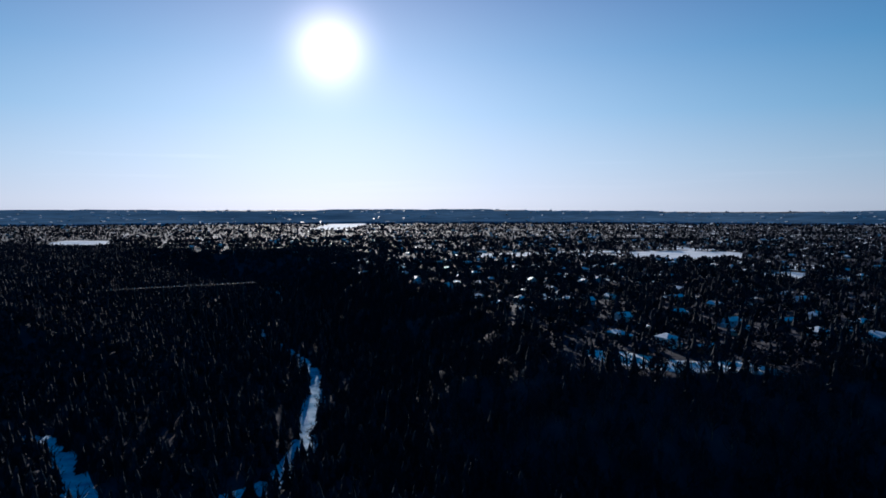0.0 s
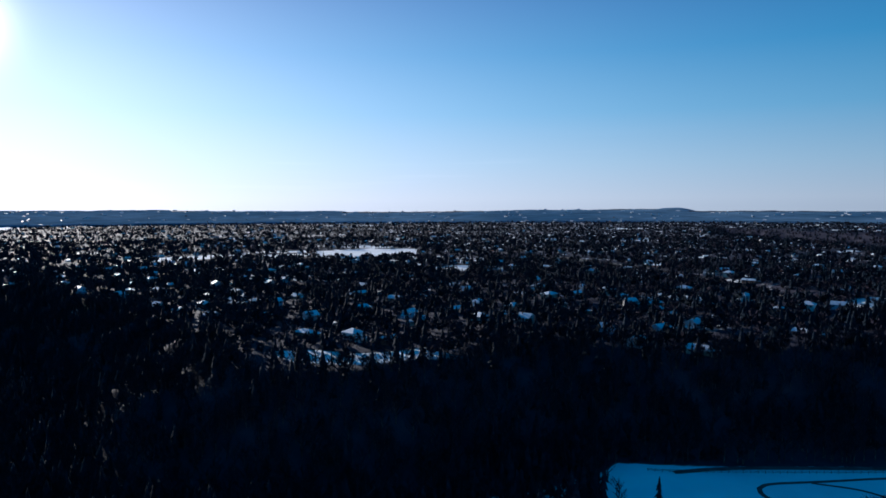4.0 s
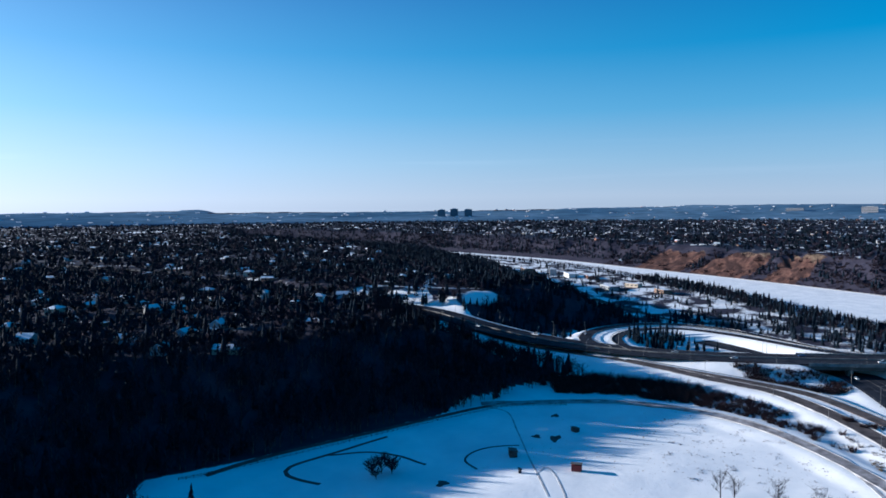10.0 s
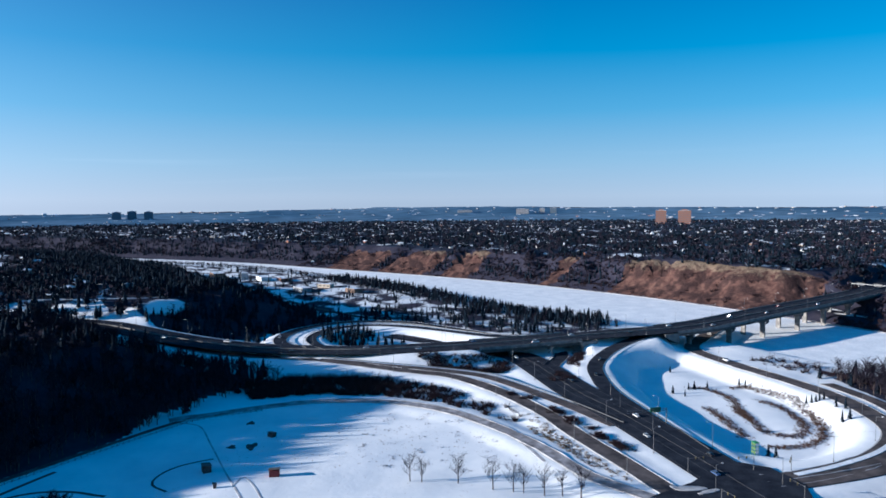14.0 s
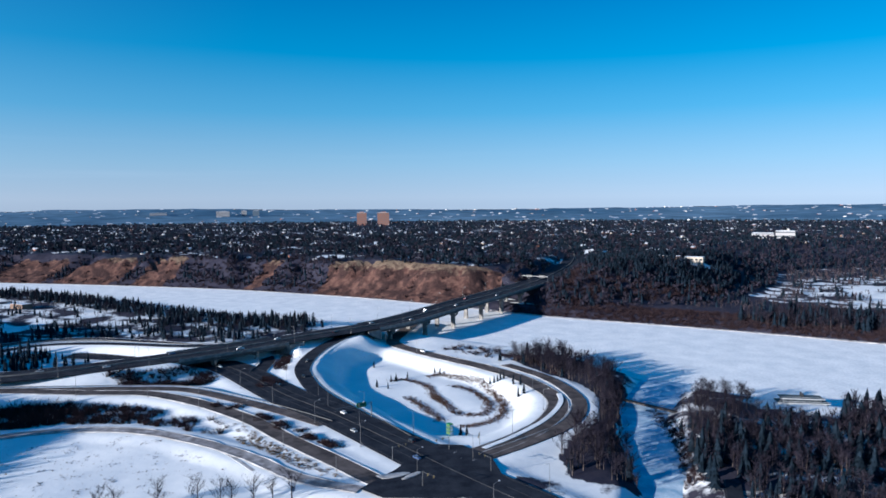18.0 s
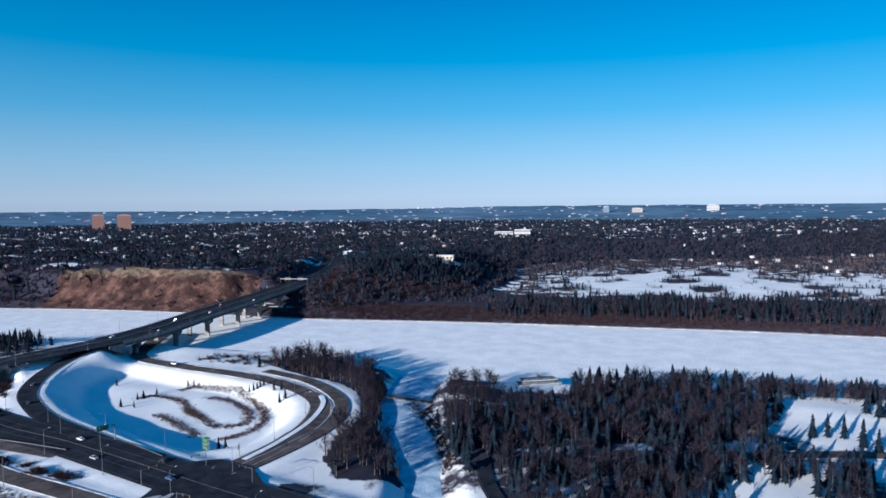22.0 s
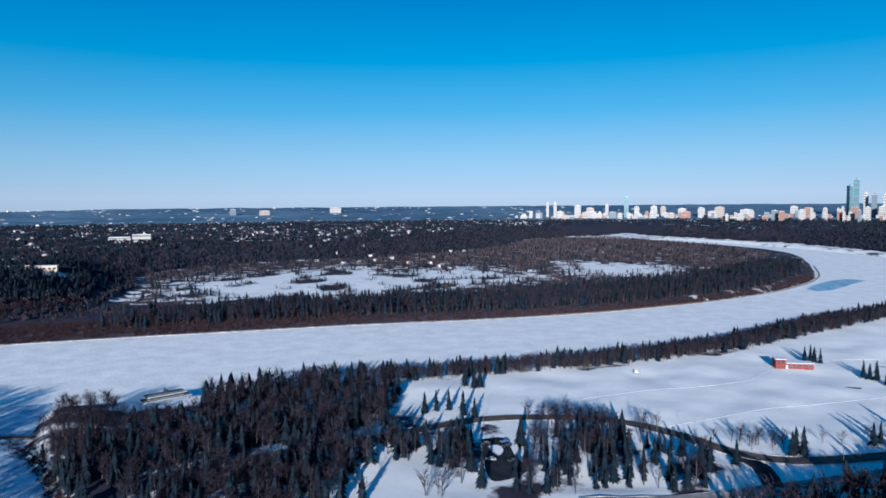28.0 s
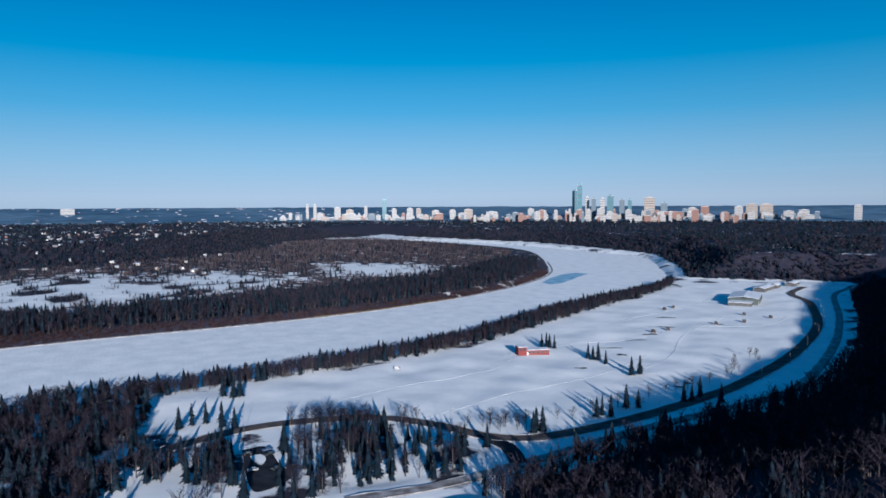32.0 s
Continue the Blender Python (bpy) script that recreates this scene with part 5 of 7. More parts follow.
def far_houses(label, pts, rng, big=1.0):
    V, F, I = [], [], []
    z = gz(pts[:, 0], pts[:, 1])
    for n, ((x, y), h) in enumerate(zip(pts, z)):
        a, w, d = rng.rand() * 6.28, (9 + 7 * rng.rand()) * big, (8 + 3 * rng.rand()) * big
        w, d = w * 0.72, d * 0.66
        hh = (3.4 + 2.0 * rng.rand()) * (0.5 + 0.5 * big)
        v = GV * (w, d, hh)
        c, s = math.cos(a), math.sin(a)
        V.append(np.column_stack([x + v[:, 0] * c - v[:, 1] * s, y + v[:, 0] * s + v[:, 1] * c, h + v[:, 2]]))
        F.append(GF + 16 * n)
        k = rng.randint(5)
        I.append(np.where(GI == 1, 5, k))
    ob = bulk("houses", np.vstack(V), np.vstack(F), [*WALLS[:5], ROOF_SNOW], np.concatenate(I))
    return tagged(ob, label, "houses", kind="stuff")


far_houses("distant houses with snowy roofs in the western suburb", sector(RNG, -20, 62, 850, 1900, 66), RNG)
far_houses("distant houses with snowy roofs across the river", sector(RNG, 62, 150, 1100, 2100, 84), RNG)
far_houses("low roofs of a far-off suburb", np.vstack([sector(RNG, -33, 150, 1900, 3500, 140), sector(RNG, 150, 178, 1900, 3300, 170)]), RNG, 1.0)
far_houses("scattered houses on the plateau above the river flats", sector(RNG, 146, 178, 1300, 2400, 85), RNG)
p = sector_any(RNG, 148, 164, 1230, 1750, 88, lambda x, y: (depth_in(x, y, LAURIER) < -5) & (depth_in(x, y, ISLAND) < -5) & (depth_in(x, y, RIVER) < -60))
far_houses("houses with snowy roofs among brush on the river flats", p, RNG)
far_houses("snowy roofs and halls at the edge of the plain", sector(RNG, -33, 178, 3450, 4900, 165), RNG, 2.0)
pts = scatter(RNG, LAURIER, 5.6, lambda x, y: rough_noise(x, y, 110, 64) + 0.45 * rough_noise(x, y, 22, 65) > 0.45)
wood("bushes", "clumps of dark brush in a snowy clearing", "brush", mixed(RNG, pts, 0.25, 7, ("spruce_mid", "bare_mid"), 5), PLANT_MATS)

# ---- low halls on the terrace ----
for (x, y), (w, d, h), turn, m in zip(((1096, 389), (1017, 370), (1071, 338), (1060, 305), (792, 209), (922, 213), (1054, 274), (1099, 500), (1150, 490), (1121, 451), (964, 190), (907, 142), (668, 374), (654, 322), (714, 330), (780, -712), (806, -690)),
                                      ((34, 18, 8), (26, 14, 5), (12, 10, 10), (32, 16, 6), (18, 12, 5), (28, 14, 5), (24, 12, 4), (22, 14, 5), (26, 12, 5), (30, 14, 5), (20, 12, 5), (22, 12, 5), (24, 14, 4.5), (14, 12, 4.5), (30, 14, 4.5), (26, 14, 8), (30, 12, 5)),
                                      (30, 35, 20, 32, 60, 40, 30, 50, 10, 30, 70, 40, 20, 60, 40, 40, 42), (2, 4, 3, 1, 2, 3, 4, 0, 2, 3, 0, 2, 3, 3, 2, 0, 2)):
    t = thing("hall", "low flat-roofed building with snow on its roof", "building", pose(x, y, float(gz(x, y)), 0, 0, turn))
    part("wall", boxed(-w / 2, -d / 2, -1.5, w / 2, d / 2, h), WALLS[m], t)
    part("parapet", boxed(-w / 2 - 0.2, -d / 2 - 0.2, h, w / 2 + 0.2, d / 2 + 0.2, h + 0.4), WALLS[m], t)
    part("roof", boxed(-w / 2 + 0.1, -d / 2 + 0.1, h + 0.35, w / 2 - 0.1, d / 2 - 0.1, h + 0.6, bevel=0.08), ROOF_SNOW, t, "flat roof under snow")
    for s in (-1, 1):
        for k in range(int(w // 6)):
            q = -w / 2 + 3 + 6 * k
            part("window", boxed(q - 1.6, s * (d / 2 + 0.03) - 0.05, h * 0.45, q + 1.6, s * (d / 2 + 0.03) + 0.05, h * 0.75), GLASS, t)

# ---- the far city ----
TOWER_GLASS = material("blue_green_curtain_wall", (0.09, 0.22, 0.27), 0.18, 0.2, 30, metal=0.25, spec=0.6)
PALE = paint("pale_concrete_panels", (0.36, 0.35, 0.35))
SAND = paint("sandstone_panels", (0.32, 0.27, 0.235))
TINTED = paint("tinted_windows", (0.10, 0.115, 0.13), 0.35)
BRICK = paint("orange_brick", (0.24, 0.11, 0.075))
# slate lifted towards blue: haze over far blocks put into the panel colour
SLATE = paint("hazy_slate_panels", (0.11, 0.155, 0.20))


def tower(az, low, high, wide, mat, dist, label, depth=1.0, kind="tower_block"):
    """A block at a bearing and distance, from one height angle to another."""
    a = radians(az)
    x, y = dist * math.sin(a), dist * math.cos(a)
    z0 = float(gz(x, y))
    top = 120 + dist * math.tan(radians(high))
    h, w = max(6.0, top - z0), dist * radians(wide)
    d = w * depth
    t = thing(kind, label, "building", pose(x, y, z0, 0, 0, -az))
    part("wall", boxed(-w / 2, -d / 2, -6, w / 2, d / 2, h), mat, t)
    part("roof", boxed(-w / 2 + 0.8, -d / 2 + 0.8, h, w / 2 - 0.8, d / 2 - 0.8, h + 0.7), ROOF_SNOW, t, "snow on the flat roof")
    part("plant_room", boxed(-w * 0.22, -d * 0.2, h, w * 0.22, d * 0.2, h + min(7, h * 0.08)), mat, t)
    n = int(np.clip(h // 7, 2, 9))
    for k in range(n):
        zz = h * (k + 0.55) / n
        part("window_band", boxed(-w / 2 - 0.12, -d / 2 - 0.12, zz, w / 2 + 0.12, d / 2 + 0.12, zz + h / n * 0.34), TINTED, t)
    return t


CITY = ((170.7, 0.10, .22, 0), (171.3, 0.10, .25, 0), (173.1, -0.14, .5, 0), (174.1, -0.33, .6, 1), (175.4, -0.06, .25, 0), (176.9, 0.53, .34, 3), (177.7, -0.26, .4, 0), (179.0, -0.22, .5, 0), (179.7, -0.26, .4, 1), (-178.9, -0.41, .6, 0),
        (-177.5, -0.37, .5, 0), (-176.2, -0.33, .7, 1), (-174.3, -0.52, .9, 0), (-171.1, -0.3, .5, 0), (-170.2, -0.4, .5, 2), (-167.6, 1.14, .38, 3), (-167.2, 1.59, .36, 3), (-166.6, 0.59, .3, 0), (-166.1, 0.5, .35, 4), (-165.4, 0.49, .35, 0),
        (-164.8, 0.71, .5, 3), (-163.9, 0.39, .4, 4), (-163.3, 0.39, .3, 3), (-161.8, 0.51, .8, 1), (-160.7, 0.11, .5, 4), (-160.1, -0.56, 1.6, 2), (-158.6, -0.25, .6, 0), (-157.7, -0.17, .6, 2), (-156.0, -0.69, 1.2, 2), (-155.3, -0.18, .6, 0),
        (-154.4, -0.01, .8, 1), (-153.4, -0.02, .9, 1), (-151.9, -0.52, .7, 0), (-150.9, -0.44, .7, 0), (-147.5, -0.12, .5, 0))
CITY_MATS = (PALE, SAND, BRICK, TOWER_GLASS, SLATE)
CITY_WORDS = ("pale concrete tower block in the far city", "sandstone-coloured tower block in the far city", "red-brown brick block in the far city", "blue-green glass skyscraper in the far city", "dark slate-grey tower in the far city")
for az, high, wide, m in CITY:
    tower(az, -1.1, high, wide, CITY_MATS[m], 3700 + 60 * math.sin(az * 7), CITY_WORDS[m])
for k in range(250):
    az = 168 + 42 * RNG.rand() if k < 190 else 184 + 21 * RNG.rand()
    m = int(RNG.choice([0, 0, 0, 1, 2, 4]))
    tower((az + 180) % 360 - 180, -1.1, -1.0 + 0.45 * RNG.rand() ** 1.6 * (1.5 if 190 < az < 202 else 1.0), 0.16 + 0.5 * RNG.rand() ** 1.5, CITY_MATS[m], (3540 + 160 * RNG.rand()) if k < 190 else 3150 + 330 * RNG.rand(), CITY_WORDS[m].replace("tower block", "low block").replace("tower", "block"), 0.6, "city_block")
for az, high, wide, m, dist, label in ((63.4, -0.30, .62, 4, 3960, "dark slab block on the western horizon"), (64.45, -0.24, .62, 4, 3980, "dark slab block on the western horizon"), (65.6, -0.28, .62, 4, 3950, "dark slab block on the western horizon"),
                                       (105.87, -0.51, .8, 2, 2900, "orange brick tower block over the suburb"), (107.62, -0.52, .95, 2, 2920, "orange brick tower block over the suburb"), (138.72, -2.04, 1.3, 0, 1720, "white flat-roofed office building among trees"),
                                       (137.2, -2.2, 1.5, 0, 1740, "white flat-roofed office building among trees"), (145.4, -0.20, .45, 4, 4150, "dark tower block on the northern horizon"), (147.8, -0.34, .8, 1, 4150, "sandstone tower block on the northern horizon"), (153.4, -0.15, .9, 0, 4300, "pale block on the northern horizon"),
                                       (95.0, -0.32, 1.0, 0, 4100, "pale hospital block on the horizon"), (96.6, -0.28, .4, 0, 4150, "pale block on the horizon"), (97.5, -0.26, .5, 4, 4150, "dark block on the horizon"), (90.3, -0.40, 1.2, 0, 4250, "pale low block on the horizon")):
    tower(az, -1, high, wide, CITY_MATS[m], dist, label, 0.6)

# ---- bridges ----


def at(line, s):
    """Point, direction and left normal of a road line at s metres from its start."""
    seg = np.linalg.norm(np.diff(line[:, :2], axis=0), axis=1)
    c = np.concatenate([[0], np.cumsum(seg)])
    p = np.array([np.interp(s, c, line[:, i]) for i in range(3)])
    q = np.array([np.interp(min(s + 2, c[-1]), c, line[:, i]) for i in range(3)])
    o = np.array([np.interp(max(s - 2, 0), c, line[:, i]) for i in range(3)])
    d = (q - o)[:2]
    d = d / (np.linalg.norm(d) + 1e-9)
    return p, d, np.array((-d[1], d[0])), c[-1]


def stretch(line, y_from, y_to):
    k = (line[:, 1] <= y_from) & (line[:, 1] >= y_to)
    return resample(line[k], int(k.sum() * 1.5) + 2)


HWY = ROAD_LINE["highway"]


def bridge(label, y0, y1, half, pier_at, girders, kind="bridge"):
    t = thing(kind, label, "bridge")
    span = stretch(HWY, y0, y1)
    ribbon("deck", span, -half - 0.6, half + 0.6, -0.06, CONCRETE, t, 1.0)
    for g in np.linspace(-half + 2, half - 2, girders):
        ribbon("girder", span, g - 0.45, g + 0.45, -0.9, GIRDER, t, 2.7)
    for s in (-1, 1):
        o = s * half
        ribbon("parapet", span, o - 0.25, o + 0.25, 1.0, CONCRETE, t, 1.1)
        ribbon("hand_rail", span, o - 0.05, o + 0.05, 1.6, STEEL, t, 0.12)
        n = normals_of(span)
        for p, q in list(zip(span, n))[::2]:
            x, y = p[:2] + q * o
            part("rail_post", boxed(x - 0.06, y - 0.06, p[2] + 0.95, x + 0.06, y + 0.06, p[2] + 1.6), STEEL, t)
    for y in pier_at:
        k = int(np.argmin(abs(span[:, 1] - y)))
        p, nrm = span[k], normals_of(span)[k]
        turn = math.degrees(math.atan2(nrm[1], nrm[0]))
        pier = new("pier")
        pier.parent = t
        base = min(float(gz(p[0], p[1])), -0.5 if depth_in(p[0:1], p[1:2], RIVER)[0] > -10 else 99)
        pier.matrix_basis = pose(p[0], p[1], base - 0.5, 0, 0, turn)
        h = p[2] - 3.6 - base + 0.5
        part("cap_beam", boxed(-half + 1, -1.1, h - 1.8, half - 1, 1.1, h, bevel=0.15), CONCRETE, pier)
        for c in (-half * 0.58, half * 0.58):
            part("column", boxed(c - 2.2, -0.9, 0, c + 2.2, 0.9, h - 1.7, bevel=0.25), CONCRETE, pier)
            bm = bmesh.new()
            for s in (-1, 1):
                tube(bm, (c + s * 1.4, 0, h - 4.6), (c + s * 5.2, 0, h - 1.6), 0.7, 0.7, 4)
            part("bracket", bm, CONCRETE, pier)
    for k, s in ((0, 1), (-1, -1)):
        p, nrm = span[k], normals_of(span)[k]
        turn = math.degrees(math.atan2(nrm[1], nrm[0]))
        ab = new("abutment")
        ab.parent = t
        ab.matrix_basis = pose(p[0], p[1], p[2], 0, 0, turn)
        part("bearing_wall", boxed(-half, -1.2, -9, half, 1.2, -1.0), CONCRETE, ab)
        for e in (-1, 1):
            bm = bmesh.new()
            x = e * (half + 0.3)
            a = [(x, 0, -0.9), (x, s * 13, -0.9), (x, s * 13, -3.0), (x, 0, -9)]
            lo = [bm.verts.new(q) for q in a]
            hi = [bm.verts.new((q[0] + e * 0.6, q[1], q[2])) for q in a]
            bm.faces.new(lo)
            bm.faces.new(hi[::-1])
            for i in range(4):
                bm.faces.new((lo[i], hi[i], hi[(i + 1) % 4], lo[(i + 1) % 4]))
            bmesh.ops.recalc_face_normals(bm, faces=bm.faces)
            part("wing_wall", bm, CONCRETE, ab)
    return t


bridge("long concrete highway bridge over the frozen river", -164, -432, 15.8, (-180, -222, -263, -310, -348, -387), 7)
bridge("concrete overpass carrying the highway over the parkway", -6, -88, 15.8, (-34, -60), 7, "overpass")

# ---- rails beside the ramps ----


def guard_rail(name, side, y_hi=1e9, y_lo=-1e9):
    half, line = ROADS[name][0], ROAD_LINE[name]
    k = (line[:, 1] < y_hi) & (line[:, 1] > y_lo)
    line = line[k]
    t = thing("guard_rail", "low galvanised guard rail along a ramp", "guard rail", group="guard rails")
    o = side * (half + 0.9)
    ribbon("rail", line, o - 0.1, o + 0.1, 0.85, STEEL, t, 0.4)
    n = normals_of(line)
    for p, q in zip(line, n):
        x, y = p[:2] + q * o
        part("post", boxed(x - 0.09, y - 0.09, p[2] - 0.5, x + 0.09, y + 0.09, p[2] + 0.75), BARK, t)


for name, side in (("loop_ramp", 1), ("loop_north", -1), ("loop_inner", 1), ("slip_road_upper", 1)):
    guard_rail(name, side)

# wind-rows of ploughed snow and a snowy island in the fork of the loop
for name, side in (("slip_road", 1), ("slip_road", -1), ("park_road", 1), ("park_road", -1), ("river_loop", -1), ("river_loop", 1), ("outer_lane", -1), ("loop_north", 1), ("valley_drive", 1), ("valley_drive", -1), ("hill_road", 1)):
    half, line = ROADS[name][0], ROAD_LINE[name]
    o = side * (half + 0.2)
    n = normals_of(line)
    w = 0.26 + 0.24 * rough_noise(line[:, 0], line[:, 1], 21, 50)
    rows = []
    for off, dz in ((0, 0.02), (0.6, 0.55), (1.5, 0.6), (2.6, -0.3)):
        rows.append(np.column_stack([line[:, :2] + n * (o + side * off * w)[:, None], line[:, 2] + dz * w]))
    v = np.stack(rows, 1).reshape(-1, 3)
    f = [(4 * i + k, 4 * i + k + 1, 4 * i + k + 5, 4 * i + k + 4) for i in range(len(line) - 1) for k in range(3)]
    tagged(mesh_object("snow_bank", v, f, DIRTY_SNOW), "ridge of dirty ploughed snow along a road", "snow bank", kind="structure")

# ---- trails and bare patches in the meadow ----
TRACK = material("trodden_snow", (0.6, 0.6, 0.62), 0.9, size=3, tones=((0.42, 0.45, 0.49), (0.56, 0.58, 0.60)), fine=0.2, spec=0.05)
MUD = material("wet_mud", (0.05, 0.045, 0.045), 0.8, size=2, tones=((0.025, 0.024, 0.026), (0.09, 0.08, 0.075)), fine=0.2)


def on_ground(line, lift=0.0):
    p = spline(line, 3)
    return np.column_stack([p[:, :2], gz(p[:, 0], p[:, 1]) + lift])


for pts_, wide, mat, label in ((((291, 177), (274, 183), (254, 190), (238, 195), (231, 191), (229, 182), (229, 172)), 1.0, MUD, "muddy curved track in the snow"), (((257, 188), (268, 174), (270, 158), (267, 147), (266, 142)), 0.8, MUD, "muddy curved track in the snow"),
                               (((356, 158), (360, 150), (352, 136), (323, 120), (294, 104), (276, 94), (257, 83)), 0.4, DIRTY_SNOW, "trodden footpath across a meadow"), (((276, 94), (285, 92), (262, 78), (240, 70)), 0.35, DIRTY_SNOW, "trodden footpath across a meadow"),
                               (((306, 113), (297, 125), (288, 130), (279, 129), (272, 120)), 0.5, GRIT, "faint curved track in the snow"), (((400, 40), (385, 12), (360, -12), (330, -26), (300, -36)), 0.9, DIRTY_SNOW, "double track along the edge of a meadow"),
                               (((20, -352), (-5, -372), (-60, -420), (-120, -460), (-170, -520)), 0.3, TRACK, "ski track across a snowy field"), (((60, -395), (20, -430), (-40, -470), (-70, -515)), 0.3, TRACK, "ski track across a snowy field"), (((-60, -520), (-120, -560), (-190, -590), (-240, -640)), 0.35, TRACK, "trodden track across a snowy field"), (((-150, -470), (-190, -520), (-230, -600), (-330, -720)), 0.35, TRACK, "trodden track across a snowy field"), (((-250, -640), (-320, -640), (-370, -690)), 0.35, TRACK, "trodden track across a snowy field"), (((-200, -680), (-290, -760), (-350, -830)), 0.5, TRACK, "trodden track across a snowy field")):
    tagged(ribbon("trail", on_ground(pts_), -wide, wide, 0.12, mat), label, "trail", kind="structure")
for x, y, a, b in ((250, 126, 3.6, 2.2), (322, 110, 2.6, 2.0), (324, 101, 4.6, 2.4), (359, 112, 3, 2), (-151, -520, 4, 3), (-111, -479, 4.5, 2), (-200, -600, 7, 3), (-225, -640, 12, 2), (-180, -575, 9, 1.6), (-245, -690, 10, 3), (-280, -650, 8, 2.2), (-150, -545, 10, 1.6), (-160, -425, 3.4, 2.2), (-170, -436, 3, 1.8)):
    k = np.arange(18) / 18 * 6.283
    q = 1 + 0.25 * np.sin(3 * k + x) + 0.15 * np.cos(5 * k + y)
    px_, py_ = x + a * q * np.cos(k), y + b * q * np.sin(k)
    pz = gz(px_, py_) + 0.1
    tagged(mesh_object("bare_patch", np.vstack([np.column_stack([px_, py_, pz]), [[x, y, float(gz(x, y)) + 0.12]]]), [(i, (i + 1) % 18, 18) for i in range(18)], MUD), "bare dark patch in the snow", "bare ground", kind="structure")

# ---- single trees ----


def tree_proto(name, label, category, crown, trunk, mat, group):
    t = thing(name, label, category, group=group)
    part_mesh("crown", crown, mat, t)
    part_mesh("trunk", trunk, BARK, t)
    return t


def part_mesh(name, arrays, mat, parent):
    return bulk(name, arrays[0], arrays[1], [mat], None, parent)


PR = np.random.RandomState(77)
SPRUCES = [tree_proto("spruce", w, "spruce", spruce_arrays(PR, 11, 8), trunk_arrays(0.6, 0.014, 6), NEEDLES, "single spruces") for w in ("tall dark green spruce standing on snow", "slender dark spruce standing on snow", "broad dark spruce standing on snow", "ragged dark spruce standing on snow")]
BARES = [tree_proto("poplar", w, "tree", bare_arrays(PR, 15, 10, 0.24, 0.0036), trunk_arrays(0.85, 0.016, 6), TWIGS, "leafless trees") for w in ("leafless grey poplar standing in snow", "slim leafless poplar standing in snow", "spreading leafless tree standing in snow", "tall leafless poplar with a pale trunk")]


def put_trees(protos, places, rng, wide):
    by = defaultdict(list)
    for x, y, h in places:
        w = h * wide * (0.85 + 0.35 * rng.rand())
        by[rng.randint(len(protos))].append(Matrix.LocRotScale((x, y, float(gz(x, y)) - 0.1), Euler((0, 0, rng.rand() * 6.28)), (w, w, h)))
    for k, ms in by.items():
        spread(protos[k], ms)


sp = [(x, y, 4.8 + 2.6 * RNG.rand()) for x, y in ((444, -145), (445, -149), (450, -159), (434, -132), (429, -138), (490, -147), (454, -181), (449, -183), (402, -199), (400, -201), (399, -203), (399, -205), (400, -208), (385, -207), (381, -210), (364, -199), (364, -203), (314, -139), (311, -141))]
sp += [(x, y, 10 + 5 * RNG.rand()) for x, y in ((125, -353), (120, -358), (114, -362), (104, -356), (97, -354), (120, -414), (113, -412), (110, -415), (-30, -322), (-55, -341), (-60, -343), (-57, -345), (-122, -506), (-125, -503), (-128, -500), (-131, -490), (-139, -455), (-145, -456),
                                               (-93, -365), (-101, -366), (-97, -369), (-114, -382), (-121, -383), (-151, -393), (-156, -394), (-164, -402), (-172, -391), (-98, -545), (-101, -548), (-104, -543), (-95, -549))]
sp += [(180, 193, 15), (166, 215, 14), (160, 212, 16), (152, 217, 13), (420, -262, 11), (408, -268, 9), (452, -232, 9), (430, -240, 8)]
SPARSE = ((118, -300), (95, -318), (67, -318), (43, -340), (15, -344), (-12, -330), (-28, -316), (-20, -290), (20, -272), (78, -258), (105, -275))
LOT = np.array(((85, -322), (75, -327), (65, -306), (56, -289), (67, -275), (75, -290), (80, -306)))
q = scatter(RNG, SPARSE, 6.4, lambda x, y: (depth_in(x, y, LOT) < -2) & ~inside(x, y, GLADE))
sp += [(x, y, 6.5 + 9.5 * RNG.rand()) for x, y in q[:105]]
q = scatter(RNG, ((554, 116), (545, 88), (556, 60), (572, 40), (600, 60), (612, 88), (600, 108), (575, 116)), 5.2)
sp += [(x, y, (8 if y > 86 else 5) + 4 * RNG.rand()) for x, y in q[:85]]
sp += [(541 + RNG.randn() * 8, 168 + RNG.randn() * 5, 6 + 4 * RNG.rand()) for _ in range(14)]
sp += [(588 + RNG.randn() * 14, 158 + RNG.randn() * 4, 5 + 4 * RNG.rand()) for _ in range(14)]
q = scatter(RNG, ((640, 255), (618, 262), (628, 292), (650, 300)), 6)
sp += [(x, y, 6 + 4 * RNG.rand()) for x, y in q[:16]]
sp += [(q[0] + 1.5 * RNG.randn(), q[1] + 1.5 * RNG.randn(), 6 + 4 * RNG.rand()) for q in spline(((553, 257), (575, 244), (596, 226), (606, 204), (612, 180)), 3.2)]
put_trees(SPRUCES, sp, RNG, 1.02)
ba = [(x, y, 10 + 4 * RNG.rand()) for x, y in ((282, 22), (281, 17), (280, 2), (273, -12), (271, -20), (270, -24), (268, -32), (268, -39), (266, -46))]
ba += [(40 + RNG.randn() * 14, -352 + RNG.randn() * 6, 9 + 4 * RNG.rand()) for _ in range(34)]
ba += [(q[0] + 3 * RNG.randn() + 5, q[1] + 3 * RNG.randn() - 6, 5 + 4 * RNG.rand()) for q in spline(((-30, -345), (-60, -346), (-100, -366), (-150, -400), (-205, -445), (-260, -508)), 9)]
ba += [(-42 + RNG.randn() * 10, -352 + RNG.randn() * 5, 6 + 3 * RNG.rand()) for _ in range(14)]
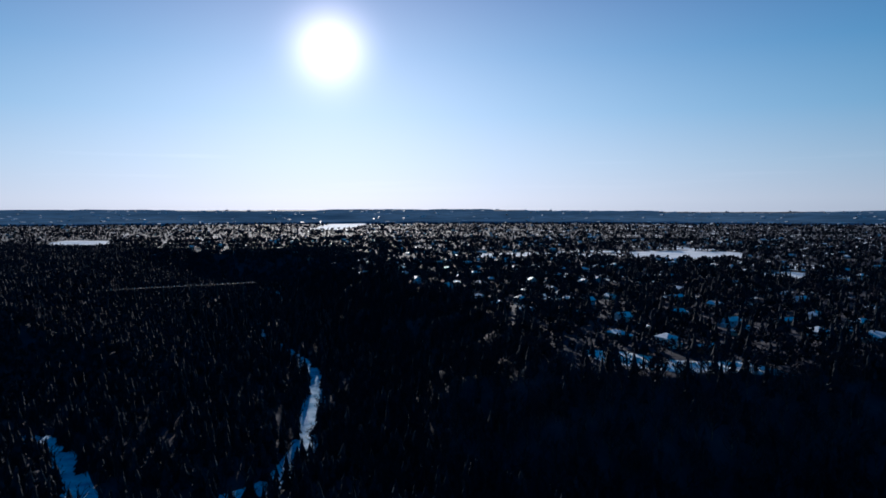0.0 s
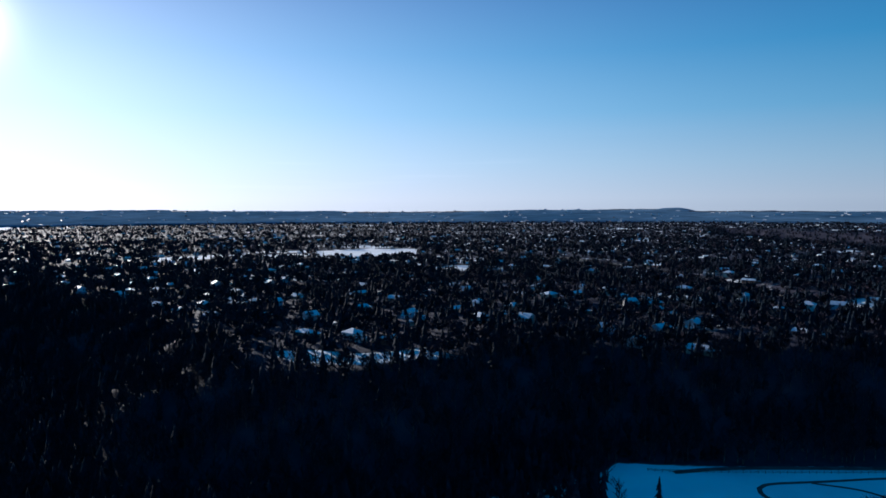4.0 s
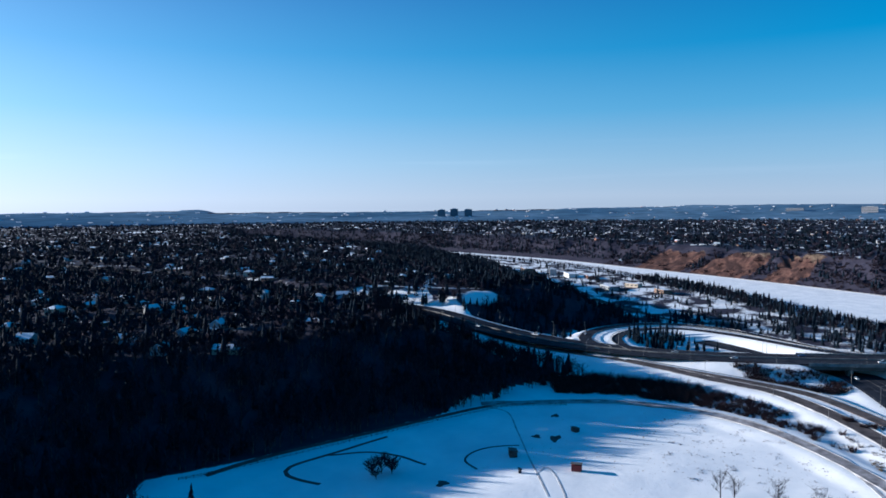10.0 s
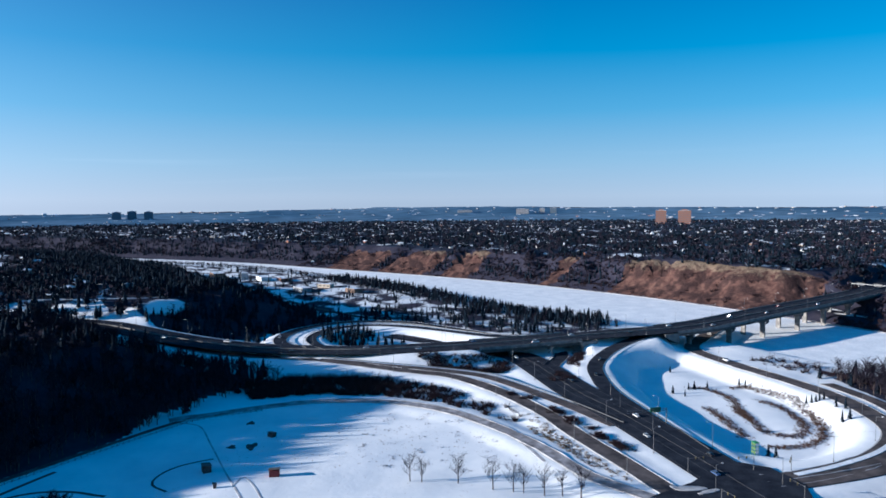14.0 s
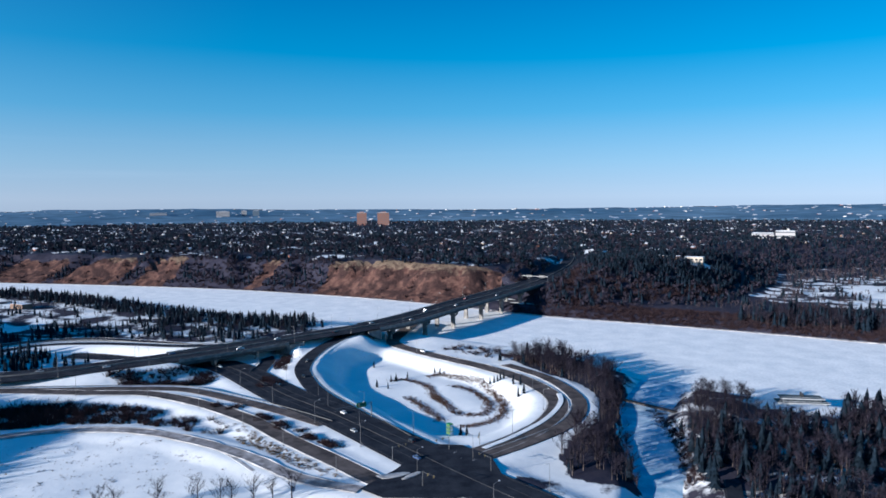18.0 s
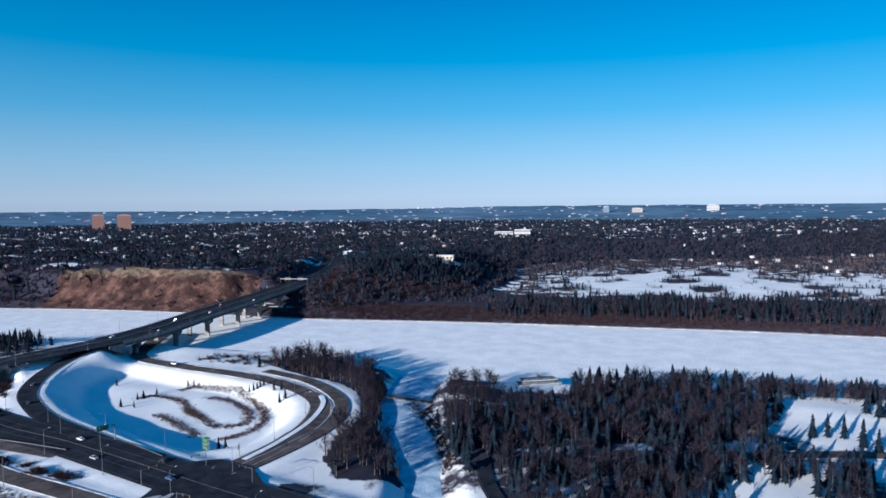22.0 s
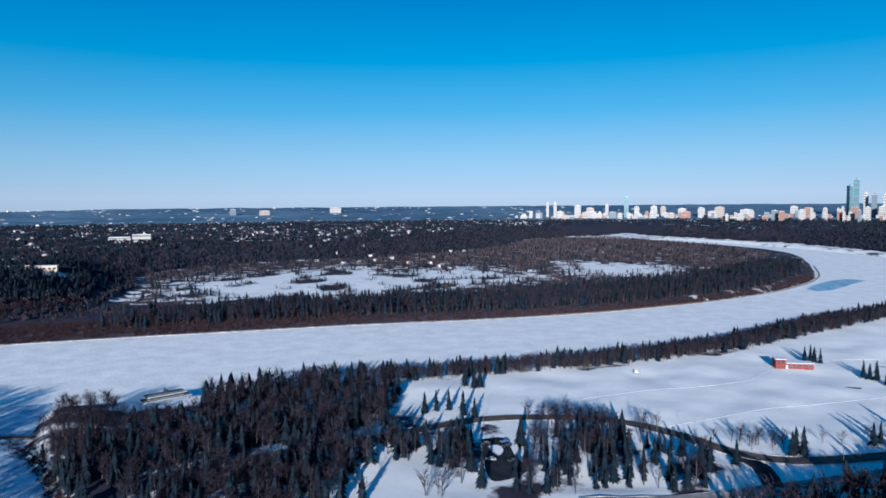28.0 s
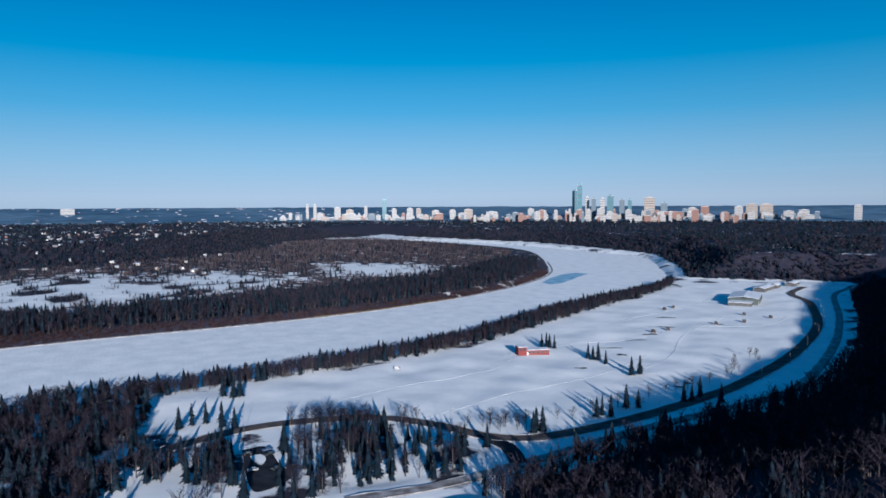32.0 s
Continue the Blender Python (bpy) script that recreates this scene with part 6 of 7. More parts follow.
q = scatter(RNG, SPARSE, 9.5, lambda x, y: (depth_in(x, y, LOT) < -2) & ~inside(x, y, GLADE))
ba += [(x, y, 9 + 5 * RNG.rand()) for x, y in q[:45]]
q = scatter(RNG, ((262, -240), (300, -262), (322, -300), (300, -318), (262, -288), (246, -236)), 6.5, lambda x, y: near_line(x, y, SLIP)[0] > 19)
ba += [(x, y, 9 + 5 * RNG.rand()) for x, y in q[:60]]
put_trees(BARES, ba, RNG, 1.15)
bush = [tree_proto("thicket_tree", "broad low leafless tree in a snowy meadow", "tree", bare_arrays(PR, 30, 14, 0.36, 0.008), trunk_arrays(0.5, 0.016, 6), TWIGS, "thicket in the meadow")]
put_trees(bush, ((248, 154, 8.5), (244.5, 156.5, 7), (251.5, 151, 6.5), (249, 149.5, 5.5), (242, 153, 4.5)), RNG, 1.5)

# ---- street lamps, signals and signs ----


def lamp_proto(high, arm, label):
    t = thing("street_lamp", label, "street lamp", group="street lamps")
    part("pole", tubed((0, 0, -0.3), (0, 0, high), 0.11, 0.06, 8), STEEL, t)
    part("arm", tubed((0, 0, high - 0.1), (arm, 0, high + 0.5), 0.07, 0.05, 6), STEEL, t)
    part("lamp_head", boxed(arm - 0.1, -0.18, high + 0.42, arm + 0.8, 0.18, high + 0.6, bevel=0.05), WHITE_PAINT, t)
    part("footing", tubed((0, 0, -0.3), (0, 0, 0.5), 0.32, 0.3, 8), CONCRETE, t)
    return t


rows = []
for name, gap, side, lo, hi in (("highway", 52, 1, -425, 330), ("highway", 52, -1, -425, 330), ("parkway", 46, 1, -130, 20), ("parkway", 46, -1, -130, 20), ("slip_road", 44, -1, -90, 170), ("loop_ramp", 40, -1, -170, -90), ("river_loop", 46, -1, -220, -130), ("valley_drive", 60, -1, -800, -330)):
    line, half = ROAD_LINE[name], ROADS[name][0]
    total = at(line, 0)[3]
    for s in np.arange(20, total, gap):
        p, d, n, _ = at(line, s)
        if lo < p[1] < hi:
            x, y = p[:2] + n * side * (half + (0.2 if name == "highway" else 1.6))
            z = p[2] if name == "highway" else float(gz(x, y))
            turn = math.degrees(math.atan2(n[1], n[0])) + (180 if side > 0 else 0)
            rows.append(pose(x, y, z, 0, 0, turn))
spread(lamp_proto(11.5, 2.4, "tall galvanised street lamp with a short arm"), rows)


def signal_proto():
    t = thing("traffic_signal", "traffic signal on a galvanised pole with a long arm", "traffic signal", group="signals at the crossing")
    part("pole", tubed((0, 0, -0.3), (0, 0, 6.6), 0.15, 0.11, 8), STEEL, t)
    part("arm", tubed((0, 0, 6.2), (7.5, 0, 6.6), 0.09, 0.06, 6), STEEL, t)
    for x in (3.4, 6.9):
        head = part("signal_head", boxed(x - 0.2, -0.2, 5.6, x + 0.2, 0.2, 6.7, bevel=0.04), paint("signal_housing", (0.10, 0.085, 0.04)), t)
        for k in range(3):
            part("lens", tubed((x, 0.2, 5.8 + 0.35 * k), (x, 0.26, 5.8 + 0.35 * k), 0.13, 0.13, 8), BLACK, head)
    return t


spread(signal_proto(), [pose(x, y, float(gz(x, y)), 0, 0, a) for x, y, a in ((287, -94, -80), (289, -122, 100), (258, -128, 20), (290, -138, 150), (255, -96, 200))])


def sign(x, y, z, turn, w, h, lift, mat, label, cat="road sign"):
    t = thing("road_sign", label, cat, pose(x, y, z, 0, 0, turn))
    for s in (-1, 1):
        part("post", tubed((s * w * 0.38, 0, -0.4), (s * w * 0.38, 0, lift + h), 0.09, 0.09, 6), STEEL, t)
    part("board", boxed(-w / 2, -0.14, lift, w / 2, -0.08, lift + h, bevel=0.02), mat, t)
    for k in range(3):
        part("text_bar", boxed(-w * 0.36, -0.165, lift + h * (0.2 + 0.25 * k), w * (0.36 - 0.1 * k), -0.142, lift + h * (0.32 + 0.25 * k)), WHITE_PAINT if mat is not WHITE_PAINT else STEEL, t)
    return t


SIGN_GREEN = paint("sign_green", (0.03, 0.20, 0.08), 0.5)
LIME = paint("lime_green_panel", (0.07, 0.125, 0.05), 0.7)
# overhead sign frame at the far end of the bridge
p, d, n, _ = at(HWY, [s for s in range(0, 2000, 4) if at(HWY, s)[0][1] < -436][0])
gt = thing("sign_gantry", "overhead sign frame across the highway at the bridge end", "sign gantry", pose(p[0], p[1], p[2], 0, 0, math.degrees(math.atan2(n[1], n[0]))))
for s in (-1, 1):
    part("post", tubed((s * 17.2, 0, -2), (s * 17.2, 0, 7.5), 0.22, 0.18, 8), STEEL, gt)
part("beam", boxed(-17.4, -0.35, 6.9, 17.4, 0.35, 7.5), STEEL, gt)
for c in (-9, 8):
    bd = part("board", boxed(c - 4, -0.5, 5.6, c + 4, -0.36, 8.8, bevel=0.03), GIRDER, gt, "dark back of a sign board")
    part("frame_rib", boxed(c - 3.8, -0.62, 7.1, c + 3.8, -0.5, 7.3), STEEL, bd)
# tall green panel stand in the corner of the loop
kx, ky = 314.0, -133.0
kk = thing("panel_stand", "lime-green and white panelled stand on snow beside the crossing", "stand", pose(kx, ky, float(gz(kx, ky)), 0, 0, 12))
for sx, sy in ((-1.4, -0.9), (1.4, -0.9), (1.4, 0.9), (-1.4, 0.9)):
    part("post", tubed((sx, sy, -0.3), (sx, sy, 6.0), 0.12, 0.12, 6), SIGN_GREEN, kk)
for z in (0.9, 2.7, 4.5):
    part("panel", boxed(-1.5, -1.02, z, 1.5, -0.92, z + 1.4, bevel=0.03), LIME, kk)
    part("panel", boxed(-1.5, 0.92, z, 1.5, 1.02, z + 1.4, bevel=0.03), LIME, kk)
    part("side_panel", boxed(-1.54, -0.8, z, -1.46, 0.8, z + 1.4), WHITE_PAINT, kk)
part("cap", boxed(-1.7, -1.2, 6.0, 1.7, 1.2, 6.2, bevel=0.05), SIGN_GREEN, kk)

# ---- cars ----
CAR_PAINTS = [paint("white_car_paint", (0.7, 0.7, 0.7), 0.3), paint("black_car_paint", (0.02, 0.02, 0.022), 0.25), paint("silver_car_paint", (0.36, 0.37, 0.38), 0.3), paint("red_car_paint", (0.30, 0.03, 0.03), 0.3), paint("blue_car_paint", (0.05, 0.09, 0.2), 0.3)]


def car_proto(mat, word, tall=0.0, long=4.6):
    t = thing("car", word, "car", group="cars")
    hl = long / 2
    bm = boxed(-hl, -0.9, 0.32, hl, 0.9, 0.95 + tall * 0.4, bevel=0.14)
    part("body", bm, mat, t)
    bm = boxed(-hl * 0.62, -0.8, 0.9 + tall * 0.4, hl * 0.36, 0.8, 1.5 + tall)
    for v in bm.verts:
        if v.co.z > 1.2:
            v.co.x *= 0.78
            v.co.y *= 0.86
    part("cabin", bm, GLASS, t)
    part("roof", boxed(-hl * 0.48, -0.68, 1.49 + tall, hl * 0.27, 0.68, 1.55 + tall, bevel=0.03), mat, t)
    for x in (-hl * 0.62, hl * 0.62):
        for s in (-1, 1):
            w = part("wheel", tubed((x, s * 0.72, 0.33), (x, s * 0.93, 0.33), 0.33, 0.33, 10), BLACK, t)
            part("rim", tubed((x, s * 0.9, 0.33), (x, s * 0.945, 0.33), 0.2, 0.2, 8), STEEL, w)
    for s in (-1, 1):
        part("headlight", boxed(hl - 0.05, s * 0.62 - 0.18, 0.62, hl + 0.02, s * 0.62 + 0.18, 0.78), WHITE_PAINT, t)
        part("tail_light", boxed(-hl - 0.02, s * 0.66 - 0.15, 0.66, -hl + 0.05, s * 0.66 + 0.15, 0.84), CAR_PAINTS[3], t)
    return t


CARS = [car_proto(CAR_PAINTS[0], "white car with dark windows on grey asphalt"), car_proto(CAR_PAINTS[1], "black car on grey asphalt"), car_proto(CAR_PAINTS[2], "silver car on grey asphalt"), car_proto(CAR_PAINTS[0], "white van with dark windows on grey asphalt", 0.7, 5.6), car_proto(CAR_PAINTS[4], "dark blue car on grey asphalt"), car_proto(CAR_PAINTS[3], "red car on grey asphalt")]
car_rows = defaultdict(list)


def put_car(kind, x, y, z, turn):
    car_rows[kind].append(pose(x, y, z + 0.02, 0, 0, turn))


def on_road(name, s, off, kind, back=False):
    p, d, n, _ = at(ROAD_LINE[name], s)
    x, y = p[:2] + n * off
    put_car(kind, x, y, p[2], math.degrees(math.atan2(d[1], d[0])) + (180 if back else 0))


for s, off, kind, back in ((520, -5, 0, 0), (575, -9, 2, 0), (640, 5, 1, 1), (690, -5, 0, 0), (735, 9, 3, 1), (790, -9, 1, 0), (842, 5, 2, 1), (880, -5, 0, 0), (925, 9, 4, 1), (968, -9, 3, 0), (1005, 5, 0, 1), (1052, -5, 1, 0), (1098, 9, 0, 1), (1130, -9, 2, 0), (1175, 5, 3, 1), (1218, -5, 0, 0), (1262, 9, 5, 1), (1300, -9, 0, 0)):
    on_road("highway", s, off, kind, back)
for s, off, kind, back in ((140, -5, 0, 0), (215, 6, 1, 1), (292, 4.5, 0, 1), (322, -7, 2, 0), (352, 7, 1, 1), (372, -4, 4, 0)):
    on_road("parkway", s, off, kind, back)
for name, s, off, kind in (("loop_ramp", 110, 1, 1), ("loop_ramp", 150, -1, 1), ("river_loop", 155, 1, 3), ("loop_north", 190, 0, 2), ("loop_north", 60, 1, 0)):
    on_road(name, s, off, kind)
# parking place in the park
LOT_S = np.array([(x, y, float(gz(x, y)) + 0.12) for x, y in spline(np.vstack([LOT, LOT[:1]]), 3)])
c = LOT_S.mean(0)
tagged(mesh_object("car_park", np.vstack([LOT_S, [c]]), [(i, (i + 1) % len(LOT_S), len(LOT_S)) for i in range(len(LOT_S))], ASPHALT), "small cleared car park among spruces", "car park", kind="structure")
for k in (0, 1, 4, 6, 9):
    a, b = (73 - 2.2 * (k % 6), -321 + 5.6 * (k % 6)) if k < 6 else (81 - 2.4 * (k - 6), -316 + 6.5 * (k - 6))
    put_car((4, 1, 2, 4, 1, 0, 1, 1, 4, 2, 5)[k], a, b, float(gz(a, b)) + 0.12, 20 + 11 * (k % 3))
for k, ms in car_rows.items():
    spread(CARS[k], ms)

# ---- huts in the meadow ----


def hut(x, y, turn, w, d, h, mat, label, name="shed"):
    t = thing(name, label, "shed", pose(x, y, float(gz(x, y)), 0, 0, turn))
    part("wall", boxed(-w / 2, -d / 2, -0.3, w / 2, d / 2, h), mat, t)
    bm = bmesh.new()
    box(bm, -w / 2 - 0.3, -d / 2 - 0.3, h, w / 2 + 0.3, d / 2 + 0.3, h + 0.2)
    for v in bm.verts:
        if v.co.y > 0:
            v.co.z += 0.5
    part("roof", bm, SHINGLE, t, "dark sloping roof")
    part("door", boxed(-0.5, -d / 2 - 0.05, 0, 0.5, -d / 2, 2.0), BARK, t)
    for k in range(int(w / 0.5)):
        q = -w / 2 + 0.5 * k
        part("batten", boxed(q - 0.03, -d / 2 - 0.03, 0, q + 0.03, -d / 2, h), mat, t)
    return t


hut(292, 111, 30, 4.2, 3.4, 2.7, BARK, "dark wooden shed on a snowy meadow")
hut(287, 80, 100, 4.2, 3.2, 2.8, RED_PAINT, "small red wooden shed on a snowy meadow")
hut(338, 95, 60, 3.4, 2.6, 1.8, BARK, "low dark wooden shelter on a snowy meadow", "shelter")
hut(274, 101, 20, 1.4, 1.2, 1.5, BARK, "small dark box on posts in the meadow", "feed_box")
for x, y, w, m in ((-277, -757, 3, 2), (-222, -618, 2.6, 2), (-205, -608, 3, 3), (-310, -657, 3, 4), (-349, -683, 3, 2), (-279, -649, 3, 2), (-262, -742, 2.6, 3), (-330, -700, 2.8, 2)):
    t = thing("hut", "small dark hut on a white field", "hut", pose(x, y, float(gz(x, y)), 0, 0, 37 * m))
    part("wall", boxed(-w / 2, -1.4, -0.3, w / 2, 1.4, 2.2), BARK, t)
    part("roof", gable(w, 2.8, 2.2, 3.0, 0.3, 0.15), SHINGLE, t, "dark roof with little snow")
    part("door", boxed(-0.5, -1.45, 0, 0.5, -1.4, 2), BARK, t)

# red pavilion by the river
rb = thing("pavilion", "red pavilion with a lower wing beside dark spruces", "building", pose(-84, -526, float(gz(-84, -526)), 0, 0, 7))
part("wall", boxed(6, -5, -0.6, 12.5, 5, 6.2), RED_PAINT, rb)
part("roof", boxed(5.6, -5.4, 6.2, 12.9, 5.4, 6.6, bevel=0.08), ROOF_SNOW, rb, "snow on the flat roof")
part("wing", boxed(-12, -4, -0.6, 6, 4, 3.6), RED_PAINT, rb)
part("wing_roof", boxed(-12.4, -4.4, 3.6, 6, 4.4, 3.95, bevel=0.08), ROOF_SNOW, rb, "snow on the flat roof of the wing")
for k in range(5):
    part("window", boxed(-11 + 3.4 * k, 4.0, 1.2, -8.8 + 3.4 * k, 4.08, 2.8), STEEL, rb, "grey-framed window")
    part("pane", boxed(-10.8 + 3.4 * k, 4.06, 1.4, -9.0 + 3.4 * k, 4.12, 2.6), GLASS, rb)
for k in range(2):
    part("window", boxed(7 + 2.7 * k, 5.0, 3.6, 8.8 + 2.7 * k, 5.08, 5.4), GLASS, rb)
part("door", boxed(4.4, 4.0, 0, 5.6, 4.1, 2.2), WHITE_PAINT, rb, "white door")

# long hall at the end of the field
ah = thing("sports_hall", "long grey-green hall with a snowy roof and brick end", "building", pose(-378, -800, float(gz(-378, -800)), 0, 0, 60))
part("wall", boxed(-34, -16, -1, 28, 16, 7.5), paint("grey_green_cladding", (0.07, 0.085, 0.085)), ah)
part("roof", gable(62, 32, 7.5, 9.2, 0.5, 0.4), ROOF_SNOW, ah, "snow-covered low roof").location.x = -3
part("end_wing", boxed(28, -14, -1, 46, 10, 4.5), GIRDER, ah, "brick wing")
part("end_roof", boxed(27.9, -14.4, 4.5, 46.4, 10.4, 4.9, bevel=0.08), ROOF_SNOW, ah)
for k in range(9):
    part("window", boxed(-31 + 6.4 * k, 15.98, 4.4, -27 + 6.4 * k, 16.06, 6.2), GLASS, ah)
part("door", boxed(20, 15.98, 0, 24, 16.08, 3.4), WHITE_PAINT, ah)
for x, y, w, d in ((-452, -905, 46, 14), (-520, -960, 30, 12), (-480, -930, 20, 10)):
    t = thing("hall", "low building with a snowy roof below a wooded hill", "building", pose(x, y, float(gz(x, y)), 0, 0, 48))
    part("wall", boxed(-w / 2, -d / 2, -1, w / 2, d / 2, 4.4), GIRDER, t)
    part("roof", gable(w, d, 4.4, 5.8, 0.4, 0.3), ROOF_SNOW, t, "snow-covered roof")
    part("door", boxed(-1.5, -d / 2 - 0.06, 0, 1.5, -d / 2, 3), WHITE_PAINT, t)
sign(18, -478, float(gz(18, -478)), 172, 4.2, 2.4, 0.8, paint("grey_board", (0.13, 0.14, 0.15)), "grey notice board on posts in a snowy field", "notice board")

# ---- river boat, laid up for the winter ----
BOAT_GREY = paint("weathered_grey_paint", (0.12, 0.135, 0.155))
BOAT_PALE, BOAT_ROOF = paint("chalky_white_paint", (0.42, 0.44, 0.46)), paint("grey_green_deck", (0.045, 0.060, 0.065))
rbx, rby = 284.0, -343.0
bt = thing("river_boat", "grey three-deck river boat with dark roofs laid up in the ice", "boat", pose(rbx, rby, 0.1, 0, 0, -121) @ Matrix.Diagonal((1.36, 1.3, 1.0, 1)))
bm = bmesh.new()
sec = [(-13, 3.2), (-11, 3.6), (6, 3.6), (10, 2.4), (13.5, 0.2)]
lo = [bm.verts.new((x, s * w * 0.8, -0.6)) for s in (-1, 1) for x, w in (sec if s < 0 else sec[::-1])]
hi = [bm.verts.new((x, s * w, 1.5)) for s in (-1, 1) for x, w in (sec if s < 0 else sec[::-1])]
bm.faces.new(lo[::-1])
bm.faces.new(hi)
for i in range(len(lo)):
    bm.faces.new((lo[i], lo[(i + 1) % len(lo)], hi[(i + 1) % len(lo)], hi[i]))
part("hull", bm, paint("dark_hull", (0.06, 0.07, 0.09)), bt)
for k, (a, b, w, z) in enumerate(((-12, 8, 3.0, 1.5), (-11.5, 7, 2.9, 3.9), (-10, 5, 2.6, 6.3))):
    part("cabin", boxed(a, -w, z, b, w, z + 2.2, bevel=0.05), BOAT_GREY if k != 1 else BOAT_PALE, bt)
    part("deck", boxed(a - 0.8, -w - 0.7, z + 2.2, b + 1.2, w + 0.7, z + 2.4), BOAT_ROOF, bt, "dark grey-green deck roof")
    for j in range(int((b - a) // 2.5)):
        for s in (-1, 1):
            part("window", boxed(a + 0.3 + 2.5 * j, s * (w + 0.02) - 0.03, z + 0.45, a + 2.6 + 2.5 * j, s * (w + 0.02) + 0.03, z + 1.95), GLASS, bt)
    for s in (-1, 1):
        part("rail", boxed(a - 0.7, s * (w + 0.62) - 0.04, z + 3.2, b + 1.1, s * (w + 0.62) + 0.04, z + 3.3), BOAT_PALE, bt)
        part("fascia", boxed(a - 0.85, s * (w + 0.74) - 0.05, z + 2.0, b + 1.25, s * (w + 0.74) + 0.05, z + 2.45), BOAT_PALE, bt, "pale board along the deck edge")
for s in (-1, 1):
    part("funnel", tubed((-2, s * 1.3, 8.6), (-2, s * 1.3, 11.2), 0.35, 0.4, 10), BLACK, bt)
pw = part("paddle_wheel", tubed((-14.8, -2.6, 1.4), (-14.8, 2.6, 1.4), 0.25, 0.25, 8), RED_PAINT, bt)
for k in range(8):
    a = k / 8 * 6.283
    part("paddle", box(bmesh.new(), -14.8 + 1.5 * math.cos(a) - 0.35, -2.5, 1.4 + 1.5 * math.sin(a) - 0.35, -14.8 + 1.5 * math.cos(a) + 0.35, 2.5, 1.4 + 1.5 * math.sin(a) + 0.35), RED_PAINT, pw)

# ---- footbridge over the creek mouth ----
fa_, fb_ = np.array((352.0, -252.0)), np.array((307.0, -268.0))
L = float(np.linalg.norm(fb_ - fa_))
fbr = thing("footbridge", "narrow footbridge with timber rails over the creek mouth", "footbridge", pose(*((fa_ + fb_) / 2), 3.4, 0, 0, math.degrees(math.atan2(*(fb_ - fa_)[::-1]))))
part("deck", boxed(-L / 2 - 3, -1.4, -0.3, L / 2 + 3, 1.4, 0), BARK, fbr)
for s in (-1, 1):
    part("beam", boxed(-L / 2 - 3, s * 1.2 - 0.2, -0.9, L / 2 + 3, s * 1.2 + 0.2, -0.3), GIRDER, fbr)
    part("hand_rail", boxed(-L / 2 - 3, s * 1.35 - 0.06, 1.05, L / 2 + 3, s * 1.35 + 0.06, 1.18), BARK, fbr)
    for k in range(22):
        q = -L / 2 - 3 + (L + 6) * k / 21
        part("post", boxed(q - 0.06, s * 1.35 - 0.06, -0.3, q + 0.06, s * 1.35 + 0.06, 1.1), BARK, fbr)
for k in (-0.25, 0.25):
    part("pier", tubed((L * k, 0, -4.2), (L * k, 0, -0.8), 0.5, 0.5, 8), CONCRETE, fbr)

# fence along the top of the meadow
fl = on_ground(((206, 228), (242, 208), (292, 183), (348, 153), (366, 140), (380, 112)))
fen = thing("fence", "low timber rail fence at the edge of a meadow", "fence")
for h in (0.5, 1.05):
    ribbon("rail", resample(fl, 60), -0.05, 0.05, h + 0.12, BARK, fen, 0.14)
for p in resample(fl, 70):
    part("post", boxed(p[0] - 0.08, p[1] - 0.08, p[2] - 0.4, p[0] + 0.08, p[1] + 0.08, p[2] + 1.3), BARK, fen)

# light trestle across the ravine, its posts whitened to stand for sunlit points
ta, tb = np.array((-372.0, 729.0)), np.array((-220.0, 813.0))
tl = float(np.linalg.norm(tb - ta))
tr = thing("trestle_bridge", "long thin trestle bridge with whitened rail posts across a ravine", "bridge", pose(*((ta + tb) / 2), 33.0, 0, 0, math.degrees(math.atan2(*(tb - ta)[::-1]))))
part("deck", boxed(-tl / 2, -1.0, -0.35, tl / 2, 1.0, 0), BARK, tr)
for s in (-1, 1):
    part("hand_rail", boxed(-tl / 2, s * 0.95 - 0.05, 1.0, tl / 2, s * 0.95 + 0.05, 1.12), BARK, tr)
    for k in range(30):
        q = -tl / 2 + tl * (k + 0.5) / 30
        part("post", boxed(q - 0.14, s * 0.95 - 0.1, 0, q + 0.14, s * 0.95 + 0.1, 1.2), WHITE_PAINT, tr, "rail post whitened as a sunlit point")
for k in range(6):
    q = -tl / 2 + tl * (k + 0.5) / 6
    part("pier", boxed(q - 0.4, -0.8, -26, q + 0.4, 0.8, -0.3), BARK, tr)

# broad crossing of parkway and ramps
JX = np.array(((262, -72), (276, -92), (300, -116), (292, -130), (274, -136), (250, -130), (234, -124), (240, -100), (250, -78)))
jv = np.vstack([np.column_stack([JX, np.full(len(JX), 8.245)]), [[*JX.mean(0), 8.245]]])
tagged(mesh_object("road", jv, [(i, (i + 1) % len(JX), len(JX)) for i in range(len(JX))], ASPHALT), "wide dark asphalt crossing", "road", kind="structure")
# snowy strip between the two lanes of the river loop
st = on_ground(((350, -219), (337, -212), (322, -199), (307, -181), (293, -157), (284, -137)))
st[:, 2] = np.maximum(st[:, 2], 8.0)
tagged(ribbon("snow_bank", st, -1.4, 1.4, 0.35, ICE, None, 0.6), "snow-covered strip between two lanes", "snow bank", kind="structure")
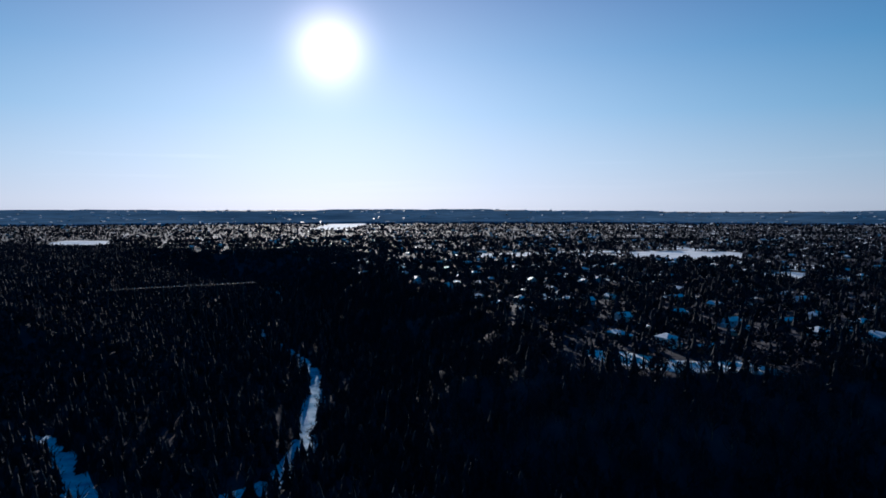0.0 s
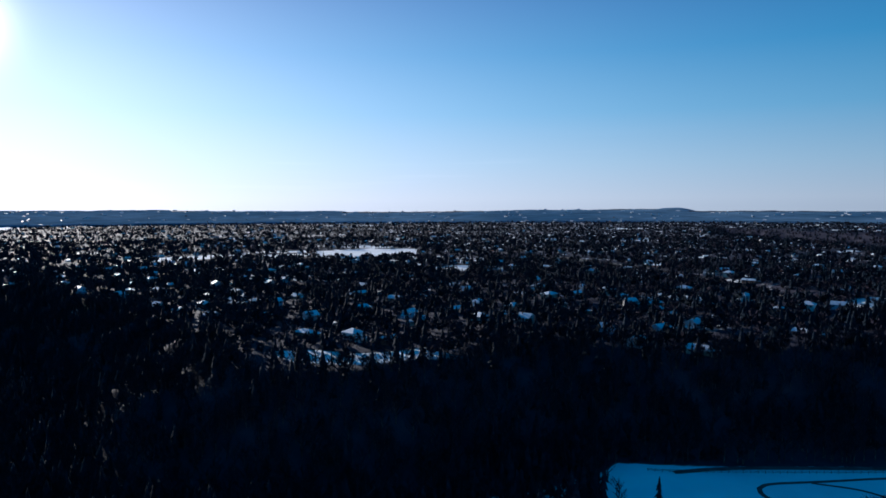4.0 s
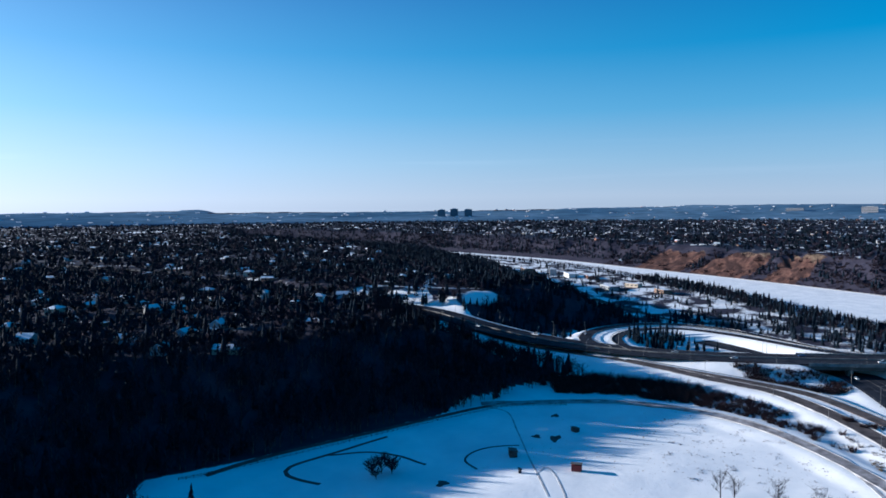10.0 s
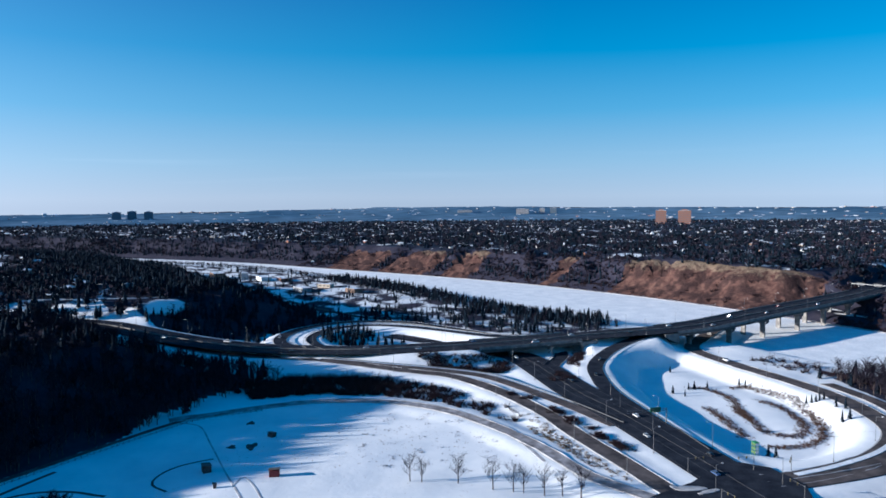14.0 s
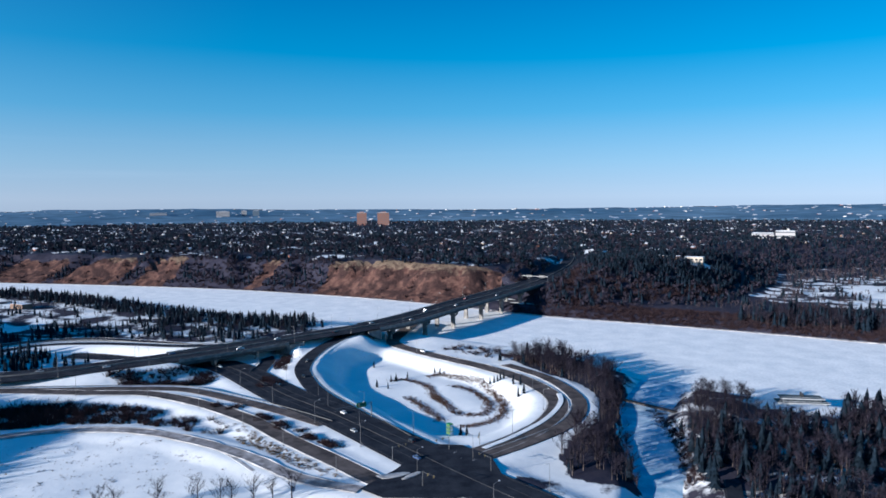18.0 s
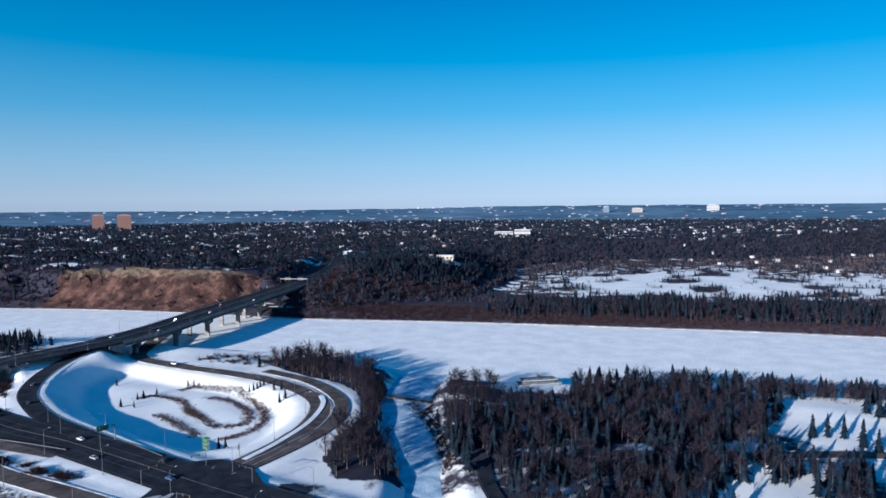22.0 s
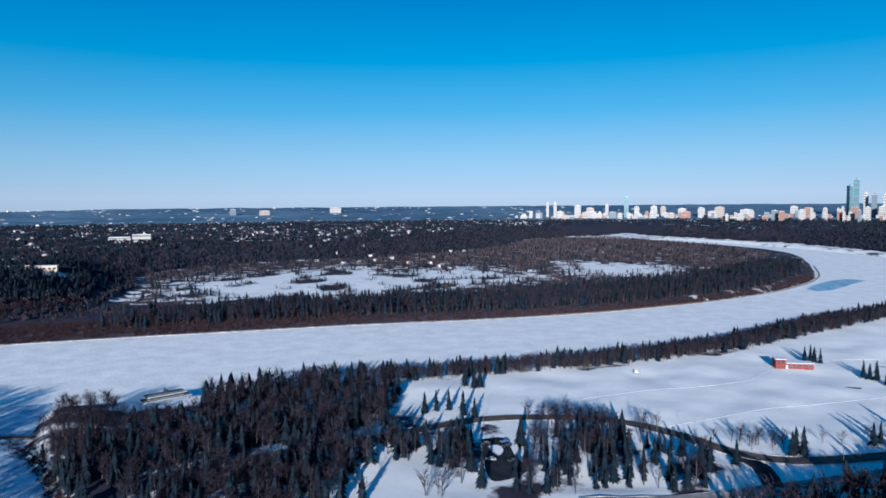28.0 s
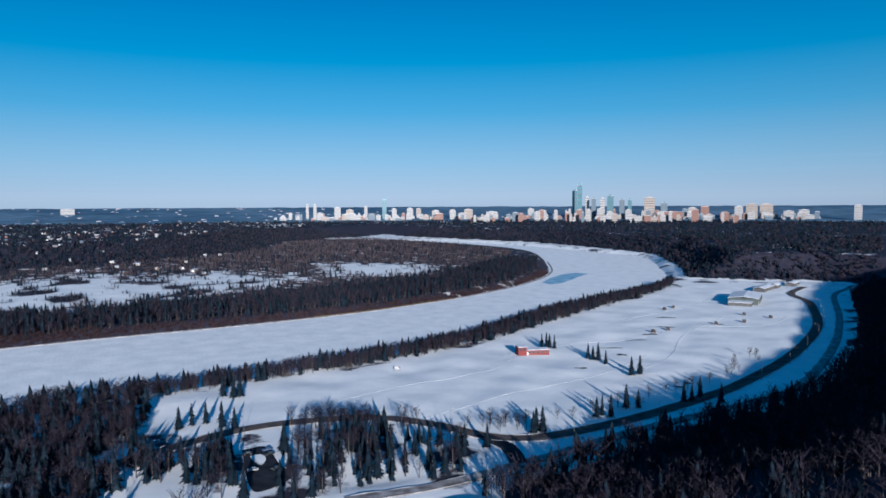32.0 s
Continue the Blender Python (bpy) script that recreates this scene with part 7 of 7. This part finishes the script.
# wind-bared blue ice on the far bend
bi = np.array(((-185, -1070), (-207, -1127), (-239, -1190), (-269, -1221), (-290, -1203), (-263, -1157), (-243, -1114), (-213, -1058), (-194, -1042)))
biv = np.vstack([np.column_stack([bi, np.full(len(bi), 0.16)]), [[*bi.mean(0), 0.2]]])
tagged(mesh_object("water", biv, [(i, (i + 1) % len(bi), len(bi)) for i in range(len(bi))], BLUE_ICE), "patch of bare blue ice on the frozen river", "ice", kind="structure")
# cantilever sign frame over the parkway
cx, cy = 352.0, -103.9
cs = thing("sign_gantry", "cantilever sign frame with a green board over a grey road", "sign gantry", pose(cx, cy, float(gz(cx, cy)), 0, 0, 105))
part("post", tubed((0, 0, -0.5), (0, 0, 8.6), 0.28, 0.22, 8), STEEL, cs)
part("footing", boxed(-0.6, -0.6, -0.5, 0.6, 0.6, 0.5, bevel=0.05), CONCRETE, cs)
for z in (7.4, 8.4):
    part("arm", tubed((0, 0, z), (22.0, 0, z), 0.13, 0.1, 6), STEEL, cs)
for k in range(9):
    part("brace", tubed((22.0 * k / 9, 0, 7.4), (22.0 * (k + 0.5) / 9, 0, 8.4), 0.06, 0.06, 5), STEEL, cs)
gb = part("board", boxed(3.0, -0.35, 6.6, 9.0, -0.22, 9.2, bevel=0.04), SIGN_GREEN, cs, "green sign board")
part("text_bar", boxed(3.6, -0.38, 8.2, 7.6, -0.35, 8.6), WHITE_PAINT, gb)
part("text_bar", boxed(3.6, -0.38, 7.3, 6.8, -0.35, 7.7), WHITE_PAINT, gb)
# snowy islands at the crossing
for isl in (((264.1, -89.7), (267.3, -93.6), (269.5, -99.4), (268.4, -101.2), (265.2, -96.6), (263.6, -91.7)), ((272.5, -81), (271.5, -94), (268.5, -97), (267, -84))):
    q = spline((*isl, isl[0]), 1.5)
    c = q.mean(0)
    q = c + (q - c) * 0.9
    n = len(q)
    v = np.vstack([np.column_stack([q, np.full(n, 8.1)]), np.column_stack([c + (q - c) * 0.93, np.full(n, 8.5)]), [[*c, 8.65]]])
    f = [(i, (i + 1) % n, n + (i + 1) % n, n + i) for i in range(n)] + [(n + i, n + (i + 1) % n, 2 * n) for i in range(n)]
    tagged(mesh_object("traffic_island", v, f, DIRTY_SNOW), "low kerbed traffic island under snow", "traffic island", kind="structure")
